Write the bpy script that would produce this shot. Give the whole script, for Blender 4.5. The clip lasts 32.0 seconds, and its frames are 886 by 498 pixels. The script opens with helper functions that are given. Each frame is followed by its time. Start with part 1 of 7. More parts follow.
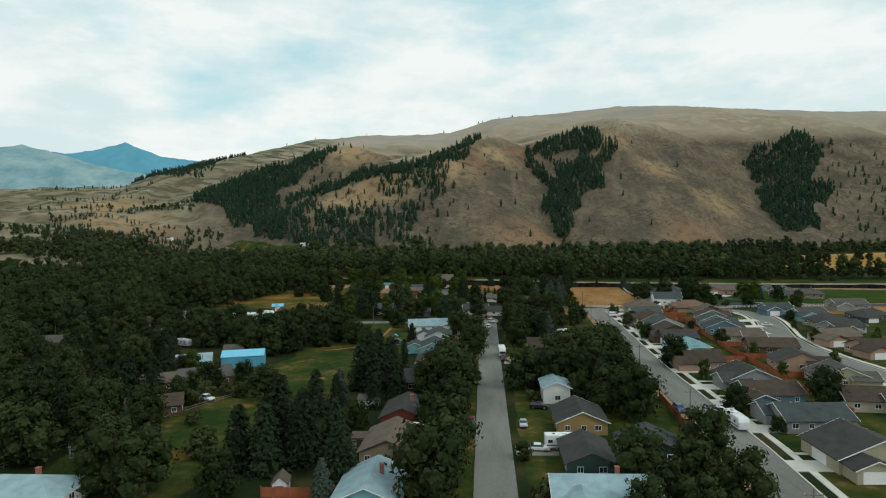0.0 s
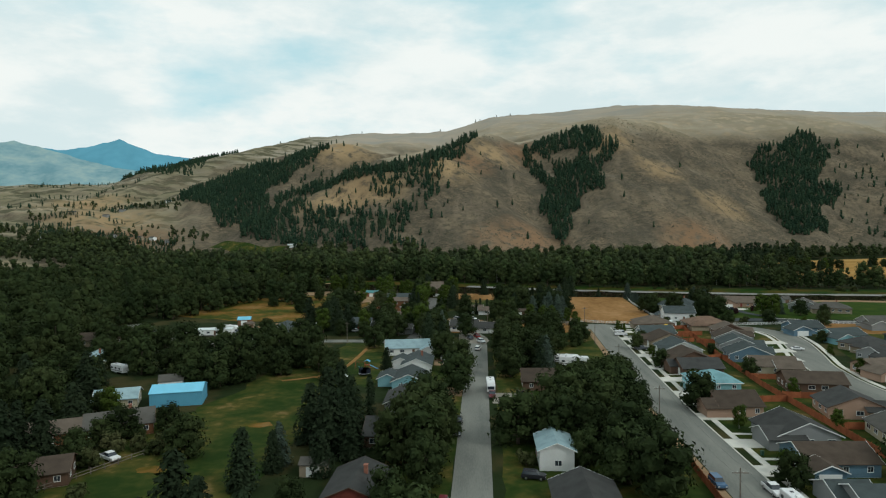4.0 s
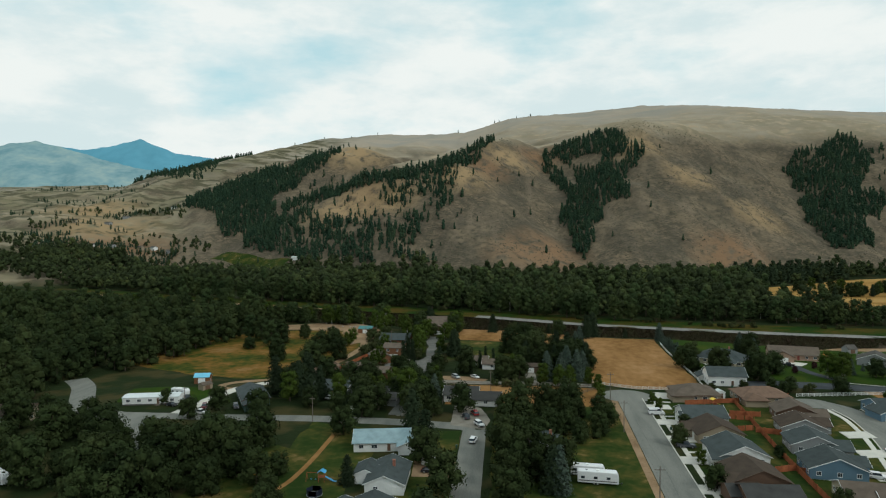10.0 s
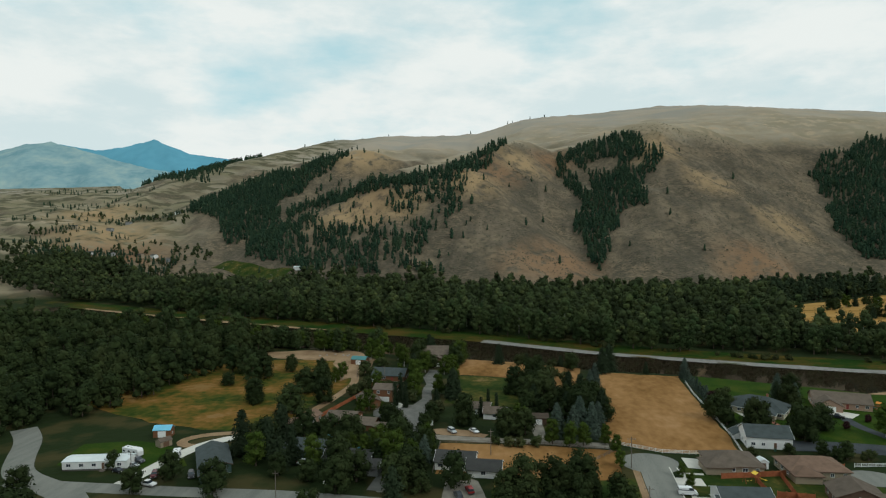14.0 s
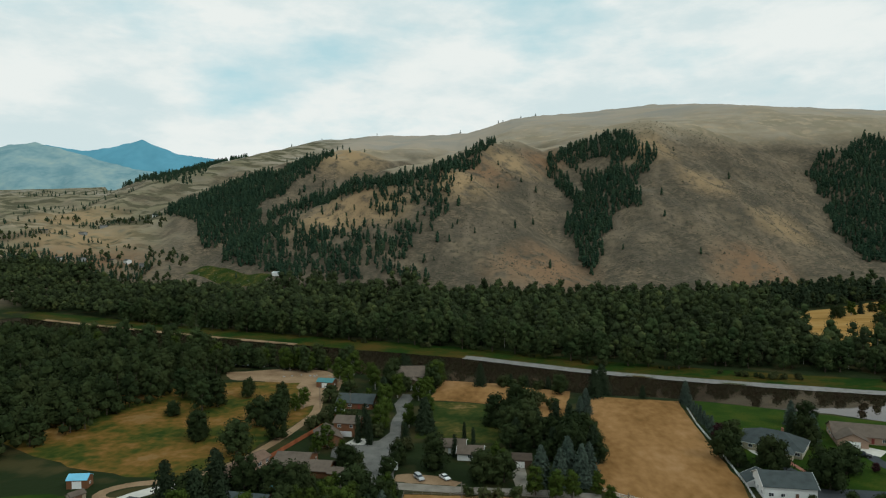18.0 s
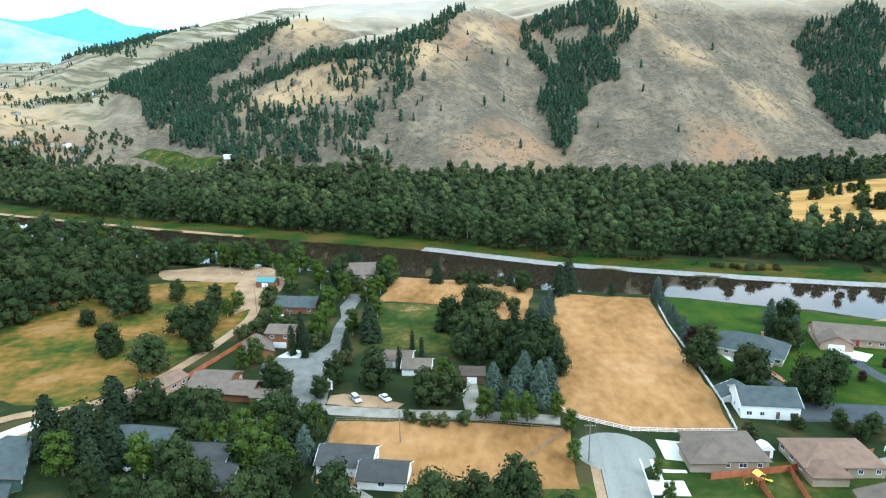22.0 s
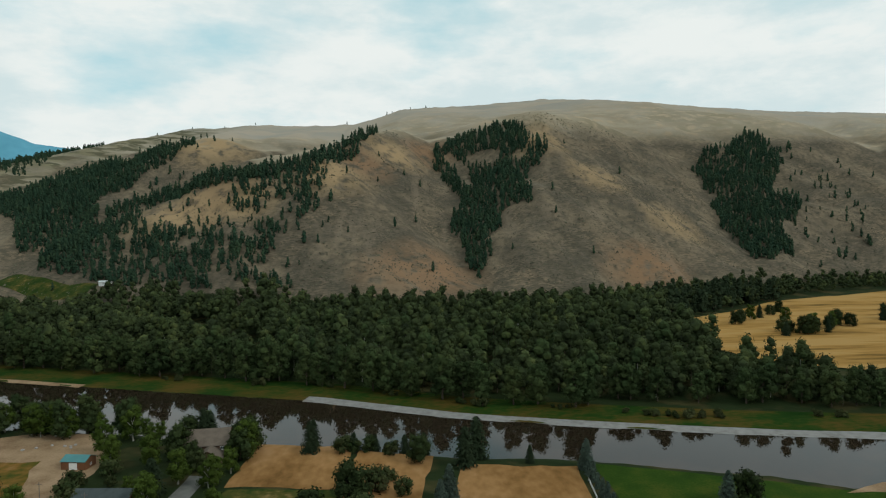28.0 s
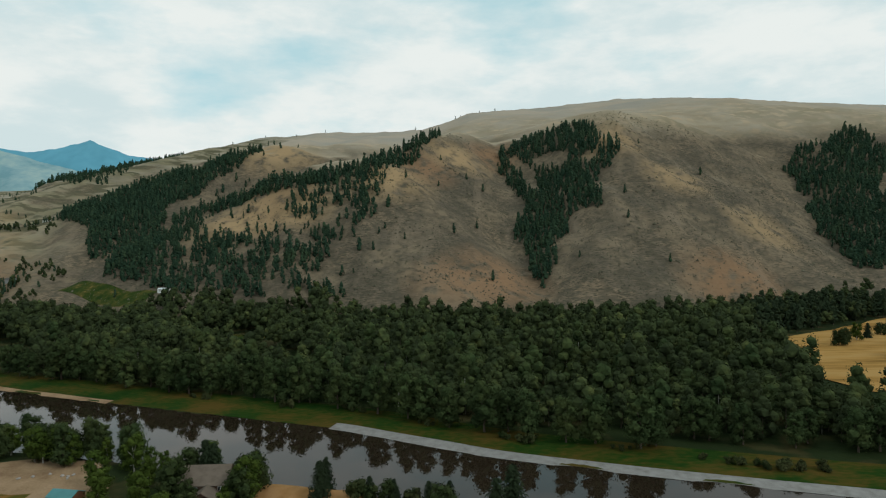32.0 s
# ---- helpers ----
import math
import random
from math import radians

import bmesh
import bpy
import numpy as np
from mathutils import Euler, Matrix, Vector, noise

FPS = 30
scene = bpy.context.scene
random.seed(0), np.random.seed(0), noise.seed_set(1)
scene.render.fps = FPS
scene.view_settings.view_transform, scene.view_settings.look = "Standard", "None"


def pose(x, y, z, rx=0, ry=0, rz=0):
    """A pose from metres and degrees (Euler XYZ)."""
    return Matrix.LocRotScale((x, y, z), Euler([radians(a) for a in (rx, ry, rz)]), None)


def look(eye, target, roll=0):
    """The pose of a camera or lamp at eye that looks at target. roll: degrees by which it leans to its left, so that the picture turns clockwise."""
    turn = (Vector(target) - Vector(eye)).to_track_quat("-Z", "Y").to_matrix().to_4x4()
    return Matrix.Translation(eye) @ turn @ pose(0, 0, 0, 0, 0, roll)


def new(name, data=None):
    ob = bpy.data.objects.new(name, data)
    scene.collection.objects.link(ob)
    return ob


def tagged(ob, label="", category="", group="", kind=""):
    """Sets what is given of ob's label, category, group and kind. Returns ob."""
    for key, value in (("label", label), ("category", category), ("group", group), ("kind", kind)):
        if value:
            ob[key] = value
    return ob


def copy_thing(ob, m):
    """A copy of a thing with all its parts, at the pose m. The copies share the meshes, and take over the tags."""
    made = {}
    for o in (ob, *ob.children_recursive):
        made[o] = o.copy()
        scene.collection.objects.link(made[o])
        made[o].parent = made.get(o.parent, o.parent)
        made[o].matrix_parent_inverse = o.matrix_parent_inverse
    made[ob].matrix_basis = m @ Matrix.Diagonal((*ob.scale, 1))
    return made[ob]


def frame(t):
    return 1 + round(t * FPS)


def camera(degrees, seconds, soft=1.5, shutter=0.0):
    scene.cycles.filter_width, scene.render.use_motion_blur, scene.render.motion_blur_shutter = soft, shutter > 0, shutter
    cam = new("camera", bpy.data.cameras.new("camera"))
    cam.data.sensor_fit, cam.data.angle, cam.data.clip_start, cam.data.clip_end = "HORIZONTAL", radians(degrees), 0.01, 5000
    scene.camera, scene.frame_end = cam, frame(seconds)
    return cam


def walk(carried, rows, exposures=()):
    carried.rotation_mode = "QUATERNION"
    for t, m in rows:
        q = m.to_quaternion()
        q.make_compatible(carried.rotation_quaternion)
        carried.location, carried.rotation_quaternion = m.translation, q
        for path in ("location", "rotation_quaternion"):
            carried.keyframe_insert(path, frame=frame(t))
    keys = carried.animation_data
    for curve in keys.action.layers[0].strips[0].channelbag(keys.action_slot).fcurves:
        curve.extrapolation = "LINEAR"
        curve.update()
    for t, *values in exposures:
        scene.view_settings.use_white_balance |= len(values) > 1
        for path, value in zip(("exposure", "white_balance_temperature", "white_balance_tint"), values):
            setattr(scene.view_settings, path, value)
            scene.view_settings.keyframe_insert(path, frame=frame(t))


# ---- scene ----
cam = camera(70.7, 32.0, 1.15)
PATH = [
    (0, (-3.74, -41.73, 46.94), (-10.69, 57.96, 43.44), -1.07),
    (0.5, (-3.22, -37.14, 47.08), (-10.28, 62.54, 43.53), -1.04),
    (1, (-2.78, -32.53, 47.24), (-9.23, 67.20, 43.69), -0.98),
    (1.5, (-2.37, -27.89, 47.42), (-7.72, 71.90, 43.87), -0.92),
    (2, (-1.95, -23.22, 47.62), (-7.25, 76.58, 44.07), -0.86),
    (2.5, (-1.51, -18.50, 47.93), (-7.25, 81.27, 44.33), -0.83),
    (4.5, (0.27, 0.76, 51.12), (-6.53, 100.46, 47.47), -0.70),
    (5, (0.94, 5.53, 52.57), (-6.16, 105.20, 48.87), -0.68),
    (5.5, (1.60, 10.21, 54.13), (-5.75, 109.87, 50.38), -0.66),
    (6, (2.24, 14.86, 55.71), (-5.36, 114.50, 52.01), -0.63),
    (6.5, (2.87, 19.50, 57.28), (-5.08, 119.11, 53.53), -0.61),
    (7, (3.48, 24.15, 58.86), (-4.72, 123.75, 55.16), -0.59),
    (7.5, (4.07, 28.84, 60.44), (-4.43, 128.41, 56.69), -0.56),
    (8, (4.64, 33.55, 62.01), (-4.16, 133.10, 58.26), -0.54),
    (8.5, (5.21, 38.28, 63.58), (-3.89, 137.79, 59.77), -0.51),
    (9, (5.80, 42.97, 65.15), (-3.60, 142.46, 61.35), -0.50),
    (9.5, (6.42, 47.64, 66.75), (-3.18, 147.10, 62.90), -0.50),
    (10, (7.08, 52.31, 68.39), (-2.82, 151.74, 64.49), -0.50),
    (10.5, (7.72, 57.01, 70.05), (-2.53, 156.41, 66.15), -0.50),
    (11, (8.26, 61.78, 71.68), (-2.29, 161.14, 67.63), -0.50),
    (11.5, (8.69, 66.60, 73.24), (-2.02, 165.95, 69.24), -0.50),
    (12, (9.09, 71.41, 74.76), (-2.96, 170.60, 70.81), -0.50),
    (12.5, (9.53, 76.11, 76.27), (-3.83, 175.13, 72.27), -0.50),
    (13, (10.01, 80.66, 77.80), (-3.59, 179.65, 73.75), -0.48),
    (13.5, (10.53, 85.08, 79.34), (-3.32, 184.04, 75.34), -0.46),
    (14, (11.08, 89.42, 80.89), (-1.07, 188.60, 76.84), -0.42),
    (14.5, (11.64, 93.75, 82.28), (1.29, 193.13, 78.23), -0.38),
    (16.5, (14.21, 111.69, 84.16), (2.71, 210.94, 80.06), -0.55),
    (17, (14.82, 116.16, 84.45), (3.01, 215.37, 80.30), -0.57),
    (17.5, (15.47, 120.67, 84.66), (3.37, 219.85, 80.51), -0.59),
    (18, (16.24, 125.20, 84.83), (5.19, 224.50, 80.73), -0.61),
    (18.5, (17.11, 129.70, 84.96), (7.81, 229.18, 80.81), -0.65),
    (19, (18.04, 134.22, 85.01), (9.24, 233.75, 80.96), -0.70),
    (19.5, (18.93, 138.80, 84.97), (13.08, 238.55, 80.97), -0.75),
    (20, (19.76, 143.44, 84.87), (13.76, 243.18, 80.77), -0.80),
    (20.5, (20.59, 148.08, 84.81), (14.24, 247.26, 73.76), -0.84),
    (21, (21.46, 152.72, 84.86), (14.70, 250.61, 65.56), -0.89),
    (21.5, (22.31, 157.41, 85.04), (15.25, 254.40, 61.73), -0.92),
    (22, (23.16, 162.17, 85.25), (16.11, 259.16, 61.95), -0.94),
    (22.5, (24.09, 166.93, 85.43), (17.83, 264.00, 62.22), -0.93),
    (23, (25.09, 171.68, 85.57), (21.80, 268.87, 62.27), -0.90),
    (23.5, (26.12, 176.37, 85.69), (26.47, 273.63, 62.44), -0.83),
    (24, (27.12, 181.03, 85.82), (31.22, 278.18, 62.47), -0.77),
    (24.5, (28.18, 185.72, 85.96), (34.88, 282.74, 62.70), -0.73),
    (25, (29.36, 190.47, 86.11), (35.81, 287.50, 62.81), -0.75),
    (25.5, (30.67, 195.26, 86.25), (36.87, 293.15, 66.75), -0.77),
    (26, (32.03, 200.04, 86.35), (38.13, 299.15, 74.50), -0.77),
    (26.5, (33.40, 204.71, 86.36), (39.30, 304.11, 77.11), -0.75),
    (28.5, (39.08, 222.12, 85.85), (43.93, 321.92, 81.70), -0.82),
    (29, (40.84, 226.75, 86.00), (45.39, 326.56, 81.96), -0.84),
    (29.5, (42.68, 231.45, 86.11), (46.68, 331.29, 82.06), -0.88),
    (30, (44.57, 236.16, 86.11), (46.87, 336.05, 82.10), -0.91),
    (30.5, (46.50, 240.85, 86.04), (46.15, 340.77, 82.14), -0.94),
    (31, (48.51, 245.48, 85.96), (43.96, 345.30, 82.16), -0.97),
    (31.5, (50.62, 250.02, 85.94), (44.22, 349.75, 82.14), -1.00),
    (32, (52.86, 254.48, 85.99), (46.16, 354.19, 82.19), -1.03),
]
EXPOSURES = [(t, stops, kelvin, 3.0) for t, stops, kelvin in ((0, 0.06, 6200), (7, 0.05, 6200), (16, -0.05, 6200), (20.4, -0.02, 6200), (21.0, 0.5, 5950), (21.5, 1.3, 5500), (22.0, 1.75, 5250), (22.6, 2.05, 5050), (25.2, 2.1, 5050), (26.0, 1.7, 5250), (26.5, 1.0, 5700), (27.4, 0.12, 6150), (28.5, -0.06, 6200), (32, -0.06, 6200))]
walk(cam, [(t, look(eye, target, roll)) for t, eye, target, roll in PATH], EXPOSURES)

# ---- light: a bright, mostly clouded sky with a weak, wide sun ----
SUN_UP, SUN_ROUND = radians(40), radians(122)
world = bpy.data.worlds.new("sky")
scene.world = world
world.use_nodes = True
wn, wl = world.node_tree.nodes, world.node_tree.links
wn.clear()
w_out, w_bg = wn.new("ShaderNodeOutputWorld"), wn.new("ShaderNodeBackground")
w_sky = wn.new("ShaderNodeTexSky")
w_sky.sky_type, w_sky.sun_disc, w_sky.sun_elevation, w_sky.sun_rotation = "NISHITA", False, SUN_UP, SUN_ROUND
w_sky.dust_density, w_sky.ozone_density, w_sky.air_density = 2.0, 2.0, 1.0
w_co, w_map = wn.new("ShaderNodeTexCoord"), wn.new("ShaderNodeMapping")
w_map.inputs["Scale"].default_value = (1.0, 1.0, 2.7)
w_map.inputs["Location"].default_value = (2.2, 0.55, 0.9)
w_n = wn.new("ShaderNodeTexNoise")
w_n.inputs["Scale"].default_value, w_n.inputs["Detail"].default_value, w_n.inputs["Roughness"].default_value = 2.3, 7.0, 0.55
w_ramp = wn.new("ShaderNodeValToRGB")
w_ramp.color_ramp.elements[0].position, w_ramp.color_ramp.elements[1].position = 0.29, 0.42
w_n2 = wn.new("ShaderNodeTexNoise")
w_n2.inputs["Scale"].default_value, w_n2.inputs["Detail"].default_value, w_n2.inputs["Roughness"].default_value = 4.2, 8.0, 0.6
w_puff = wn.new("ShaderNodeMapRange")
w_puff.interpolation_type = "SMOOTHSTEP"
w_puff.inputs["From Min"].default_value, w_puff.inputs["From Max"].default_value = 0.36, 0.6
w_cloud = wn.new("ShaderNodeMix")
w_cloud.data_type = "RGBA"
w_cloud.inputs[6].default_value, w_cloud.inputs[7].default_value = (7.0, 7.7, 7.75, 1), (9.0, 8.85, 8.55, 1)
w_blue = wn.new("ShaderNodeMix")
w_blue.data_type = "RGBA"
w_blue.inputs[0].default_value, w_blue.inputs[7].default_value = 0.8, (6.0, 8.0, 8.2, 1)
w_mix = wn.new("ShaderNodeMix")
w_mix.data_type = "RGBA"
wl.new(w_co.outputs["Generated"], w_map.inputs["Vector"])
wl.new(w_map.outputs[0], w_n.inputs["Vector"]), wl.new(w_map.outputs[0], w_n2.inputs["Vector"])
w_sep, w_open, w_less = wn.new("ShaderNodeSeparateXYZ"), wn.new("ShaderNodeMapRange"), wn.new("ShaderNodeMath")
w_open.inputs["From Min"].default_value, w_open.inputs["From Max"].default_value, w_open.inputs["To Max"].default_value = 0.2, 0.44, 0.1
w_less.operation = "SUBTRACT"
wl.new(w_co.outputs["Generated"], w_sep.inputs[0]), wl.new(w_sep.outputs["Z"], w_open.inputs["Value"])
wl.new(w_n.outputs[0], w_less.inputs[0]), wl.new(w_open.outputs[0], w_less.inputs[1])
wl.new(w_less.outputs[0], w_ramp.inputs[0]), wl.new(w_n2.outputs[0], w_puff.inputs["Value"]), wl.new(w_puff.outputs[0], w_cloud.inputs[0])
wl.new(w_sky.outputs[0], w_blue.inputs[6])
wl.new(w_ramp.outputs[0], w_mix.inputs[0]), wl.new(w_blue.outputs[2], w_mix.inputs[6]), wl.new(w_cloud.outputs[2], w_mix.inputs[7])
wl.new(w_mix.outputs[2], w_bg.inputs["Color"]), wl.new(w_bg.outputs[0], w_out.inputs["Surface"])
w_bg.inputs["Strength"].default_value = 0.1
sun_data = bpy.data.lights.new("sun", "SUN")
sun_data.energy, sun_data.angle, sun_data.color = 0.95, radians(10), (1.0, 0.96, 0.9)
sun = new("sun", sun_data)
sun.matrix_world = look((600 * math.sin(SUN_ROUND), 600 * math.cos(SUN_ROUND), 600 * math.tan(SUN_UP)), (0, 0, 0))


# ---- materials ----
def material(name, colors, scale=1.0, rough=0.8, metal=0.0, fine=8.0, bump=0.0, rand=0.0, island=0.0, stretch=(1, 1, 1), spec=0.3, space="world", detail=4.0, contrast=(0.35, 0.65)):
    """Two or three colours mixed by noise at two scales, with relief; rand and island vary the value from thing to thing and piece to piece."""
    m = bpy.data.materials.new(name)
    m.use_nodes = True
    n, l = m.node_tree.nodes, m.node_tree.links
    b = n["Principled BSDF"]
    b.inputs["Roughness"].default_value, b.inputs["Metallic"].default_value = rough, metal
    b.inputs["Specular IOR Level"].default_value = spec
    if space == "world":
        where = n.new("ShaderNodeNewGeometry").outputs["Position"]
    else:
        where = n.new("ShaderNodeTexCoord").outputs["Object"]
    mp = n.new("ShaderNodeMapping")
    mp.inputs["Scale"].default_value = stretch
    l.new(where, mp.inputs["Vector"])
    coarse, grain = n.new("ShaderNodeTexNoise"), n.new("ShaderNodeTexNoise")
    for node, s in ((coarse, 1 / scale), (grain, fine / scale)):
        node.inputs["Scale"].default_value, node.inputs["Detail"].default_value = s, detail
        l.new(mp.outputs[0], node.inputs["Vector"])
    add = n.new("ShaderNodeMath")
    add.operation = "MULTIPLY_ADD"
    add.inputs[1].default_value = 0.35
    l.new(grain.outputs[0], add.inputs[0])
    half = n.new("ShaderNodeMath")
    half.operation = "MULTIPLY"
    half.inputs[1].default_value = 0.65
    l.new(coarse.outputs[0], half.inputs[0]), l.new(half.outputs[0], add.inputs[2])
    ramp = n.new("ShaderNodeValToRGB")
    ramp.color_ramp.elements[0].position, ramp.color_ramp.elements[1].position = contrast
    ramp.color_ramp.elements[0].color, ramp.color_ramp.elements[1].color = (*colors[0], 1), (*colors[-1], 1)
    for i, c in enumerate(colors[1:-1]):
        e = ramp.color_ramp.elements.new(contrast[0] + (contrast[1] - contrast[0]) * (i + 1) / (len(colors) - 1))
        e.color = (*c, 1)
    l.new(add.outputs[0], ramp.inputs[0])
    out = ramp.outputs[0]
    for amount, source in ((rand, ("ShaderNodeObjectInfo", "Random")), (island, ("ShaderNodeNewGeometry", "Random Per Island"))):
        if amount:
            r, f, hsv = n.new(source[0]), n.new("ShaderNodeMapRange"), n.new("ShaderNodeHueSaturation")
            f.inputs["To Min"].default_value, f.inputs["To Max"].default_value = 1 - amount, 1 + amount
            l.new(r.outputs[source[1]], f.inputs["Value"]), l.new(f.outputs[0], hsv.inputs["Value"]), l.new(out, hsv.inputs["Color"])
            out = hsv.outputs[0]
    l.new(out, b.inputs["Base Color"])
    if bump:
        bp = n.new("ShaderNodeBump")
        bp.inputs["Strength"].default_value, bp.inputs["Distance"].default_value = min(1.0, bump * 4), bump
        l.new(grain.outputs[0], bp.inputs["Height"]), l.new(bp.outputs[0], b.inputs["Normal"])
    return m


def siding(name, color, pitch=0.2, upright=False):
    """Painted boards: a faint groove every pitch metres, and weathering."""
    m = material(name, [tuple(c * 0.86 for c in color), color], 3.0, 0.65, fine=10, space="object", rand=0.04)
    n, l = m.node_tree.nodes, m.node_tree.links
    wave, bp, co = n.new("ShaderNodeTexWave"), n.new("ShaderNodeBump"), n.new("ShaderNodeTexCoord")
    wave.wave_profile, wave.bands_direction = "SAW", "X" if upright else "Z"
    wave.inputs["Scale"].default_value = 0.314 / pitch
    bp.inputs["Strength"].default_value, bp.inputs["Distance"].default_value = 0.8, 0.03
    l.new(co.outputs["Object"], wave.inputs["Vector"]), l.new(wave.outputs["Fac"], bp.inputs["Height"])
    l.new(bp.outputs[0], n["Principled BSDF"].inputs["Normal"])
    return m


def shingle(name, color):
    return material(name, [tuple(c * 0.72 for c in color), color, tuple(min(1, c * 1.2) for c in color)], 2.2, 0.9, fine=14, bump=0.015, rand=0.1, stretch=(1, 1, 1.6), contrast=(0.3, 0.7), spec=0.1)


def plain(name, color, rough=0.5, metal=0.0):
    return material(name, [tuple(c * 0.9 for c in color), color], 0.6, rough, metal, space="object", rand=0.03)


def glass_pane(name):
    m = plain(name, (0.03, 0.04, 0.05), 0.06)
    m.node_tree.nodes["Principled BSDF"].inputs["Specular IOR Level"].default_value = 0.6
    return m


ASPHALT = material("asphalt", [(0.1361, 0.1391, 0.1258), (0.1782, 0.1795, 0.1594), (0.2133, 0.2121, 0.1875)], 7, 0.9, fine=20, bump=0.006, stretch=(1.6, 0.25, 1), spec=0.04)
ASPHALT_DARK = material("asphalt_dark", [(0.039, 0.044, 0.049), (0.070, 0.076, 0.082)], 6, 0.9, fine=20, bump=0.006, spec=0.04)
CONCRETE = material("concrete", [(0.462, 0.4461, 0.3996), (0.5702, 0.5434, 0.4856)], 3, 0.85, fine=15, rand=0.06)
GRAVEL = material("gravel", [(0.15, 0.135, 0.112), (0.215, 0.195, 0.163), (0.255, 0.232, 0.195)], 4, 0.95, fine=25, bump=0.03, spec=0.04)
DIRT = material("dirt", [(0.1746, 0.1108, 0.0635), (0.2509, 0.1685, 0.0992), (0.3054, 0.2119, 0.1309)], 9, 0.95, fine=12, bump=0.03, spec=0.04)
GREY_GRAVEL = material("grey_gravel", [(0.1, 0.098, 0.09), (0.145, 0.142, 0.13), (0.175, 0.17, 0.155)], 4, 0.95, fine=25, bump=0.03, spec=0.04)
COBBLE = material("river_gravel", [(0.1516, 0.1441, 0.1329), (0.2103, 0.2029, 0.1924), (0.2443, 0.2375, 0.226)], 3, 0.9, fine=22, bump=0.05, spec=0.04)
LAWN = material("lawn", [(0.0157, 0.0365, 0.0041), (0.0247, 0.0502, 0.0056), (0.0505, 0.0624, 0.0083)], 10, 0.95, fine=14, bump=0.05, spec=0.04)
LAWN_DRY = material("lawn_dry", [(0.018, 0.035, 0.007), (0.033, 0.047, 0.01), (0.068, 0.062, 0.015), (0.18, 0.122, 0.05)], 13, 0.95, fine=5, bump=0.05, contrast=(0.4, 0.68), spec=0.04)
MEADOW = material("meadow", [(0.022, 0.04, 0.007), (0.05, 0.058, 0.01), (0.105, 0.07, 0.014), (0.17, 0.092, 0.024), (0.2, 0.12, 0.045)], 22, 0.95, fine=6, bump=0.1, contrast=(0.36, 0.64), spec=0.04)
STRAW = material("straw", [(0.125, 0.064, 0.02), (0.2, 0.105, 0.036), (0.268, 0.146, 0.057), (0.325, 0.186, 0.085)], 34, 0.95, fine=9, bump=0.08, stretch=(1.3, 0.7, 1), contrast=(0.33, 0.66), spec=0.04)
STUBBLE = material("stubble", [(0.0893, 0.0588, 0.016), (0.231, 0.1274, 0.0336), (0.315, 0.1813, 0.0528), (0.3465, 0.2107, 0.072)], 30, 0.95, fine=5, bump=0.08, stretch=(0.22, 1.3, 1), contrast=(0.36, 0.56), spec=0.04)
BANK = material("bank_grass", [(0.0083, 0.0281, 0.0035), (0.0153, 0.0372, 0.005), (0.0412, 0.0423, 0.0071), (0.0707, 0.0479, 0.0107)], 18, 0.95, fine=10, bump=0.15, stretch=(0.5, 1, 1), contrast=(0.36, 0.62), spec=0.04)
BARK = material("bark", [(0.06, 0.045, 0.035), (0.12, 0.095, 0.075)], 0.6, 0.95, fine=6, space="object", spec=0.04)
PALE_BARK = material("pale_bark", [(0.3, 0.28, 0.25), (0.42, 0.4, 0.36)], 0.5, 0.9, fine=6, space="object", spec=0.04)
COTTONWOOD = material("cottonwood_leaves", [(0.0209, 0.0355, 0.0137), (0.0368, 0.0539, 0.0199), (0.0546, 0.0688, 0.0232)], 22, 0.85, fine=6, rand=0.16, island=0.16, spec=0.04)
FOREST = material("forest_leaves", [(0.016, 0.022, 0.0105), (0.028, 0.038, 0.016), (0.044, 0.058, 0.022), (0.088, 0.1, 0.033)], 13, 0.85, fine=3, island=0.12, contrast=(0.33, 0.68), spec=0.04)
MAPLE = material("broad_leaves", [(0.0155, 0.0245, 0.0096), (0.0258, 0.0372, 0.0131), (0.0366, 0.0462, 0.0168)], 20, 0.85, fine=6, rand=0.22, island=0.16, spec=0.04)
LIME = material("light_leaves", [(0.0331, 0.055, 0.0096), (0.0552, 0.077, 0.0141)], 12, 0.85, fine=6, rand=0.15, island=0.16, spec=0.04)
PINE = material("pine_needles", [(0.0143, 0.0227, 0.0115), (0.023, 0.0329, 0.0163)], 14, 0.9, fine=6, rand=0.18, island=0.16, spec=0.04)
SPRUCE = material("blue_spruce_needles", [(0.034, 0.0496, 0.0378), (0.058, 0.0764, 0.0581)], 6, 0.9, fine=6, rand=0.15, island=0.3, spec=0.04)
PLUM = material("purple_leaves", [(0.027, 0.011, 0.013), (0.047, 0.020, 0.021)], 6, 0.85, fine=6, rand=0.15, island=0.3, spec=0.04)
# green needles of the hill, lightened and shifted to teal for distance haze
HAZED_PINE = material("hill_pine_needles", [(0.0187, 0.0393, 0.0249), (0.029, 0.0535, 0.0316), (0.0444, 0.0691, 0.0362)], 16, 0.95, fine=8, island=0.12, spec=0.04)
SCRUB = material("scrub_leaves", [(0.0222, 0.0362, 0.0123), (0.0429, 0.0511, 0.0194), (0.0653, 0.0667, 0.0288)], 9, 0.9, fine=6, rand=0.25, island=0.16, spec=0.04)
SAGE = material("sagebrush_leaves", [(0.065, 0.0642, 0.0443), (0.1137, 0.1047, 0.0715)], 20, 0.95, fine=8, island=0.3, spec=0.04)
WHITE = plain("white_paint", (0.78, 0.78, 0.76), 0.45)
BLACK = plain("black_rubber", (0.02, 0.02, 0.02), 0.8)
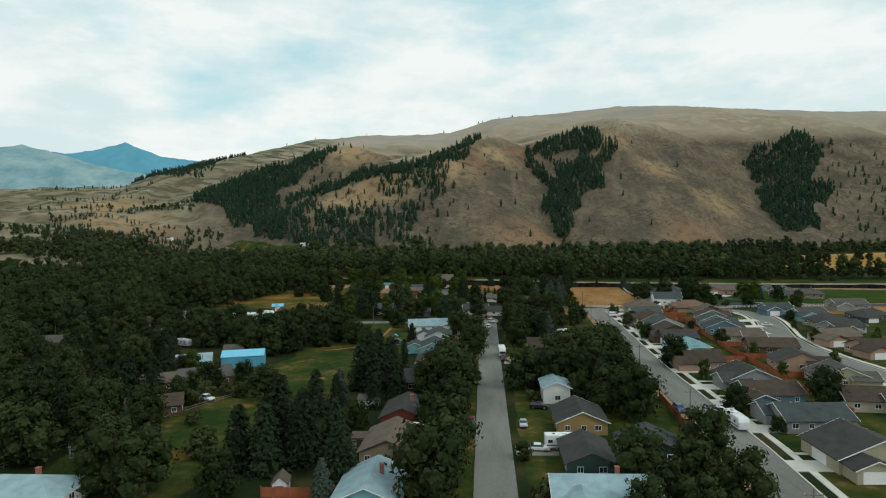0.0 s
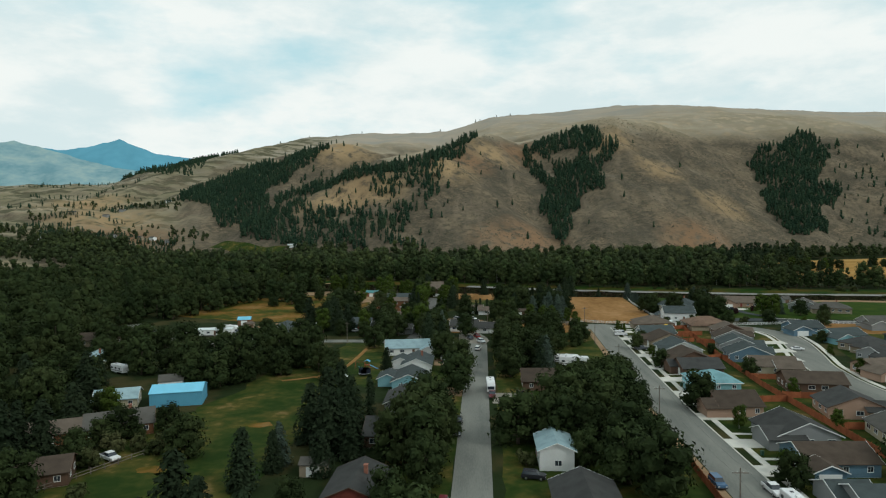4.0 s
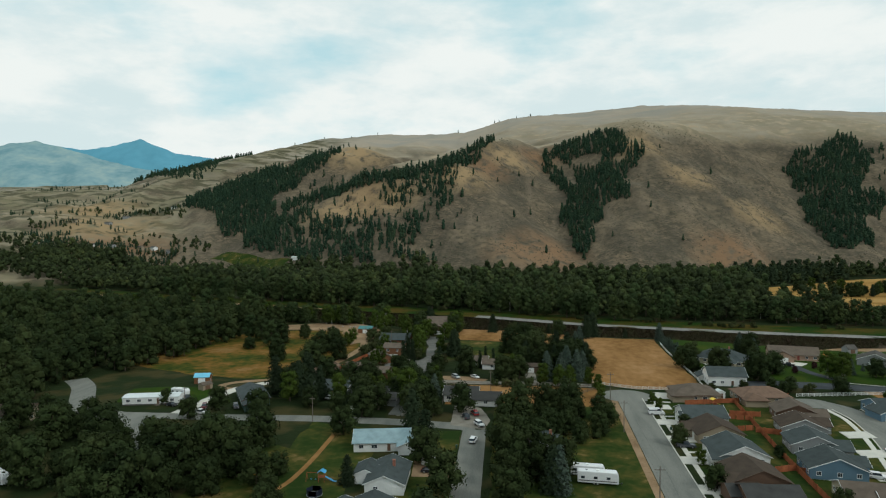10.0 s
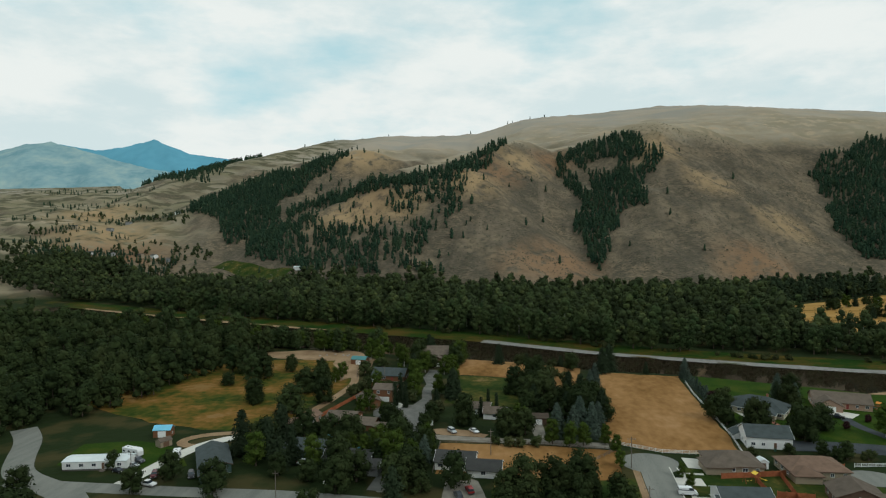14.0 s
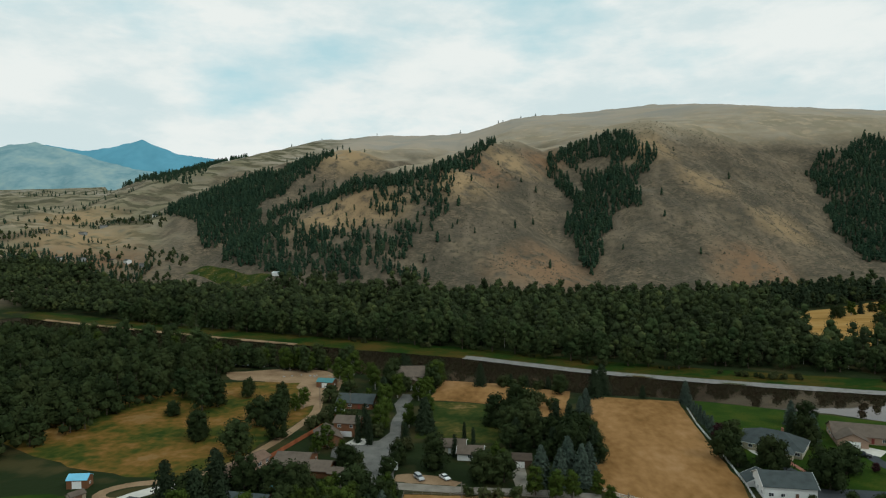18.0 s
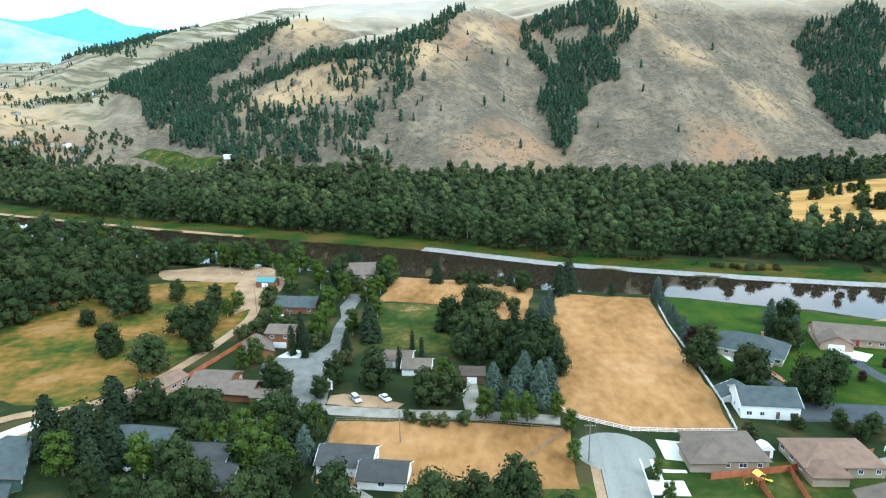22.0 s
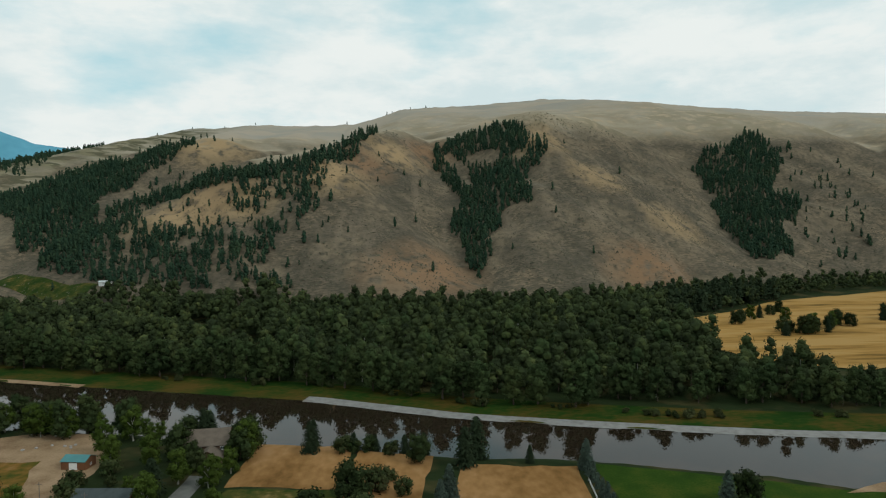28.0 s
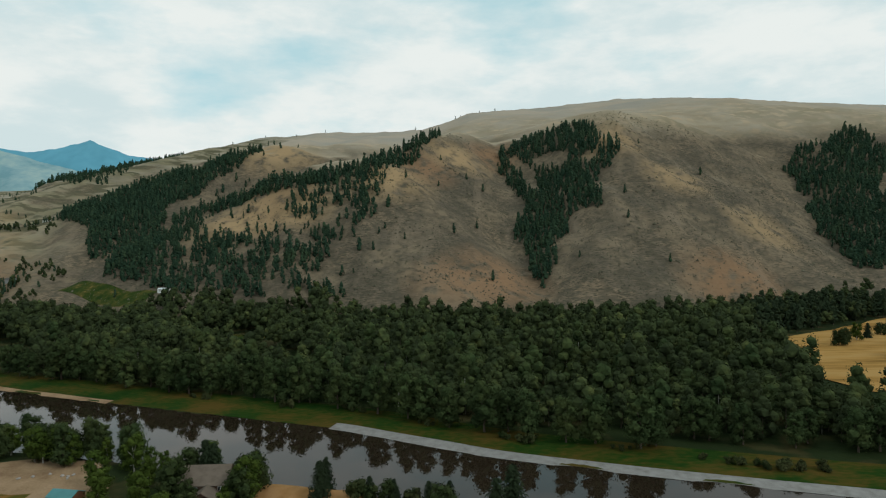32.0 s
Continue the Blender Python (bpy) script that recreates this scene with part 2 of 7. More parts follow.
CHROME = plain("bright_metal", (0.6, 0.6, 0.6), 0.3, 0.9)
DARK_TRIM = plain("dark_trim", (0.05, 0.05, 0.055), 0.5)
GLASS = glass_pane("window_glass")
CEDAR = material("cedar_boards", [(0.23, 0.075, 0.035), (0.33, 0.115, 0.055)], 1.5, 0.85, fine=8, rand=0.15, spec=0.04)
GREY_WOOD = material("weathered_wood", [(0.12, 0.1, 0.085), (0.2, 0.17, 0.145)], 1.5, 0.9, fine=8, rand=0.15, spec=0.04)
VINYL = plain("white_vinyl", (0.74, 0.74, 0.73), 0.4)


# ---- helpers of this scene ----
def mesh_np(name, verts, faces, mat, smooth=False):
    """A mesh from arrays: verts (n, 3) and a list of face arrays (m, k)."""
    me = bpy.data.meshes.new(name)
    verts = np.asarray(verts, np.float32)
    faces = [np.asarray(f, np.int32) for f in faces if len(f)]
    me.vertices.add(len(verts))
    me.vertices.foreach_set("co", verts.ravel())
    loops = np.concatenate([f.ravel() for f in faces])
    sizes = np.concatenate([np.full(len(f), f.shape[1], np.int32) for f in faces])
    starts = np.concatenate([[0], np.cumsum(sizes)[:-1]]).astype(np.int32)
    me.loops.add(len(loops))
    me.loops.foreach_set("vertex_index", loops)
    me.polygons.add(len(sizes))
    me.polygons.foreach_set("loop_start", starts)
    me.polygons.foreach_set("use_smooth", np.full(len(sizes), smooth))
    me.materials.append(mat)
    me.update(calc_edges=True)
    return me


def part(name, data, mat, parent, label="", loc=(0, 0, 0), rot=0.0):
    """Links a bmesh or a mesh as one object under a thing or a part."""
    if isinstance(data, bmesh.types.BMesh):
        me = bpy.data.meshes.new(name)
        data.to_mesh(me)
        data.free()
        me.materials.append(mat)
    else:
        me = data
    ob = new(name, me)
    ob.parent = parent
    ob.matrix_basis = pose(*loc, 0, 0, rot)
    return tagged(ob, label) if label else ob


def thing(name, loc, rot, label, category, group=""):
    ob = new(name)
    ob.empty_display_size = 0.5
    ob.matrix_basis = pose(*loc, 0, 0, rot)
    return tagged(ob, label, category, group)


def box(x0, y0, z0, x1, y1, z1, bm=None, bevel=0.0):
    own = bmesh.new()
    r = bmesh.ops.create_cube(own, size=1.0)
    bmesh.ops.transform(own, verts=r["verts"], matrix=Matrix.Translation(((x0 + x1) / 2, (y0 + y1) / 2, (z0 + z1) / 2)) @ Matrix.Diagonal((abs(x1 - x0), abs(y1 - y0), abs(z1 - z0), 1)))
    if bevel:
        bmesh.ops.bevel(own, geom=own.edges[:], offset=bevel, segments=2, affect="EDGES", profile=0.6)
    if bm is None:
        return own
    me = bpy.data.meshes.new("scrap")
    own.to_mesh(me)
    own.free()
    bm.from_mesh(me)
    bpy.data.meshes.remove(me)
    return bm


def prism(outline, y0, y1, axis="y"):
    """An outline in (across, up) drawn out along y (or along x)."""
    bm = bmesh.new()
    put = (lambda a, b, c: (a, c, b)) if axis == "y" else (lambda a, b, c: (c, a, b))
    one = [bm.verts.new(put(a, b, y0)) for a, b in outline]
    two = [bm.verts.new(put(a, b, y1)) for a, b in outline]
    bm.faces.new(one), bm.faces.new(list(reversed(two)))
    for i in range(len(one)):
        j = (i + 1) % len(one)
        bm.faces.new((one[j], one[i], two[i], two[j]))
    bmesh.ops.recalc_face_normals(bm, faces=bm.faces[:])
    return bm


def rod(radius0, radius1, a, b, sides=8, bm=None):
    bm = bm or bmesh.new()
    a, b = Vector(a), Vector(b)
    m = Matrix.Translation((a + b) / 2) @ (b - a).to_track_quat("Z", "Y").to_matrix().to_4x4()
    bmesh.ops.create_cone(bm, cap_ends=True, segments=sides, radius1=radius0, radius2=radius1, depth=(b - a).length, matrix=m)
    return bm


# ---- the lie of the land ----
NEAR_SHORE = [(-900, 760), (-500, 610), (-300, 540), (-150, 492), (-77, 476), (-20, 460), (51, 441), (96, 435), (130, 424), (156, 415), (176, 405), (214, 407), (300, 385), (450, 360), (700, 330), (1500, 230)]
FAR_SHORE = [(-900, 850), (-500, 692), (-432, 663), (-309, 615), (-217, 581), (-140, 556), (-11, 517), (54, 486), (110, 469), (175, 453), (230, 443), (400, 420), (700, 395), (1500, 300)]
WATER = -1.3
# the skyline's height at y = 2000, the foot of the hill's face and the steepness of that face, by x
SKYLINE = [(-1700, 140), (-1212, 198), (-1047, 240), (-876, 283), (-709, 312), (-564, 345), (-386, 358), (-247, 353), (-118, 353), (-42, 374), (16, 396), (221, 404), (414, 420), (539, 419), (785, 401), (1022, 385), (1700, 370), (2600, 330)]
FOOT = [(-1700, 800), (-620, 850), (-420, 845), (-300, 830), (-100, 795), (20, 790), (120, 810), (205, 830), (330, 860), (440, 905), (560, 950), (720, 965), (1050, 950), (2600, 1050)]
STEEP = [(-1700, 0.3), (-620, 0.34), (-420, 0.42), (-250, 0.56), (-160, 0.65), (-60, 0.7), (60, 0.66), (207, 0.71), (330, 0.64), (700, 0.66), (2600, 0.5)]
# gully floors, from the head down (x, y, height), with the rise of their sides
GULLIES = [
    ([(40, 1420, 262), (66, 1270, 214), (76, 1200, 184), (88, 1090, 118), (96, 960, 52), (98, 880, 18), (100, 820, 2)], 0.5),
    ([(700, 1560, 345), (620, 1420, 300), (545, 1310, 228), (512, 1240, 168), (500, 1130, 98), (478, 1010, 44), (465, 930, 12), (460, 880, 2)], 0.5),
    ([(-60, 1560, 262), (-150, 1360, 206), (-235, 1220, 150), (-310, 1110, 102), (-385, 980, 52), (-425, 880, 14), (-430, 820, 2)], 0.5),
    ([(-500, 1750, 262), (-600, 1500, 176), (-680, 1280, 118), (-740, 1050, 66), (-760, 880, 30)], 0.36),
    ([(900, 1500, 262), (880, 1300, 196), (860, 1150, 110), (850, 1000, 30), (850, 930, 2)], 0.45),
    ([(-280, 1780, 300), (-300, 1640, 268), (-330, 1500, 232)], 0.25),
]
PLAIN = [(600, 0), (700, 8), (820, 34), (1000, 78), (1500, 160), (2300, 222), (2900, 268), (4700, 300)]


def shore(points, x):
    return np.interp(x, [p[0] for p in points], [p[1] for p in points])


def swell(x, y, size, seed=0.0):
    """Cheap smooth unevenness between -1 and 1."""
    a, b = x / size + seed, y / size - seed * 1.7
    return (np.sin(a * 1.3 + 1.7 * np.sin(b * 0.9 + seed)) + np.sin(b * 1.7 + 1.3 * np.sin(a * 1.1)) + np.sin((a + b) * 2.3 + seed)) / 3


def land(x, y):
    """The height of the ground at arrays x, y: a rolling top and a steep face, cut by gullies, over a flat valley with a river bed."""
    x, y = np.asarray(x, float), np.asarray(y, float)
    soft = 5.0
    wx, wy = x + 9 * swell(x, y, 60, 2.0), y + 12 * swell(x, y, 45, 5.0)
    top = shore(SKYLINE, x) - 0.205 * np.abs(2000 - y) + 5 * swell(x, y, 130, 6.0) * np.clip((2000 - y) / 300, 0.2, 1) - 16 * np.exp(-(((y - 1390) / 110) ** 2))
    top += 10 * np.exp(-(((x - 215) / 90) ** 2) - ((y - 1190) / 90) ** 2) + 8 * np.exp(-(((x + 30) / 70) ** 2) - ((y - 1140) / 70) ** 2)
    top -= 55 * np.exp(-(((y - 1610 - 0.15 * x) / 75) ** 2)) * np.exp(-(((x + 215) / 190) ** 4))
    top += 18 * np.exp(-(((y - 1465 - 0.1 * x) / 60) ** 2)) * np.exp(-(((x + 215) / 130) ** 4))
    top -= 16 * np.exp(-(((y - 1360 + 0.3 * x) / 60) ** 2)) * np.exp(-(((x - 20) / 120) ** 4))
    top += (5 * (0.5 - np.abs(swell(x, y, 150, 3.3))) + 4 * (0.5 - np.abs(swell(x + 0.4 * y, y, 70, 7.7)))) * np.clip((2050 - y) / 300, 0.25, 1)
    face = (wy - shore(FOOT, wx)) * shore(STEEP, x) + 9 * (0.5 - np.abs(swell(x + 0.15 * y, 0.25 * y, 55, 4.4)))
    total = np.exp(np.clip(-top / soft, -300, 300)) + np.exp(np.clip(-face / soft, -300, 300))
    for floor, rise in GULLIES:
        best, close = np.full(x.shape, 1e9), np.full(x.shape, 1e9)
        for (x0, y0, z0), (x1, y1, z1) in zip(floor, floor[1:]):
            dx, dy = x1 - x0, y1 - y0
            u = np.clip(((wx - x0) * dx + (wy - y0) * dy) / (dx * dx + dy * dy), 0, 1)
            d = np.hypot(wx - x0 - u * dx, wy - y0 - u * dy)
            best = np.where(d < close, z0 + u * (z1 - z0) + rise * (np.sqrt(d * d + 100) - 10), best)
            close = np.minimum(close, d)
        total += np.exp(np.clip(-best / soft, -300, 300))
    hill = -soft * np.log(total)
    plain = np.interp(y, [p[0] for p in PLAIN], [p[1] for p in PLAIN]) + np.clip((y - 900) / 300, 0, 1) * 7 * swell(x, y, 95, 8.0)
    ledge = (y + 0.35 * x + 60 * swell(x, y, 260, 1.4)) / 150
    plain += np.clip((y - 820) / 150, 0, 1) * 4.2 * (np.sin(6.283 * ledge) + 0.35 * np.sin(12.566 * ledge + 1.0))
    k = np.clip((x + 700 + 0.62 * (y - 1000)) / 170, 0, 1)
    k = k * k * (3 - 2 * k)
    hill += 26 * np.exp(-(((x + 300) / 80) ** 2) - ((y - 1345 + 0.25 * (x + 300)) / 70) ** 2) + 9 * np.exp(-(((x + 190) / 90) ** 2) - ((y - 1010 + 0.35 * (x + 190)) / 28) ** 2)
    hill = np.where(y > 2000, np.maximum(hill, 0), hill)
    hill = plain * (1 - k) + hill * k
    hill = np.where(hill < 8, np.maximum(hill + 6, 0) ** 2 / 24.5, hill) * (y > 600)
    hill += np.clip(hill / 60, 0, 1) * (2.0 * swell(x, y, 23, 1.0) + 1.0 * swell(x, y, 9, 3.0))
    hill += np.clip(hill / 40, 0, 1) * np.clip((240 - hill) / 60, 0, 1) * 3.2 * swell(x + 0.2 * y, 0.16 * y, 14, 2.5)
    near, far = shore(NEAR_SHORE, x), shore(FAR_SHORE, x)
    wob = 1.6 * swell(x, y, 11, 4.0)
    inside = np.minimum(y - near + wob, far - y + wob)
    bed = np.where(inside > 0, WATER - np.minimum(inside * 0.18, 1.8), 0)
    out_near, out_far = np.maximum(near - y - wob, 0), np.maximum(y - far - wob, 0)
    bank = WATER * np.where(y < (near + far) / 2, np.exp(-((out_near / 4.0) ** 2)), np.exp(-((out_far / 11.0) ** 2)))
    return hill + np.where(inside > 0, bed, bank) + 0.12 * swell(x, y, 31, 7.0) * np.clip((y - 640) / 100, 0, 1)


def land_at(x, y):
    return float(land(np.array([x]), np.array([y]))[0])


def grid_sheet(name, xs, ys, height, mat):
    gx, gy = np.meshgrid(xs, ys)
    verts = np.stack([gx, gy, height(gx, gy)], -1).reshape(-1, 3)
    nx, ny = len(xs), len(ys)
    i = (np.arange(ny - 1)[:, None] * nx + np.arange(nx - 1)).ravel()
    return mesh_np(name, verts, [np.stack([i, i + 1, i + nx + 1, i + nx], 1)], mat, True)


def steps(*spans):
    out = []
    for a, b, s in spans:
        out.extend(np.arange(a, b, s))
    return np.array(out + [spans[-1][1]], float)


def hill_material():
    """Dry hillside grass with sagebrush low down, bare orange patches, tops and crests painted lighter as if lit, and
    dark valley turf on the flat.
    """
    m = material("open_land", [(0.074, 0.065, 0.05), (0.122, 0.099, 0.072), (0.18, 0.136, 0.09)], 60, 0.95, fine=9, bump=0.8, detail=6.0, contrast=(0.34, 0.62), spec=0.04)
    n, l = m.node_tree.nodes, m.node_tree.links
    base = n["Principled BSDF"].inputs["Base Color"].links[0].from_socket
    geo, sep = n.new("ShaderNodeNewGeometry"), n.new("ShaderNodeSeparateXYZ")
    l.new(geo.outputs["Position"], sep.inputs[0])

    def ranged(socket, a, b):
        r = n.new("ShaderNodeMapRange")
        r.inputs["From Min"].default_value, r.inputs["From Max"].default_value = a, b
        l.new(socket, r.inputs["Value"])
        return r.outputs[0]

    def times(p, q):
        t = n.new("ShaderNodeMath")
        t.operation = "MULTIPLY"
        l.new(p, t.inputs[0]), l.new(q, t.inputs[1])
        return t.outputs[0]

    def blend(fac, a, color):
        x = n.new("ShaderNodeMix")
        x.data_type = "RGBA"
        x.inputs[7].default_value = (*color, 1)
        l.new(fac, x.inputs[0]), l.new(a, x.inputs[6])
        return x.outputs[2]

    def field(scale, a, b, detail=3.0, stretch=(1, 1, 1)):
        mp, t = n.new("ShaderNodeMapping"), n.new("ShaderNodeTexNoise")
        mp.inputs["Scale"].default_value = stretch
        t.inputs["Scale"].default_value, t.inputs["Detail"].default_value = scale, detail
        l.new(geo.outputs["Position"], mp.inputs["Vector"]), l.new(mp.outputs[0], t.inputs["Vector"])
        return ranged(t.outputs[0], a, b)

    normal = n.new("ShaderNodeSeparateXYZ")
    l.new(geo.outputs["Normal"], normal.inputs[0])
    upland = n.new("ShaderNodeMath")
    upland.operation = "MAXIMUM"
    l.new(ranged(sep.outputs["Z"], 120, 185), upland.inputs[0]), l.new(ranged(sep.outputs["X"], -430, -560), upland.inputs[1])
    high = n.new("ShaderNodeMath")
    high.operation = "MAXIMUM"
    l.new(times(ranged(normal.outputs["Z"], 0.875, 0.945), upland.outputs[0]), high.inputs[0]), l.new(ranged(sep.outputs["Z"], 205, 245), high.inputs[1])
    gentle = high.outputs[0]

    def near(x, y, z, radius):
        d = n.new("ShaderNodeVectorMath")
        d.operation = "DISTANCE"
        d.inputs[1].default_value = (x, y, z)
        l.new(geo.outputs["Position"], d.inputs[0])
        return times(ranged(d.outputs["Value"], radius, radius * 0.25), field(0.06, 0.34, 0.52, 6.0))

    def mixed(fac, a, b):
        x = n.new("ShaderNodeMix")
        x.data_type = "RGBA"
        l.new(fac, x.inputs[0]), l.new(a, x.inputs[6]), l.new(b, x.inputs[7])
        return x.outputs[2]

    # the steep face: sagebrush in dark dots over tan grass, with bare washes
    face = blend(field(0.1, 0.44, 0.62, 8.0, (1, 1.3, 1.3)), base, (0.086, 0.073, 0.052))
    face = blend(field(0.42, 0.47, 0.6, 6.0, (0.45, 1, 2.6)), face, (0.07, 0.062, 0.043))
    face = blend(times(field(0.02, 0.46, 0.6, 4.0), field(0.12, 0.35, 0.6)), face, (0.162, 0.128, 0.086))
    face = blend(field(0.035, 0.6, 0.74, 6.0, (1, 0.2, 0.2)), face, (0.168, 0.133, 0.094))
    # the gentle tops: golden grass with grey-green swathes and faint terraces along the contours
    # besides the grass's own gold, brightened to imitate sky light on flatter ground
    tops = blend(field(0.014, 0.4, 0.62, 5.0), blend(field(0.02, 0.0, 0.01), base, (0.23, 0.195, 0.13)), (0.32, 0.275, 0.205))
    tops = blend(field(0.05, 0.5, 0.66, 6.0, (1, 1, 1.5)), tops, (0.35, 0.275, 0.185))
    tops = blend(field(0.03, 0.48, 0.66, 6.0, (0.5, 1, 2.6)), tops, (0.25, 0.205, 0.14))
    # the farther tops: paler and greyer along y, with duller swathes
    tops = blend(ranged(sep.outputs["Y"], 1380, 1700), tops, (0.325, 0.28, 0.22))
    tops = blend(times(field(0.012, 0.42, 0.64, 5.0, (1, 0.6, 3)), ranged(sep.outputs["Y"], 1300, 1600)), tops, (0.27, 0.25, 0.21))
    tops = blend(times(ranged(sep.outputs["X"], -420, -620), field(0.02, 0.3, 0.6, 6.0, (0.5, 1, 2))), tops, (0.175, 0.155, 0.095))
    tops = blend(times(ranged(sep.outputs["X"], -430, -560), field(0.035, 0.48, 0.57, 8.0, (0.5, 1, 2))), tops, (0.085, 0.08, 0.048))
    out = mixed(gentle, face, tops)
    # orange bare ground; on the crests it also stands in for lit patches
    for place in ((72, 1205, 190, 60), (60, 880, 20, 70), (-20, 1060, 175, 60), (-190, 1000, 90, 80), (20, 850, 10, 60), (300, 890, 20, 70), (-560, 900, 50, 120)):
        out = blend(near(*place), out, (0.21, 0.13, 0.075))
    # golden dry grass on spurs and knolls, with sunlit brightness painted in
    for place in ((-235, 975, 108, 85), (-160, 960, 120, 60), (-300, 1300, 225, 95), (-60, 1000, 150, 70), (20, 1130, 195, 70), (225, 1120, 215, 70), (300, 1050, 160, 60), (380, 990, 95, 60), (-640, 1000, 75, 110), (-760, 1150, 100, 120)):
        out = blend(near(*place), out, (0.3, 0.21, 0.115))
    flat = blend(field(0.05, 0.5, 0.62), blend(field(0.02, 0.0, 0.01), base, (0.017, 0.026, 0.009)), (0.048, 0.043, 0.017))
    x = n.new("ShaderNodeMix")
    x.data_type = "RGBA"
    l.new(ranged(sep.outputs["Z"], 3.5, 9), x.inputs[0]), l.new(flat, x.inputs[6]), l.new(out, x.inputs[7])
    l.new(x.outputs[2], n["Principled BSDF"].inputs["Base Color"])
    return m


OPEN_LAND = hill_material()
land_x = steps((-4600, -1300, 150), (-1300, -450, 14), (-450, -200, 8), (-200, 260, 4), (260, 480, 7), (480, 1300, 13), (1300, 4600, 150))
land_y = steps((-1200, -60, 95), (-60, 380, 20), (380, 620, 3), (620, 1350, 7), (1350, 2150, 14), (2150, 4700, 150))
tagged(new("ground", grid_sheet("ground", land_x, land_y, land, OPEN_LAND)), "valley floor and dry grass hillside with sagebrush", "ground", kind="structure")


def water_sheet():
    xs = steps((-900, -300, 60), (-300, 320, 10), (320, 1500, 80))
    lo, hi = shore(NEAR_SHORE, xs) - 7, shore(FAR_SHORE, xs) + 9
    verts = np.concatenate([np.stack([xs, lo, xs * 0 + WATER], 1), np.stack([xs, hi, xs * 0 + WATER], 1)])
    i = np.arange(len(xs) - 1)
    m = material("river_water", [(0.016, 0.011, 0.007), (0.022, 0.0155, 0.01)], 30, 0.02, fine=40, spec=0.5, stretch=(0.4, 1, 1))
    b = m.node_tree.nodes["Principled BSDF"]
    b.inputs["IOR"].default_value = 1.31
    n, l = m.node_tree.nodes, m.node_tree.links
    t, bp, g = n.new("ShaderNodeTexNoise"), n.new("ShaderNodeBump"), n.new("ShaderNodeNewGeometry")
    t.inputs["Scale"].default_value, t.inputs["Detail"].default_value = 0.5, 3.0
    bp.inputs["Strength"].default_value, bp.inputs["Distance"].default_value = 0.025, 0.02
    l.new(g.outputs["Position"], t.inputs["Vector"]), l.new(t.outputs[0], bp.inputs["Height"]), l.new(bp.outputs[0], b.inputs["Normal"])
    return mesh_np("water", verts, [np.stack([i, i + 1, i + 1 + len(xs), i + len(xs)], 1)], m)


tagged(new("water", water_sheet()), "calm dark river reflecting sky and trees", "river", kind="structure")


def mountains(name, crest, y, depth, mat, label):
    """A far range: ribs and gullies under a crest line of (x, height)."""
    xs = np.linspace(crest[0][0], crest[-1][0], 120)
    top = np.interp(xs, [c[0] for c in crest], [c[1] for c in crest])
    rows = []
    for k in np.linspace(0, 1, 14):
        rows.append(np.stack([xs, y - depth * (1 - k) + 60 * swell(xs, xs * 0 + k * 900, 150, 3), top * k ** 0.8 * (1 + 0.1 * (1 - k) * swell(xs, xs * 0 + k * 300, 110, 1)) + 5 * swell(xs, xs * 0, 30, 2) * k], 1))
    verts, nx = np.concatenate(rows), len(xs)
    i = (np.arange(13)[:, None] * nx + np.arange(nx - 1)).ravel()
    tagged(new(name, mesh_np(name, verts, [np.stack([i, i + 1, i + nx + 1, i + nx], 1)], mat, True)), label, "mountains", kind="structure")


# both ranges carry the blue and pale of distance haze in their base colour
HAZE_BLUE = material("far_forest", [(0.1, 0.27, 0.36), (0.13, 0.33, 0.43)], 300, 1.0, fine=6, spec=0.0)
HAZE_GREY = material("far_slopes", [(0.15, 0.265, 0.3), (0.22, 0.33, 0.35), (0.3, 0.385, 0.37)], 160, 1.0, fine=5, spec=0.0)
mountains("backdrop", [(-4600, 560), (-3658, 655), (-3391, 690), (-3087, 640), (-2870, 650), (-2613, 705), (-2362, 600), (-1948, 535), (-1500, 400), (-900, 250)], 4350, 700, HAZE_BLUE, "distant blue forested mountain range")
mountains("backdrop", [(-3473, 488), (-3170, 538), (-2948, 566), (-2747, 581), (-2516, 523), (-2341, 464), (-2133, 414), (-1859, 366), (-1623, 305), (-600, 180)], 3500, 900, HAZE_GREY, "distant pale grey-green foothills")


# ---- roads, yards and fields, each a sheet just above the ground ----
def patch(name, outline, z, mat, label, category="ground", ragged=0.0, jag=6.0, thick=0.0):
    rng = random.Random(len(outline) * 97 + int(outline[0][0] * 13 + outline[0][1] * 7))
    pts = []
    for (x0, y0), (x1, y1) in zip(outline, outline[1:] + outline[:1]):
        k = max(1, int(math.hypot(x1 - x0, y1 - y0) / jag)) if ragged else 1
        for i in range(k):
            u = i / k
            pts.append((x0 + u * (x1 - x0) + rng.uniform(-ragged, ragged), y0 + u * (y1 - y0) + rng.uniform(-ragged, ragged)))
    bm = bmesh.new()
    f = bm.faces.new([bm.verts.new((x, y, z)) for x, y in pts])
    f.normal_update()
    if f.normal.z < 0:
        f.normal_flip()
    if thick:
        r = bmesh.ops.extrude_face_region(bm, geom=[f])
        bmesh.ops.translate(bm, verts=[v for v in r["geom"] if isinstance(v, bmesh.types.BMVert)], vec=(0, 0, -thick))
        bmesh.ops.recalc_face_normals(bm, faces=bm.faces[:])
    bmesh.ops.triangulate(bm, faces=bm.faces[:])
    me = bpy.data.meshes.new(name)
    bm.to_mesh(me)
    bm.free()
    me.materials.append(mat)
    return tagged(new(name, me), label, category, kind="structure")


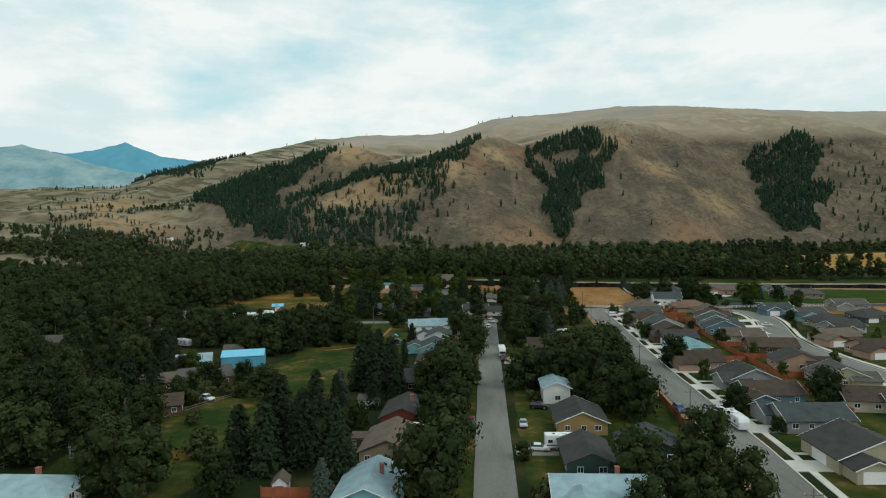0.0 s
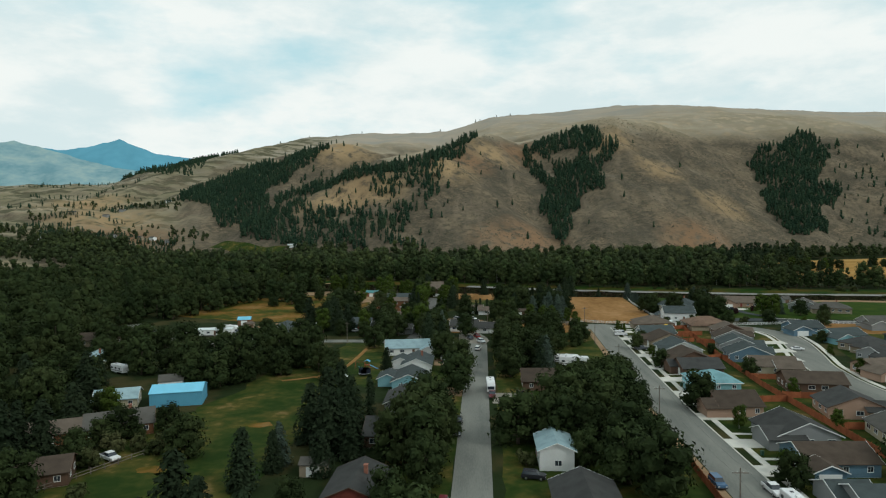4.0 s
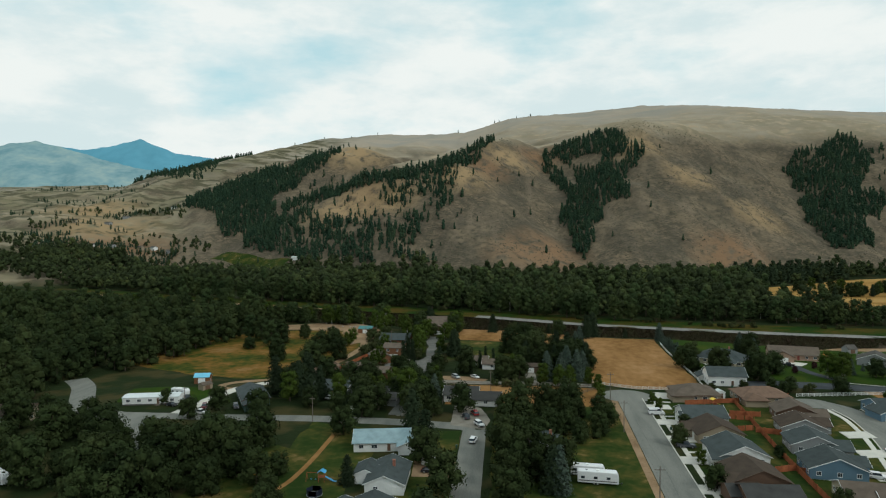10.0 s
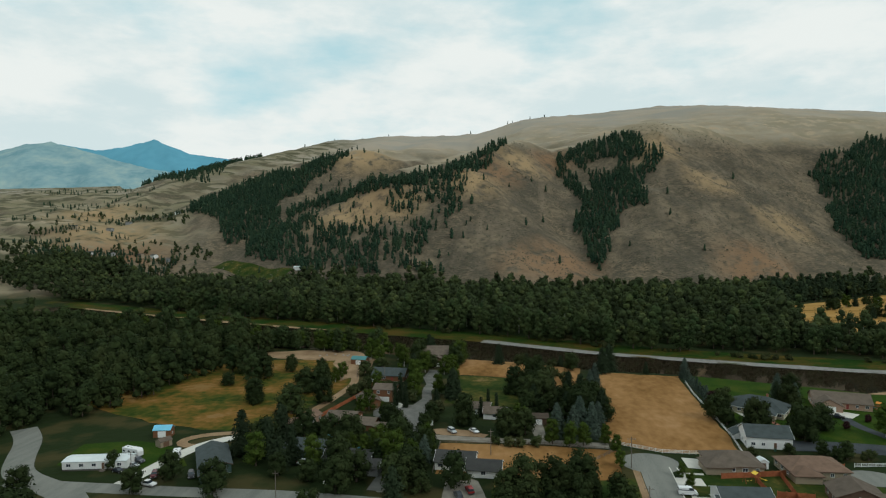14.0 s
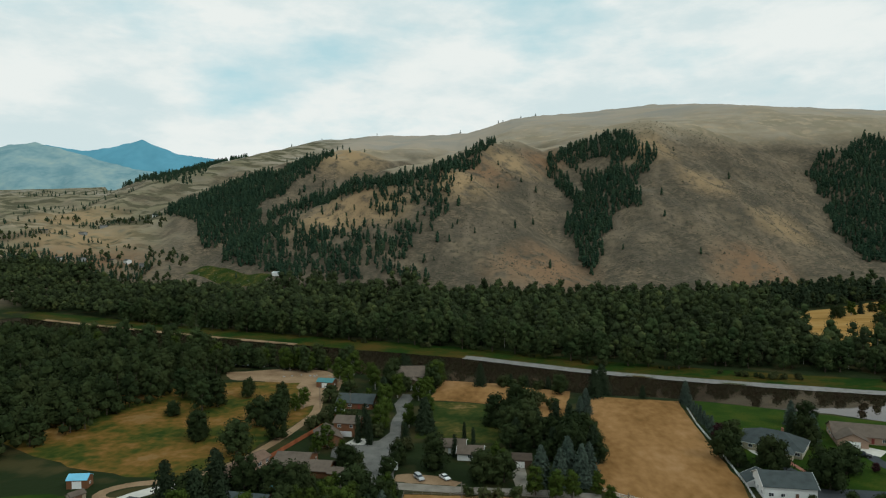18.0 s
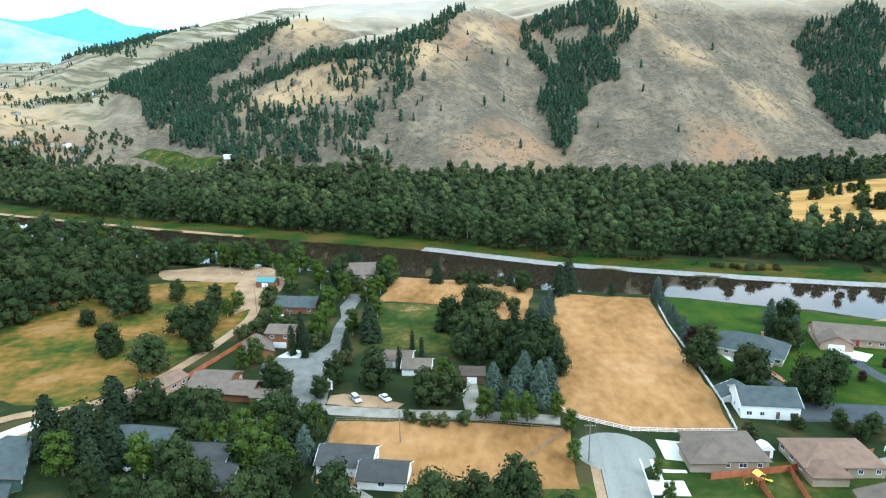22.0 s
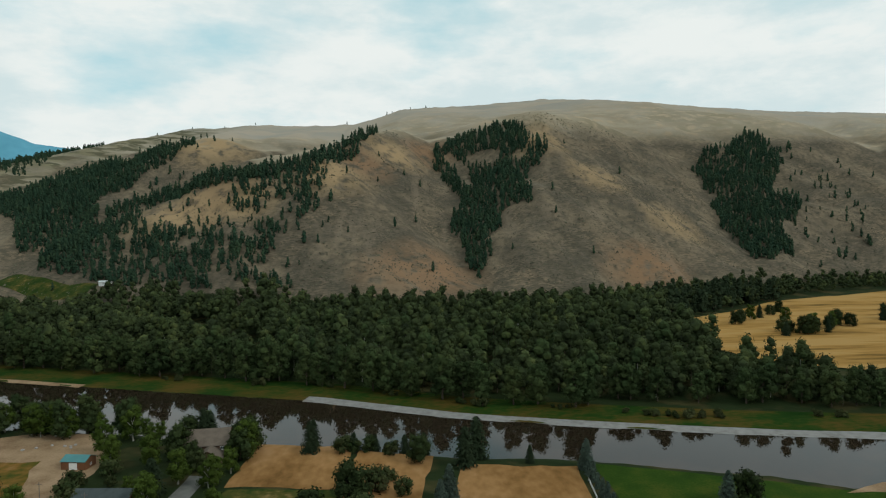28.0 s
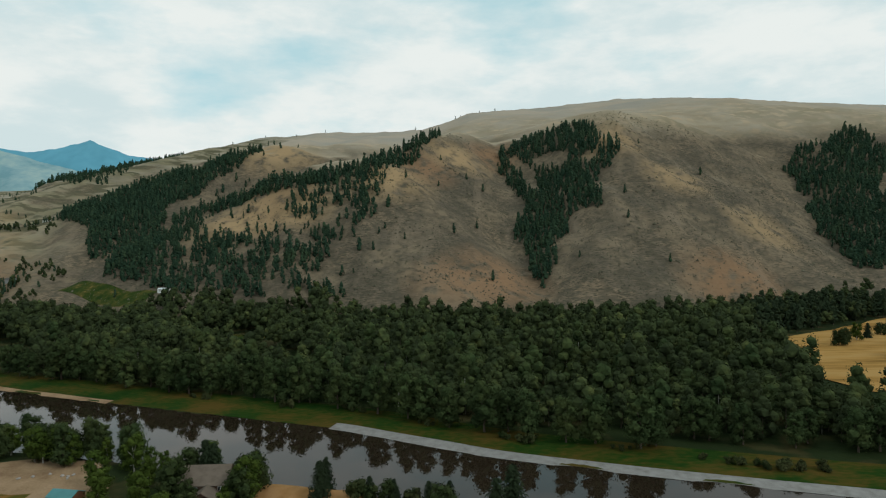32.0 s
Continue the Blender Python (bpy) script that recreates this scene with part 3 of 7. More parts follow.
def strip(name, line, left, right, z, mat, label, category="road", step=4.0, thick=0.0):
    """A band along a line of (x, y): from left to right of it, in metres across, at height z over the land."""
    pts = np.array(line, float)
    seg = np.hypot(*np.diff(pts, axis=0).T)
    s = np.concatenate([[0], np.cumsum(seg)])
    u = np.linspace(0, s[-1], max(2, int(s[-1] / step)))
    c = np.stack([np.interp(u, s, pts[:, 0]), np.interp(u, s, pts[:, 1])], 1)
    if len(pts) > 2:
        for _ in range(int(8 / step) + 2):
            c[1:-1] = (c[:-2] + 2 * c[1:-1] + c[2:]) / 4
    t = np.gradient(c, axis=0)
    t /= np.hypot(t[:, 0], t[:, 1])[:, None] + 1e-9
    nrm = np.stack([-t[:, 1], t[:, 0]], 1)
    cols = np.linspace(0, 1, max(2, int(abs(left - right) / 4) + 1))
    rows = []
    for k in cols:
        o = (left if np.isscalar(left) else left) + k * (right - left)
        p = c - nrm * o
        rows.append(np.stack([p[:, 0], p[:, 1], land(p[:, 0], p[:, 1]) + z], 1))
    verts, nx = np.concatenate(rows), len(c)
    i = (np.arange(len(cols) - 1)[:, None] * nx + np.arange(nx - 1)).ravel()
    faces = np.stack([i + nx, i + nx + 1, i + 1, i], 1)
    me = mesh_np(name, verts, [faces], mat)
    ob = new(name, me)
    if thick:
        bm = bmesh.new()
        bm.from_mesh(me)
        r = bmesh.ops.extrude_face_region(bm, geom=bm.faces[:])
        bmesh.ops.translate(bm, verts=[v for v in r["geom"] if isinstance(v, bmesh.types.BMVert)], vec=(0, 0, -thick))
        bmesh.ops.recalc_face_normals(bm, faces=bm.faces[:])
        bm.to_mesh(me)
        bm.free()
    return tagged(ob, label, category, kind="structure")


STREET_ONE = [(-2.5, -120), (-2.8, 60), (-3.2, 160), (-3.4, 258)]
STREET_TWO = [(42, -120), (45.5, 20), (49.2, 90), (49.6, 165), (55.2, 300), (56, 308)]
STREET_THREE = [(118, -60), (117, 90), (114, 150), (111.5, 178), (111.5, 198), (115, 220), (121, 238), (127.5, 260), (131, 278), (130, 290), (124, 297)]
strip("road", STREET_ONE, -3.9, 3.9, 0.05, ASPHALT, "worn grey asphalt residential street without kerbs")
strip("road", STREET_TWO, -5, 4.6, 0.05, ASPHALT, "grey asphalt street with kerbs on one side")
strip("road", STREET_THREE, -5, 5, 0.06, ASPHALT, "grey asphalt street curving through new houses")
strip("road", [(-150, 266), (-135, 265), (-116, 265), (-90, 265), (-60, 266), (-28, 264), (-3, 260)], -3.4, 3.4, 0.045, ASPHALT, "narrow grey asphalt cross street")
strip("road", [(-104, 222), (-111, 243), (-122, 259), (-140, 266), (-153, 272), (-163, 286), (-173, 302), (-186, 314)], -4.6, 4.6, 0.055, ASPHALT, "grey asphalt lane bending into the woods")
patch("road", [(54.5 + 9.8 * math.cos(a * 0.2618), 303 + 9 * math.sin(a * 0.2618)) for a in range(24)], 0.056, ASPHALT, "rounded asphalt turning place at the street's end", "road")
patch("road", [(121 + 8 * math.cos(a * 0.2618), 297 + 6.5 * math.sin(a * 0.2618)) for a in range(24)], 0.066, ASPHALT, "rounded asphalt turning place of the curving street", "road")
strip("road", [(106, 325), (120, 325.5), (140, 323.5), (170, 317), (215, 312)], -5.5, 5.5, 0.064, ASPHALT_DARK, "dark asphalt private road behind the houses")
strip("kerb", [(150, 329), (162, 324.5), (176, 320)], -0.2, 0.2, 0.16, CONCRETE, "pale concrete kerb of the private road", "kerb", 1.0, 0.2)
strip("driveway", [(143, 362), (142, 349), (146, 342), (148, 336), (151, 328)], -2.2, 2.2, 0.068, ASPHALT_DARK, "curved dark asphalt driveway")
for inner, outer, name, h in ((4.6, 4.9, "kerb", 0.17), (7.0, 8.5, "pavement", 0.09)):
    bed = strip(name, STREET_TWO[1:-1], inner, outer, h, CONCRETE, "pale concrete %s along the street" % name, name, 2.0, 0.2)
slab_bm = box(-0.73, -0.73, 0.0, 0.73, 0.73, 0.06, None, 0.015)
slab_mesh = bpy.data.meshes.new("slab")
slab_bm.to_mesh(slab_mesh)
slab_bm.free()
slab_mesh.materials.append(CONCRETE)
for k in range(150):
    y = 46 + 1.52 * k
    x = float(np.interp(y, [q[1] for q in STREET_TWO], [q[0] for q in STREET_TWO]))
    part("slab", slab_mesh, None, bed, "", (x + 7.75, y, 0.085), -2 + (k * 7 % 5 - 2) * 0.2)
for side in (-1, 1):
    strip("kerb", STREET_THREE[1:-1], side * 5.0, side * 5.35, 0.18, CONCRETE, "pale concrete kerb of the curving street", "kerb", 2.0, 0.2)
    strip("pavement", STREET_THREE[1:-1], side * 6.4, side * 7.9, 0.13, CONCRETE, "pale concrete pavement beside the lawns", "pavement", 2.0, 0.2)
strip("verge", STREET_TWO[1:-1], -5.2, -7.4, 0.035, DIRT, "bare orange dirt verge", "verge")

# fields and yards
patch("field", [(44, 323), (48.5, 319), (60.5, 313.5), (74, 313), (87.6, 313.5), (89, 331), (90, 355), (91, 392), (93, 426), (75, 428), (53, 432), (49, 396), (46, 358)], 0.05, STRAW, "mown straw-coloured dry field", "field", 0.7)
patch("field", [(-16, 287), (44, 287), (45, 313), (20, 316), (-18, 315)], 0.04, STRAW, "dry straw-coloured paddock behind a fence", "field", 0.6)
patch("field", [(-24, 419), (12, 415), (15, 452), (-22, 457)], 0.04, STRAW, "dry mown river-bank field", "field", 0.8)
patch("field", [(14, 400), (38, 396), (44, 440), (16, 449)], 0.045, STRAW, "dry rough grass by the river bank", "field", 1.0)
patch("lawn", [(-23, 366), (24, 362), (13, 414), (-23, 418)], 0.03, LAWN_DRY, "green lawn with bare dry patches", "lawn", 0.8)
patch("meadow", [(-205, 360), (-140, 325), (-96, 318), (-84, 340), (-74, 390), (-82, 440), (-100, 452), (-150, 440), (-200, 400)], 0.03, MEADOW, "rough green and orange meadow grass", "meadow", 2.0, 8)
patch("lot", [(-150, 466), (-120, 478), (-92, 474), (-74, 452), (-72, 415), (-82, 400), (-88, 420), (-98, 446), (-140, 452)], 0.05, DIRT, "bare pale dirt lot above the river", "lot", 1.5, 6)
strip("track", [(-78, 420), (-72, 395), (-76, 360), (-82, 335), (-95, 318), (-110, 316), (-118, 306), (-108, 300), (-100, 306)], -2.0, 2.0, 0.055, DIRT, "pale dirt track across the meadow")
LANE = [(-31, 325), (-25, 343), (-26, 356), (-27, 372), (-30, 398), (-29, 430), (-39, 432), (-39, 398), (-36, 372), (-38, 357), (-46, 356), (-44, 343)]
patch("yard", [(-48, 331), (-40, 326), (-29, 318.5), (-24, 319), (-23, 326), (-26, 343), (-27, 356), (-29, 372), (-31, 386), (-31, 398), (-33, 412), (-32, 428), (-39, 430), (-39, 412), (-36, 398), (-36, 384), (-34, 372), (-36, 362), (-47, 361), (-52, 352), (-50, 344), (-43, 340)], 0.05, GREY_GRAVEL, "grey gravel lane and shared yard", "driveway", 0.5)
strip("road", [(-26, 321.5), (0, 319.5), (22, 320), (43, 318)], -2.6, 2.6, 0.056, GRAVEL, "pale gravel road along the paddock")
strip("driveway", [(-27, 318), (-29, 304), (-32, 288), (-33, 272)], -2.4, 2.4, 0.054, GREY_GRAVEL, "narrow grey gravel drive among trees")
patch("yard", [(-23, 324.5), (-2, 322.5), (-1, 326), (-8, 329.5), (-20, 331), (-23.5, 330)], 0.058, DIRT, "bare dirt parking strip under trees", "driveway", 0.6, 3)
patch("yard", [(-49, 357.5), (-41, 357), (-40, 363.5), (-46, 364.5)], 0.062, CONCRETE, "pale concrete garage apron", "driveway")
patch("lawn", [(100, 395), (135, 380), (170, 380), (260, 360), (260, 390), (212, 402), (176, 399), (130, 418), (99, 428)], 0.03, LAWN, "watered green lawn by the river", "lawn", 0.8)
patch("lawn", [(108, 330), (200, 322), (260, 330), (260, 362), (170, 381), (135, 381), (100, 394), (98, 340)], 0.034, LAWN, "watered green lawn round large houses", "lawn", 0.5)
patch("beach", [(170, 399), (186, 398), (230, 396), (300, 378), (300, 386), (230, 405), (186, 405)], 0.06, DIRT, "bare tan river beach", "ground", 0.8)
patch("lawn", [(-92, 70), (-60, 62), (-45, 110), (-42, 190), (-56, 235), (-66, 240), (-74, 205), (-77, 178), (-81, 160), (-89, 148), (-88, 122), (-93, 95)], 0.03, LAWN_DRY, "irrigated green pasture with dry bare rings", "lawn", 1.5)
patch("lawn", [(-60, 236), (-42, 190), (-36, 185), (-30, 255), (-60, 262)], 0.034, LAWN_DRY, "patchy back lawn with worn tracks", "lawn", 1.0)
patch("lawn", [(-22, 60), (-7, 60), (-7.5, 256), (-22, 256)], 0.026, LAWN_DRY, "patchy front lawns along the street", "lawn", 0.5)
patch("lawn", [(3, 40), (40, 40), (43, 160), (48, 290), (3, 286)], 0.022, LAWN_DRY, "patchy green yards between the streets", "lawn", 0.6)
patch("lawn", [(56, 40), (100, 40), (128, 260), (118, 300), (64, 300), (58, 160)], 0.028, LAWN_DRY, "small mown lawns of the new houses", "lawn", 0.4)
patch("lawn", [(112, 60), (210, 60), (220, 320), (150, 320), (145, 280), (122, 190)], 0.024, LAWN_DRY, "mown lawns of the new houses", "lawn", 0.4)
patch("field", [(150, 285), (260, 270), (270, 320), (150, 322)], 0.04, STRAW, "dry straw-coloured field beyond the houses", "field", 0.6)
patch("lawn", [(-145, 280), (-150, 300), (-130, 306), (-112, 300), (-100, 285), (-112, 279)], 0.03, LAWN, "lawn round the white mobile home", "lawn", 0.6)
strip("driveway", [(-113, 268), (-110, 284), (-108, 298), (-102, 311), (-88, 317)], -2.8, 2.8, 0.058, CONCRETE, "pale gravel driveway")

strip("track", [(-49, 250), (-49, 236), (-49.5, 222), (-51, 206), (-58, 198), (-67, 195)], -0.8, 0.8, 0.066, STRAW, "worn tan foot track across the back lawn")

# far bank
bank_line = [(x, float(shore(FAR_SHORE, x))) for x in range(-480, 720, 12)]
strip("bank", bank_line, -1.0, -28.0, 0.06, BANK, "green and yellow grass on the far river bank", "river bank")
bar_line = [(x, float(shore(FAR_SHORE, x))) for x in range(-16, 600, 10)]
strip("gravel_bar", bar_line, 0.6, -6.5, 0.12, COBBLE, "pale cobble bar along the far shore", "gravel bar")
strip("gravel_bar", [(x, float(shore(FAR_SHORE, x))) for x in range(-420, -130, 10)], 0.5, -4.5, 0.12, DIRT, "tan sand bar along the far shore", "gravel bar")
patch("field", [(258, 715), (300, 742), (400, 810), (560, 870), (760, 850), (800, 560), (520, 520), (345, 545), (285, 543), (240, 570), (232, 600)], 0.5, STUBBLE, "harvested golden field beyond the river", "field", 3.0, 20)
strip("meadow", [(-404, 908), (-362, 888), (-320, 866), (-282, 855)], -11, 11, 0.5, LAWN_DRY, "small green and tan meadow at the hill's foot", "meadow")
strip("meadow", [(-178, 740), (-119, 732)], -9, 9, 0.4, BANK, "grassy clearing with bare soil in the river wood", "meadow")


# ---- plants ----
def diamonds(centers, normals, size, rng, long=1.5):
    """Small pointed leaf sprays at centres, facing their normals."""
    n = len(centers)
    normals = normals / (np.linalg.norm(normals, axis=1)[:, None] + 1e-9)
    t = np.cross(normals, rng.normal(size=(n, 3)))
    t /= np.linalg.norm(t, axis=1)[:, None] + 1e-9
    b = np.cross(normals, t)
    s = (size * rng.uniform(0.6, 1.4, n))[:, None]
    v = np.stack([centers + t * s * long * 0.6, centers + b * s * 0.6 - t * s * 0.3, centers - b * s * 0.6 - t * s * 0.3], 1).reshape(-1, 3)
    return v, np.arange(3 * n).reshape(-1, 3)


def ico():
    bm = bmesh.new()
    bmesh.ops.create_icosphere(bm, subdivisions=2, radius=1.0)
    v = np.array([x.co for x in bm.verts])
    f = np.array([[x.index for x in p.verts] for p in bm.faces])
    bm.free()
    bm = bmesh.new()
    bmesh.ops.create_icosphere(bm, subdivisions=1, radius=1.0)
    v1 = np.array([x.co for x in bm.verts])
    f1 = np.array([[x.index for x in p.verts] for p in bm.faces])
    bm.free()
    return (v1, f1), (v, f)


ICO_LOW, ICO_HIGH = ico()


def merge(pieces):
    """Joins (verts, faces) pieces; faces of one width at a time."""
    verts, faces, at = [], {}, 0
    for v, f in pieces:
        verts.append(v)
        faces.setdefault(f.shape[1], []).append(f + at)
        at += len(v)
    return np.concatenate(verts), [np.concatenate(fs) for fs in faces.values()]


def limb(a, b, r0, r1, sides=6):
    a, b = np.array(a, float), np.array(b, float)
    d = (b - a) / np.linalg.norm(b - a)
    s = np.cross(d, [0.3, 0.9, 0.1])
    s /= np.linalg.norm(s)
    o = np.cross(d, s)
    ang = np.linspace(0, 2 * np.pi, sides, endpoint=False)
    ring = np.cos(ang)[:, None] * s + np.sin(ang)[:, None] * o
    i = np.arange(sides)
    j = (i + 1) % sides
    return np.concatenate([a + ring * r0, b + ring * r1]), np.stack([i, j, j + sides, i + sides], 1)


def broad_tree(rng, height, width, leaves, leaf, clumps=12, low=0.2, lumps=True, slim=1.0):
    """Crown and trunk pieces of a broad-leaved tree: clumps on limbs, thick with leaf sprays, with gaps between."""
    trunk = [limb((0, 0, -0.3), (rng.normal() * 0.2, rng.normal() * 0.2, height * 0.45), width * 0.035 + 0.08, width * 0.02 + 0.04)]
    cs, rs = [], []
    for k in range(clumps):
        u = (k + 0.5) / clumps
        z = height * (low + (0.9 - low) * u)
        spread = width * 0.5 * slim * min(1.0, 1.15 * math.sqrt(max(0.05, 1 - ((u - 0.42) / 0.64) ** 2)))
        a = k * 2.4 + rng.uniform(-0.5, 0.5)
        d = spread * rng.uniform(0.35, 0.76)
        r = width * rng.uniform(0.19, 0.28) * (1.05 - 0.15 * u)
        cs.append((d * math.cos(a), d * math.sin(a), z)), rs.append(r)
        if k % 2 == 0:
            trunk.append(limb((0, 0, height * (0.18 + 0.3 * u)), (d * math.cos(a) * 0.9, d * math.sin(a) * 0.9, z - r * 0.2), width * 0.014 + 0.03, 0.03, 4))
    cs, rs = np.array(cs), np.array(rs)
    crown = []
    ball = ICO_LOW
    for c, r in zip(cs, rs):
        v = ball[0] * rng.uniform(0.5, 0.85, (len(ball[0]), 1)) * r * np.array([1, 1, 0.85])
        crown.append((v + c, ball[1]))
    pick = rng.choice(len(cs), leaves, p=rs ** 2 / (rs ** 2).sum())
    d = rng.normal(size=(leaves, 3))
    d[:, 2] += 0.25
    d /= np.linalg.norm(d, axis=1)[:, None]
    at = cs[pick] + d * rs[pick][:, None] * rng.uniform(0.55, 1.22, (leaves, 1)) * np.array([1, 1, 0.9])
    crown.append(diamonds(at, d + rng.normal(size=(leaves, 3)) * 0.3, leaf, rng))
    return crown, trunk


def conifer(rng, height, width, whorls, per, leaf, low=0.12, core=True, droop=0.25, tip=1.0):
    """Whorls of drooping sprays round a straight stem, narrowing upward."""
    trunk = [limb((0, 0, -0.3), (0, 0, height * 0.96), 0.035 * width + 0.09, 0.03)]
    at, nrm = [], []
    for k in range(whorls):
        u = k / whorls
        z = height * (low + (1 - low) * u)
        reach = width * 0.5 * (1 - u) ** (0.75 * tip) * rng.uniform(0.8, 1.12) + 0.12
        for j in range(max(4, int(per * (1 - 0.6 * u)))):
            a = rng.uniform(0, 2 * math.pi)
            for q in (0.45, 0.75, 1.0):
                r = reach * q * rng.uniform(0.85, 1.1)
                at.append((r * math.cos(a), r * math.sin(a), z - droop * r + rng.normal() * 0.15))
                nrm.append((math.cos(a) * 0.7, math.sin(a) * 0.7, 0.75))
    at, nrm = np.array(at), np.array(nrm)
    crown = [diamonds(at, nrm + rng.normal(size=at.shape) * 0.3, leaf, rng, 1.9)]
    if core:
        sides, tiers = 7, 4
        for k in range(tiers):
            z0, z1 = height * (low + (0.93 - low) * k / tiers), height * (low + (1 - low) * (k + 1.35) / tiers)
            v, f = limb((0, 0, z0), (0, 0, min(z1, height)), width * 0.36 * (1 - k / tiers) ** 0.8, 0.03, sides)
            v[:sides] += rng.normal(size=(sides, 3)) * width * 0.05
            crown.append((v, f))
    return crown, trunk


def grown(kind, seed):
    """The pieces of one plant of a kind at its usual size."""
    rng = np.random.default_rng(seed)
    if kind == "cottonwood":
        return broad_tree(rng, rng.uniform(17, 21), rng.uniform(10, 13), 1800, 0.66, 18, 0.14)
    if kind == "maple":
        return broad_tree(rng, rng.uniform(8, 10), rng.uniform(8, 9.5), 1650, 0.45, 15, 0.16)
    if kind == "willow":
        return broad_tree(rng, rng.uniform(11, 13), rng.uniform(9, 11), 1800, 0.54, 17, 0.1)
    if kind == "birch":
        return broad_tree(rng, rng.uniform(9, 11), rng.uniform(5.6, 6.8), 1600, 0.4, 13, 0.16)
    if kind == "poplar":
        return conifer(rng, rng.uniform(9, 11), rng.uniform(2.4, 3.0), 30, 14, 0.42, 0.02, True, 0.05, 0.35)
    if kind == "shrub":
        return broad_tree(rng, rng.uniform(1.8, 2.4), rng.uniform(2.4, 3.2), 600, 0.24, 8, 0.2, False)
    if kind == "hill_pine":
        return hill_pine(rng, rng.uniform(11, 14), rng.uniform(5.5, 7), 160, 0.8)
    if kind == "pine":
        return conifer(rng, rng.uniform(12, 15), rng.uniform(7.5, 9), 26, 30, 0.55, 0.06, True, 0.15, 0.7)
    if kind == "spruce":
        return conifer(rng, rng.uniform(9, 11), rng.uniform(5.6, 6.8), 30, 28, 0.42, 0.03, True, 0.25, 0.85)
    return conifer(rng, rng.uniform(5, 6), rng.uniform(2.2, 2.8), 18, 12, 0.45, 0.03)


KINDS = {
    "cottonwood": (COTTONWOOD, BARK, "cottonwood_tree", "tall full-crowned green cottonwood tree", "tree"),
    "maple": (MAPLE, BARK, "shade_tree", "rounded dark green shade tree in a yard", "tree"),
    "willow": (MAPLE, BARK, "willow_tree", "broad spreading dark green willow tree", "tree"),
    "birch": (LIME, PALE_BARK, "birch_tree", "slender light green birch tree", "tree"),
    "poplar": (PINE, BARK, "columnar_tree", "narrow columnar dark green tree", "tree"),
    "shrub": (SCRUB, BARK, "shrub", "low rounded olive-green shrub", "shrub"),
    "pine": (PINE, BARK, "pine_tree", "dense dark green pine tree", "tree"),
    "spruce": (SPRUCE, BARK, "blue_spruce", "conical blue-grey spruce tree", "tree"),
    "small_spruce": (SPRUCE, BARK, "young_spruce", "small conical blue-grey spruce in a row", "tree"),
    "hill_pine": (HAZED_PINE, BARK, "pine_tree", "lone dark pine on the open hillside", "tree"),
    "plum": (PLUM, BARK, "plum_tree", "small rounded purple-leaved plum tree", "tree"),
    "lime": (LIME, BARK, "young_tree", "young light green leafy tree", "tree"),
}
SOURCE = {"plum": "maple", "lime": "birch"}
NURSERY = {}
HOMES = []


def inside(poly, x, y):
    hit = False
    for (x0, y0), (x1, y1) in zip(poly, poly[1:] + poly[:1]):
        if (y0 > y) != (y1 > y) and x < (x1 - x0) * (y - y0) / (y1 - y0) + x0:
            hit = not hit
    return hit


def taken(x, y):
    """Whether a building, a street or the lane stands there."""
    for hx, hy, rot, w, d in HOMES:
        c, t = math.cos(math.radians(rot)), math.sin(math.radians(rot))
        a, b = (x - hx) * c + (y - hy) * t, -(x - hx) * t + (y - hy) * c
        if abs(a) < w / 2 + 1.2 and abs(b) < d / 2 + 1.2:
            return True
    for street, half in ((STREET_ONE, 4.6), (STREET_TWO, 5.6), (STREET_THREE, 6.0)):
        if y < street[-1][1] and abs(x - float(np.interp(y, [p[1] for p in street], [p[0] for p in street]))) < half:
            return True
    return inside(LANE, x, y)


def free_spot(x, y):
    for reach in (0, 3, 5, 7.5):
        for a in range(1 if reach == 0 else 8):
            p = (x + reach * math.cos(a * 0.785), y + reach * math.sin(a * 0.785))
            if not taken(*p):
                return p
    return None



def plant(kind, x, y, size=1.0, seed=0, group="", label="", turn=None):
    """A tree or shrub as a thing with trunk and crown; like ones share their meshes."""
    spot = free_spot(x, y)
    if spot is None:
        return None
    x, y = spot
    leaf, bark, name, text, category = KINDS[kind]
    variant = seed % 4
    key = (kind, variant)
    if key not in NURSERY:
        crown, trunk = grown(SOURCE.get(kind, kind), 40 + variant)
        NURSERY[key] = (mesh_np("crown", *merge(crown), leaf), mesh_np("trunk", *merge(trunk), bark, True))
    rng = random.Random(int(x * 31 + y * 17 + seed))
    s = size * rng.uniform(0.92, 1.08)
    ob = thing(name, (x, y, land_at(x, y)), 0, label or text, category, group)
    ob.matrix_basis = Matrix.LocRotScale((x, y, land_at(x, y) - 0.05), Euler((0, 0, rng.uniform(0, 6.28) if turn is None else turn)), (s * rng.uniform(0.94, 1.06), s * rng.uniform(0.94, 1.06), s))
    for name, me in (("crown", NURSERY[key][0]), ("trunk", NURSERY[key][1])):
        o = new(name, me)
        o.parent = ob
    return ob


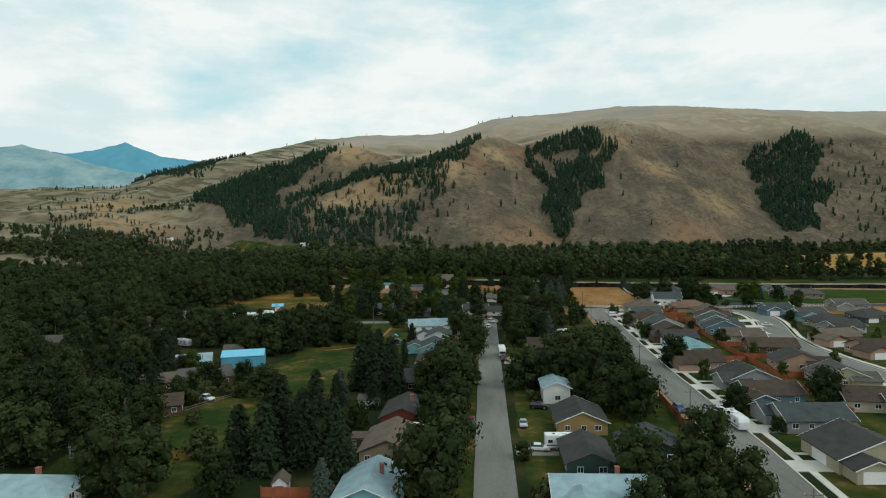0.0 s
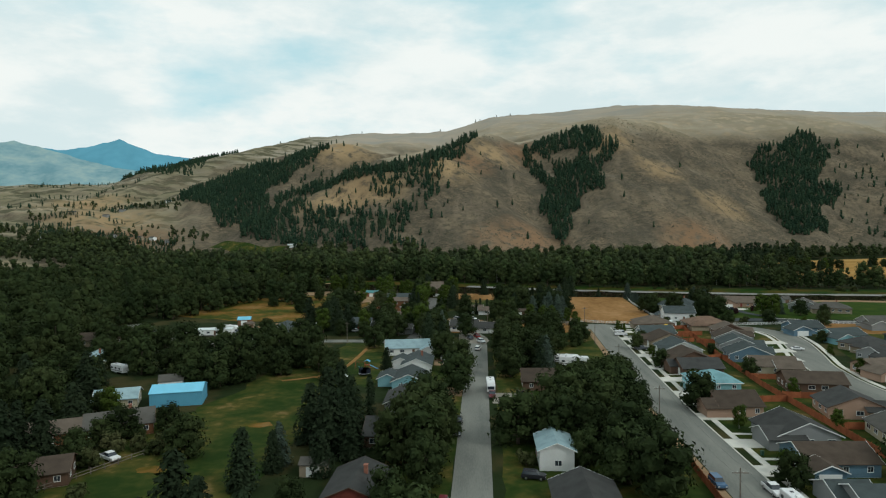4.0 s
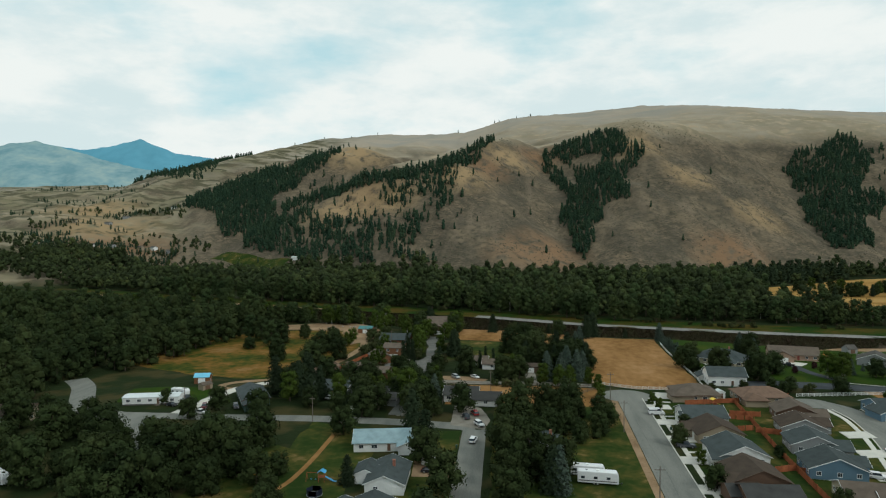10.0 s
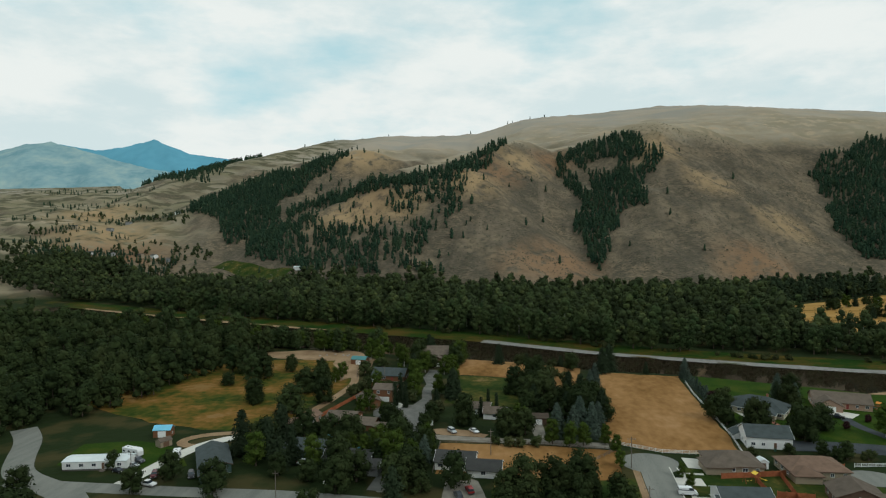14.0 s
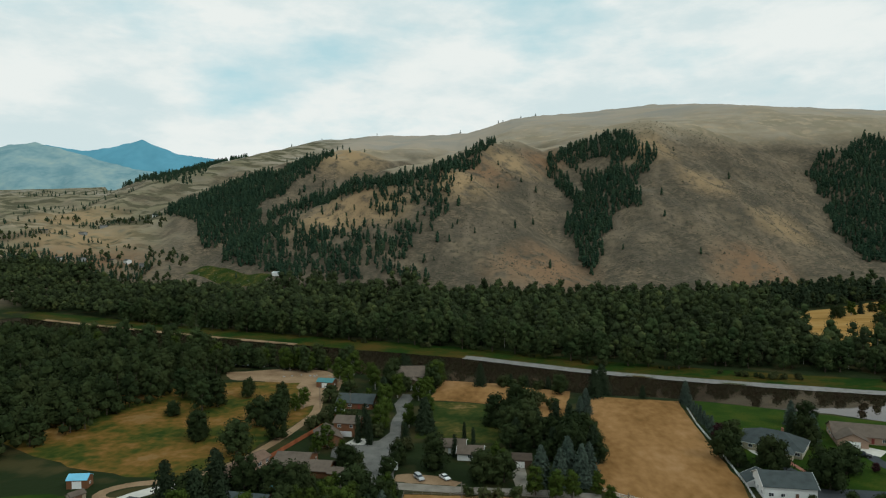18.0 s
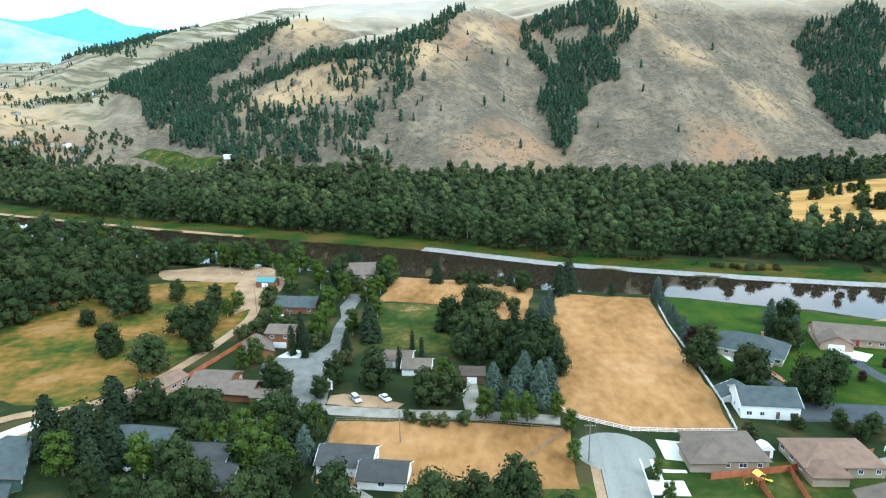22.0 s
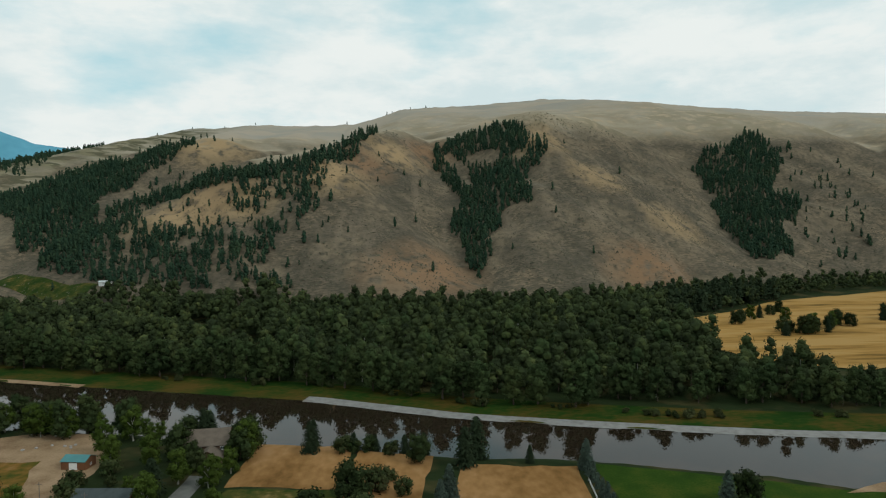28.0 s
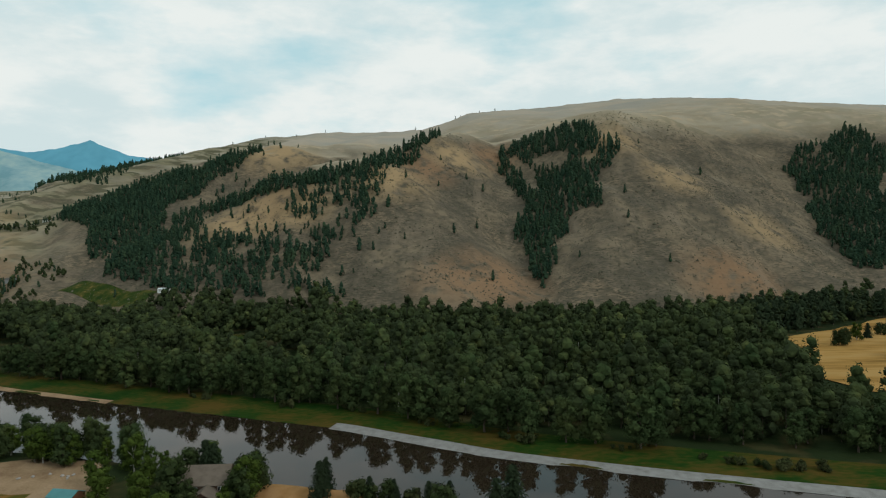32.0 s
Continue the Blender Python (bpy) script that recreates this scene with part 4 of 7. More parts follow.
def stand(name, spots, variants, mats, label, category):
    """Many plants joined: spots of (x, y, size), one object of stuff with its trunks as a part."""
    for index in (0, 1) if mats[1] else (0,):
        verts, faces, at = [], {}, 0
        for i, (x, y, s, ground) in enumerate(spots):
            v, fs = variants[i % len(variants)][index]
            a = (i * 2.399) % 6.283
            c, d = math.cos(a), math.sin(a)
            w = np.stack([v[:, 0] * c - v[:, 1] * d, v[:, 0] * d + v[:, 1] * c, v[:, 2]], 1) * s
            w += (x, y, ground - 0.1)
            verts.append(w)
            for f in fs:
                faces.setdefault(f.shape[1], []).append(f + at)
            at += len(v)
        me = mesh_np(name if index == 0 else "trunks", np.concatenate(verts), [np.concatenate(f) for f in faces.values()], mats[index])
        if index == 0:
            ob = tagged(new(name, me), label, category, kind="stuff")
        else:
            tr = tagged(new("trunks", me), "brown trunks among the leaves", kind="stuff")
            tr.parent = ob
    return ob


def variants_of(makers):
    return [(merge(c), merge(t)) for c, t in makers]


def scatter(poly, spacing, rng, sizes=(0.8, 1.2), jitter=0.45, keep=1.0, hole=None):
    xs, ys = [p[0] for p in poly], [p[1] for p in poly]
    out = []
    y, row = min(ys), 0
    while y < max(ys):
        x = min(xs) + (row % 2) * spacing / 2
        while x < max(xs):
            px, py = x + rng.uniform(-jitter, jitter) * spacing, y + rng.uniform(-jitter, jitter) * spacing
            if inside(poly, px, py) and rng.random() < keep and not (hole and hole(px, py)):
                out.append((px, py, rng.uniform(*sizes)))
            x += spacing
        y, row = y + spacing * 0.87, row + 1
    if out:
        z = land([o[0] for o in out], [o[1] for o in out])
        out = [(a, b, s, float(h)) for (a, b, s), h in zip(out, z)]
    return out


def wood_tree(rng, height, width, leaves, leaf, clumps, low=0.38, core=0.85):
    """A tree of a closed wood: a domed crown of rounded clumps, thick with leaf sprays, on a bare lower stem."""
    trunk = [limb((0, 0, -0.3), (0, 0, height * 0.55), 0.28, 0.14, 5)]
    cs, rs = [], []
    for k in range(clumps):
        u = k / max(1, clumps - 1)
        a = k * 2.4 + rng.uniform(-0.4, 0.4)
        d = width * 0.5 * (0.62 - 0.55 * u ** 1.6) * rng.uniform(0.75, 1.1)
        r = width * rng.uniform(0.2, 0.29)
        cs.append((d * math.cos(a), d * math.sin(a), height * (low + (0.85 - low) * u) + rng.uniform(-0.6, 0.6))), rs.append(r)
    cs, rs = np.array(cs), np.array(rs)
    crown = []
    for c, r in zip(cs, rs):
        v = ICO_LOW[0] * rng.uniform(core - 0.12, core + 0.12, (len(ICO_LOW[0]), 1)) * r * np.array([1, 1, 0.9])
        crown.append((v + c, ICO_LOW[1]))
    pick = rng.choice(len(cs), leaves, p=rs ** 2 / (rs ** 2).sum())
    d = rng.normal(size=(leaves, 3))
    d[:, 2] += 0.45
    d /= np.linalg.norm(d, axis=1)[:, None]
    at = cs[pick] + d * rs[pick][:, None] * rng.uniform(0.72, 1.16, (leaves, 1))
    crown.append(diamonds(at, d + rng.normal(size=(leaves, 3)) * 0.3, leaf, rng))
    return crown, trunk


def hill_pine(rng, height, width, leaves, leaf):
    """A pine of the slopes: an egg-shaped, uneven crown of needle clumps with a blunt top, over a short bare stem."""
    crown = []
    lean = rng.normal(size=2) * 0.04 * height
    for k in range(4):
        u = 0.2 + 0.68 * k / 3
        r = width * (0.34 - 0.27 * max(0.0, u - 0.34) ** 1.1) * rng.uniform(0.75, 1.15)
        a, d = k * 2.4 + rng.uniform(-0.5, 0.5), width * 0.2 * (1 - u) * rng.uniform(0.4, 1.3)
        v = ICO_LOW[0] * rng.uniform(0.7, 1.15, (len(ICO_LOW[0]), 1)) * r * np.array([1, 1, 1.25])
        crown.append((v + (d * math.cos(a) + lean[0] * u, d * math.sin(a) + lean[1] * u, u * height), ICO_LOW[1]))
    u = rng.uniform(0, 1, leaves)
    a = rng.uniform(0, 6.283, leaves)
    r = 0.5 * width * np.sqrt(np.clip(1 - u, 0, 1)) * np.minimum(1, (u + 0.25) / 0.4) * rng.uniform(0.6, 1.2, leaves)
    at = np.stack([r * np.cos(a) + lean[0] * u, r * np.sin(a) + lean[1] * u, height * (0.1 + 0.9 * u) - 0.1 * r], 1)
    nrm = np.stack([np.cos(a) * 0.8, np.sin(a) * 0.8, a * 0 + 0.7], 1)
    crown.append(diamonds(at, nrm + rng.normal(size=(leaves, 3)) * 0.4, leaf, rng, 1.4))
    return crown, [limb((0, 0, -0.3), (0, 0, height * 0.4), 0.25, 0.15, 4)]


rng = random.Random(5)
forest_kinds = variants_of([wood_tree(np.random.default_rng(s), 15.5 + 2.0 * (s * 5 % 7), 10.8 + 1.9 * (s * 3 % 4), 320, 0.7, 10, 0.14 + 0.06 * (s % 4), 0.74) for s in range(12)])
far_kinds = variants_of([wood_tree(np.random.default_rng(30 + s), 16 + 2.5 * (s % 4), 11.5 + 2 * (s % 3), 92, 1.35, 6) for s in range(7)])
yard_kinds = variants_of([wood_tree(np.random.default_rng(80 + s), 12 + 2.2 * (s % 5), 9 + 1.6 * (s % 3), 380, 0.72, 10, 0.14, 0.74) for s in range(8)])
thin_kinds = variants_of([wood_tree(np.random.default_rng(90 + s), 13 + 2.2 * (s % 5), 9.5 + 1.6 * (s % 3), 90, 1.25, 6, 0.2, 0.85) for s in range(7)])
FAR_WOOD = [(-1050, 915), (-760, 800), (-620, 745), (-520, 706), (-420, 690), (-300, 640), (-200, 606), (-100, 578), (0, 548), (60, 524), (120, 506), (180, 500), (225, 493), (240, 502), (216, 535), (214, 600), (232, 690), (246, 735), (275, 780), (220, 785), (140, 790), (60, 785), (-60, 795), (-100, 815), (-260, 838), (-420, 850), (-520, 850), (-600, 800), (-700, 795), (-760, 825), (-1050, 935)]


def clear(x, y):
    """Gaps in the river wood, and the two meadows in it."""
    if abs(x - -148) < 46 and -22 < y - 736 + 0.1 * (x - -148) < 14:
        return True
    if -425 < x < -268 and y > 818:
        return True
    return x > -420 and swell(np.array(x), np.array(y), 34, 9.0) > 0.47


spots = scatter(FAR_WOOD, 8.8, rng, (0.55, 1.25), hole=clear)
# lower trees towards the water
spots = [(x, y, size * min(1.0, 0.82 + 0.18 * max(0.0, y - float(shore(FAR_SHORE, x)) - 24) / 75), h) for x, y, size, h in spots]
front = [q for q in spots if q[1] < 640 and q[0] > -330]
stand("woodland", [q for k, q in enumerate(front) if k % 5], forest_kinds, (FOREST, BARK), "dense green cottonwood forest beyond the river", "forest")
stand("woodland", front[::5], forest_kinds, (COTTONWOOD, PALE_BARK), "lighter green cottonwoods with pale stems among the river forest", "forest")
stand("woodland", [q for q in spots if q[1] >= 640 or q[0] <= -330], far_kinds, (FOREST, None), "dense green forest towards the foot of the hill", "forest")
LEFT_WOOD = [(-620, 560), (-500, 590), (-300, 520), (-156, 478), (-140, 456), (-152, 428), (-160, 390), (-162, 356), (-170, 332), (-188, 320), (-182, 296), (-170, 276), (-160, 258), (-166, 200), (-160, 150), (-260, 60), (-700, 60)]


def round_homes(x, y):
    """The yards of the houses that stand in the woods."""
    return any((x - a) ** 2 + (y - b) ** 2 < r * r for a, b, r in ((-170, 262, 10), (-182, 205, 9), (-170, 248, 8), (-182, 193, 9)))


spots = scatter(LEFT_WOOD, 9.5, rng, (0.7, 1.25), keep=0.97, hole=round_homes)
stand("woodland", [q for q in spots if q[0] > -300], yard_kinds, (MAPLE, BARK), "dark green woods and yards full of trees", "forest")
stand("woodland", [q for q in spots if q[0] <= -300], thin_kinds, (MAPLE, None), "dark green woods farther up the river", "forest")

# conifers on the hill
far_pines = variants_of([hill_pine(np.random.default_rng(60 + s), 9.5 + 1.1 * s, 5.6 + 0.6 * (s % 3), 26, 1.4) for s in range(6)])
HILL_WOODS = [
    # the wooded left side of the knoll
    ([(-328, 1322), (-350, 1299), (-387, 1299), (-423, 1278), (-483, 1303), (-503, 1296), (-523, 1245), (-559, 1231), (-573, 1187), (-579, 1156), (-560, 1123), (-515, 1090), (-476, 1059), (-450, 1012), (-422, 978), (-404, 979), (-408, 1000), (-395, 991), (-365, 911), (-326, 890), (-312, 895), (-328, 966), (-355, 1042), (-369, 1049), (-377, 1076), (-391, 1091), (-398, 1140), (-363, 1153), (-366, 1176), (-362, 1207), (-338, 1256), (-320, 1284)], 5.2, 0.97),
    # the gully behind the golden spur
    ([(-10, 1197), (-41, 1129), (-81, 1053), (-117, 1039), (-154, 1039), (-192, 1044), (-226, 1049), (-291, 1203), (-326, 1165), (-351, 1132), (-365, 1107), (-365, 1071), (-328, 966), (-356, 1085), (-341, 1115), (-317, 1133), (-247, 1031), (-209, 1013), (-179, 1004), (-146, 999), (-113, 1011), (-77, 1008), (-53, 1046), (-32, 1083), (-29, 1121), (-7, 1190)], 5.0, 0.97),
    # the upper part of the spur
    ([(-180, 1008), (-148, 1007), (-77, 1008), (-48, 1039), (-65, 980), (-62, 967), (-72, 952), (-76, 920), (-85, 908), (-100, 910), (-98, 923), (-111, 938), (-122, 963), (-129, 939), (-149, 943), (-171, 960), (-183, 982), (-188, 1000)], 5.6, 0.72),
    # the lower slope
    ([(-345, 1044), (-278, 977), (-264, 962), (-244, 955), (-217, 924), (-201, 931), (-171, 912), (-153, 896), (-140, 916), (-127, 923), (-100, 910), (-85, 906), (-92, 899), (-109, 898), (-106, 877), (-118, 862), (-138, 851), (-143, 859), (-148, 848), (-92, 846), (-77, 827), (-250, 851), (-314, 887), (-337, 919), (-319, 944)], 5.6, 0.74),
    # the golden strip
    ([(-354, 1090), (-191, 1004), (-172, 952), (-129, 935), (-155, 902), (-204, 943), (-245, 969), (-345, 1044)], 9.5, 0.2),
    # the right fringe of the spur
    ([(-100, 910), (-68, 953), (-50, 963), (-51, 876), (-68, 868), (-74, 834), (-92, 848)], 9, 0.32),
    # the knoll's grassy side
    ([(-356, 1203), (-312, 1250), (-277, 1223), (-319, 1169), (-353, 1136)], 12, 0.3),
    # the middle wood
    ([(213, 1184), (176, 1225), (141, 1223), (111, 1232), (90, 1217), (75, 1214), (73, 1177), (82, 1161), (85, 1142), (96, 1100), (106, 1067), (109, 1047), (97, 1034), (88, 1001), (87, 983), (96, 970), (99, 940), (102, 901), (109, 885), (117, 891), (130, 917), (129, 942), (146, 968), (151, 1002), (165, 1003), (186, 983), (192, 996), (187, 1035), (202, 1073), (217, 1062), (219, 1079), (233, 1085), (233, 1107), (219, 1117), (211, 1148)], 5.0, 0.97),
    # the right wood
    ([(645, 1307), (611, 1288), (582, 1260), (559, 1245), (536, 1260), (491, 1214), (504, 1196), (491, 1165), (504, 1154), (466, 1095), (471, 1079), (461, 1055), (471, 1047), (472, 1029), (461, 977), (483, 962), (510, 981), (533, 998), (532, 1013), (538, 1041), (588, 1076), (609, 1108), (580, 1113), (572, 1120), (603, 1164), (622, 1177), (649, 1233), (642, 1250), (658, 1292)], 5.0, 0.98),
    # beside the right wood
    ([(654, 1274), (687, 1251), (665, 1213), (620, 1189)], 8, 0.5),
    # the slope beyond the right wood
    ([(616, 1172), (700, 1201), (715, 1173), (662, 1013), (651, 995), (499, 952), (547, 1042), (603, 1093)], 15, 0.42),
    # the far left skyline
    ([(-1190, 1990), (-900, 1996), (-790, 1990), (-780, 1940), (-820, 1860), (-900, 1740), (-1000, 1720), (-1080, 1800), (-1150, 1900)], 9, 0.9),
    # below the far left skyline
    ([(-960, 1600), (-850, 1510), (-745, 1425), (-700, 1440), (-696, 1521), (-760, 1680), (-850, 1840), (-900, 1750)], 11, 0.8),
]
CLEARINGS = [
    [(89, 1189), (103, 1186), (119, 1152), (125, 1168), (149, 1170), (171, 1140), (165, 1116), (144, 1131), (125, 1142), (124, 1065), (113, 1086), (105, 1151), (92, 1168)],
    [(181, 1116), (203, 1104), (200, 1084), (181, 1103)],
    [(185, 1065), (193, 1070), (190, 1020)],
]


def bare(x, y):
    return any(inside(c, x, y) for c in CLEARINGS)


def open_spots(x, y):
    """Clearings, and gaps of a few trees' width."""
    return bare(x, y) or swell(np.array(x), np.array(y), 13, 3.0) > 0.42


for k, (poly, gap, keep) in enumerate(HILL_WOODS):
    trees = scatter(poly, gap, rng, (0.5, 1.2), keep=keep, jitter=0.8, hole=open_spots if keep < 0.8 else bare)
    stand("pine_wood", trees, far_pines, (HAZED_PINE, None), "dark green pines on the dry hillside", "forest")


def sagebrush():
    """Low rounded bushes dotted over the steep face of the hill."""
    r = np.random.default_rng(3)
    x, y = r.uniform(-430, 760, 26000), r.uniform(820, 1230, 26000)
    z, e = land(x, y), 4.0
    slope = np.hypot(land(x + e, y) - z, land(x, y + e) - z) / e
    keep = (z > 7) & (slope > 0.42) & (swell(x, y, 60, 3.0) + r.uniform(-0.8, 0.8, len(x)) > -0.35)
    x, y, z = x[keep], y[keep], z[keep]
    size = r.uniform(0.5, 1.25, len(x)) * np.where(r.random(len(x)) > 0.97, 1.8, 1.0)
    ring = np.array([(math.cos(a), math.sin(a), 0.0) for a in (0, 1.05, 2.09, 3.14, 4.19, 5.24)] + [(0.1, 0, 0.95)])
    verts = ring[None] * size[:, None, None] * r.uniform(0.75, 1.25, (len(x), 7, 1)) + np.stack([x, y, z - 0.1], 1)[:, None]
    fan = np.array([(i, (i + 1) % 6, 6) for i in range(6)])
    faces = (np.arange(len(x)) * 7)[:, None, None] + fan[None]
    tagged(new("sagebrush", mesh_np("sagebrush", verts.reshape(-1, 3), [faces.reshape(-1, 3)], SAGE)), "grey-green sagebrush dotted over the steep dry slope", "shrubs", kind="stuff")


sagebrush()


# ---- buildings ----
WALLS = {
    "white": siding("white_siding", (0.72, 0.72, 0.7)), "cream": siding("cream_siding", (0.432, 0.382, 0.274)), "tan": siding("tan_siding", (0.302, 0.245, 0.173)),
    "blue": siding("blue_siding", (0.115, 0.194, 0.259)), "aqua": siding("aqua_siding", (0.216, 0.418, 0.461)), "grey": siding("grey_siding", (0.259, 0.266, 0.266)),
    "brown": siding("brown_siding", (0.122, 0.072, 0.047)), "red": siding("red_siding", (0.173, 0.043, 0.029)), "green": siding("green_siding", (0.050, 0.086, 0.072)),
    "log": siding("log_siding", (0.180, 0.079, 0.036), 0.3), "peach": siding("peach_siding", (0.396, 0.259, 0.187)), "metal_blue": siding("blue_metal_sheet", (0.11, 0.34, 0.48), 0.3, True), "yellow": siding("yellow_siding", (0.360, 0.238, 0.101)),
}
ROOFS = {
    "grey": shingle("grey_shingle", (0.085, 0.08, 0.071)), "dark": shingle("dark_shingle", (0.05, 0.05, 0.048)), "brown": shingle("brown_shingle", (0.062, 0.047, 0.036)),
    "slate": shingle("blue_grey_shingle", (0.055, 0.066, 0.066)), "pale": shingle("pale_blue_shingle", (0.24, 0.33, 0.355)), "tan": shingle("tan_shingle", (0.118, 0.094, 0.074)),
    "aqua": shingle("aqua_shingle", (0.16, 0.29, 0.31)), "metal_blue": siding("blue_metal_roof", (0.19, 0.52, 0.7), 0.4, True), "white": siding("white_metal_roof", (0.64, 0.68, 0.68), 0.4, True), "teal": siding("teal_metal_roof", (0.072, 0.216, 0.223), 0.4, True), "rust": shingle("rust_roof", (0.15, 0.098, 0.07)),
}
BROWN_TRIM = plain("brown_trim", (0.1, 0.06, 0.04))
WOODEN = ("log_siding", "brown_siding", "red_siding", "green_siding", "tan_siding", "peach_siding")
DOOR_RED = plain("red_door", (0.25, 0.05, 0.04))
DOOR_BROWN = plain("brown_door", (0.14, 0.08, 0.05))
BRICK = material("brick", [(0.2, 0.08, 0.055), (0.32, 0.14, 0.095)], 0.8, 0.9, fine=6, space="object")


def slab(a, b, c, d, thick, bm):
    """A roof slope: four corners, with thickness downward."""
    top = [bm.verts.new(p) for p in (a, b, c, d)]
    low = [bm.verts.new((p[0], p[1], p[2] - thick)) for p in (a, b, c, d)]
    bm.faces.new(top), bm.faces.new(low[::-1])
    for i in range(4):
        j = (i + 1) % 4
        bm.faces.new((top[j], top[i], low[i], low[j]))


def volume(root, x, y, w, d, h, wall, roof, kind="gable", axis="x", rise=0.42, over=0.55, trim=True, base=0.0):
    """One block of a building: walls with gables, a roof with eaves and thickness, and white barge boards. axis: the ridge's way."""
    span = (d if axis == "x" else w) / 2
    run = (w if axis == "x" else d) / 2
    top = h + rise * span
    put = (lambda a, b, z: (x + a, y + b, z)) if axis == "x" else (lambda a, b, z: (x - b, y + a, z))
    bm = bmesh.new()
    for s in ((-1, 1) if kind == "gable" else ()):
        v = [bm.verts.new(put(s * run, q, z)) for q, z in ((-span, base), (span, base), (span, h), (0, top - 0.02), (-span, h))]
        bm.faces.new(v if s > 0 else v[::-1])
    for s in (-1, 1):
        v = [bm.verts.new(put(a, s * span, z)) for a, z in ((-run, base), (run, base), (run, h), (-run, h))]
        bm.faces.new(v if s < 0 else v[::-1])
        if kind != "gable":
            v = [bm.verts.new(put(s * run, q, z)) for q, z in ((-span, base), (span, base), (span, h), (-span, h))]
            bm.faces.new(v if s > 0 else v[::-1])
    bmesh.ops.remove_doubles(bm, verts=bm.verts[:], dist=0.001)
    part("wall", bm, wall, root)
    bm = bmesh.new()
    eave = h - rise * over
    if kind == "gable":
        e = run + over * 0.8
        for s in (-1, 1):
            slab(put(-e, s * (span + over), eave + 0.12), put(e, s * (span + over), eave + 0.12), put(e, 0, top + 0.12), put(-e, 0, top + 0.12), 0.16, bm)
    else:
        e, g = run + over, max(0.0, run - span)
        hip_a, hip_b = put(-g, 0, top + 0.12), put(g, 0, top + 0.12)
        c = [put(a * e, b * (span + over), eave + 0.12) for a, b in ((-1, -1), (1, -1), (1, 1), (-1, 1))]
        slab(c[0], c[1], hip_b, hip_a, 0.16, bm), slab(c[2], c[3], hip_a, hip_b, 0.16, bm)
        for i, j, k in ((1, 2, hip_b), (3, 0, hip_a)):
            t = [bm.verts.new(p) for p in (c[i], c[j], k)]
            o = [bm.verts.new((p[0], p[1], p[2] - 0.16)) for p in (c[i], c[j], k)]
            bm.faces.new(t), bm.faces.new(o[::-1])
            for q in range(3):
                bm.faces.new((t[(q + 1) % 3], t[q], o[q], o[(q + 1) % 3]))
    bmesh.ops.recalc_face_normals(bm, faces=bm.faces[:])
    ob = part("roof", bm, roof, root)
    if trim and kind == "gable":
        for s in (-1, 1):
            bm = bmesh.new()
            e = run + over * 0.8 + 0.03
            for q in (-1, 1):
                slab(put(s * e - 0.03, q * (span + over), eave + 0.13), put(s * e + 0.03, q * (span + over), eave + 0.13), put(s * e + 0.03, 0, top + 0.13), put(s * e - 0.03, 0, top + 0.13), 0.19, bm)
            bmesh.ops.recalc_face_normals(bm, faces=bm.faces[:])
            part("barge_board", bm, BROWN_TRIM if wall.name in WOODEN else WHITE, ob)
    elif trim:
        bm = bmesh.new()
        e, f = run + over + 0.02, span + over + 0.02
        for a0, b0, a1, b1 in ((-e, -f, e, -f + 0.06), (-e, f - 0.06, e, f), (-e, -f + 0.06, -e + 0.06, f - 0.06), (e - 0.06, -f + 0.06, e, f - 0.06)):
            p, q = put(a0, b0, eave - 0.1), put(a1, b1, eave + 0.1)
            box(min(p[0], q[0]), min(p[1], q[1]), p[2], max(p[0], q[0]), max(p[1], q[1]), q[2], bm)
        part("gutter", bm, BROWN_TRIM if wall.name in WOODEN else WHITE, ob)
    return top


FRAMES = {}


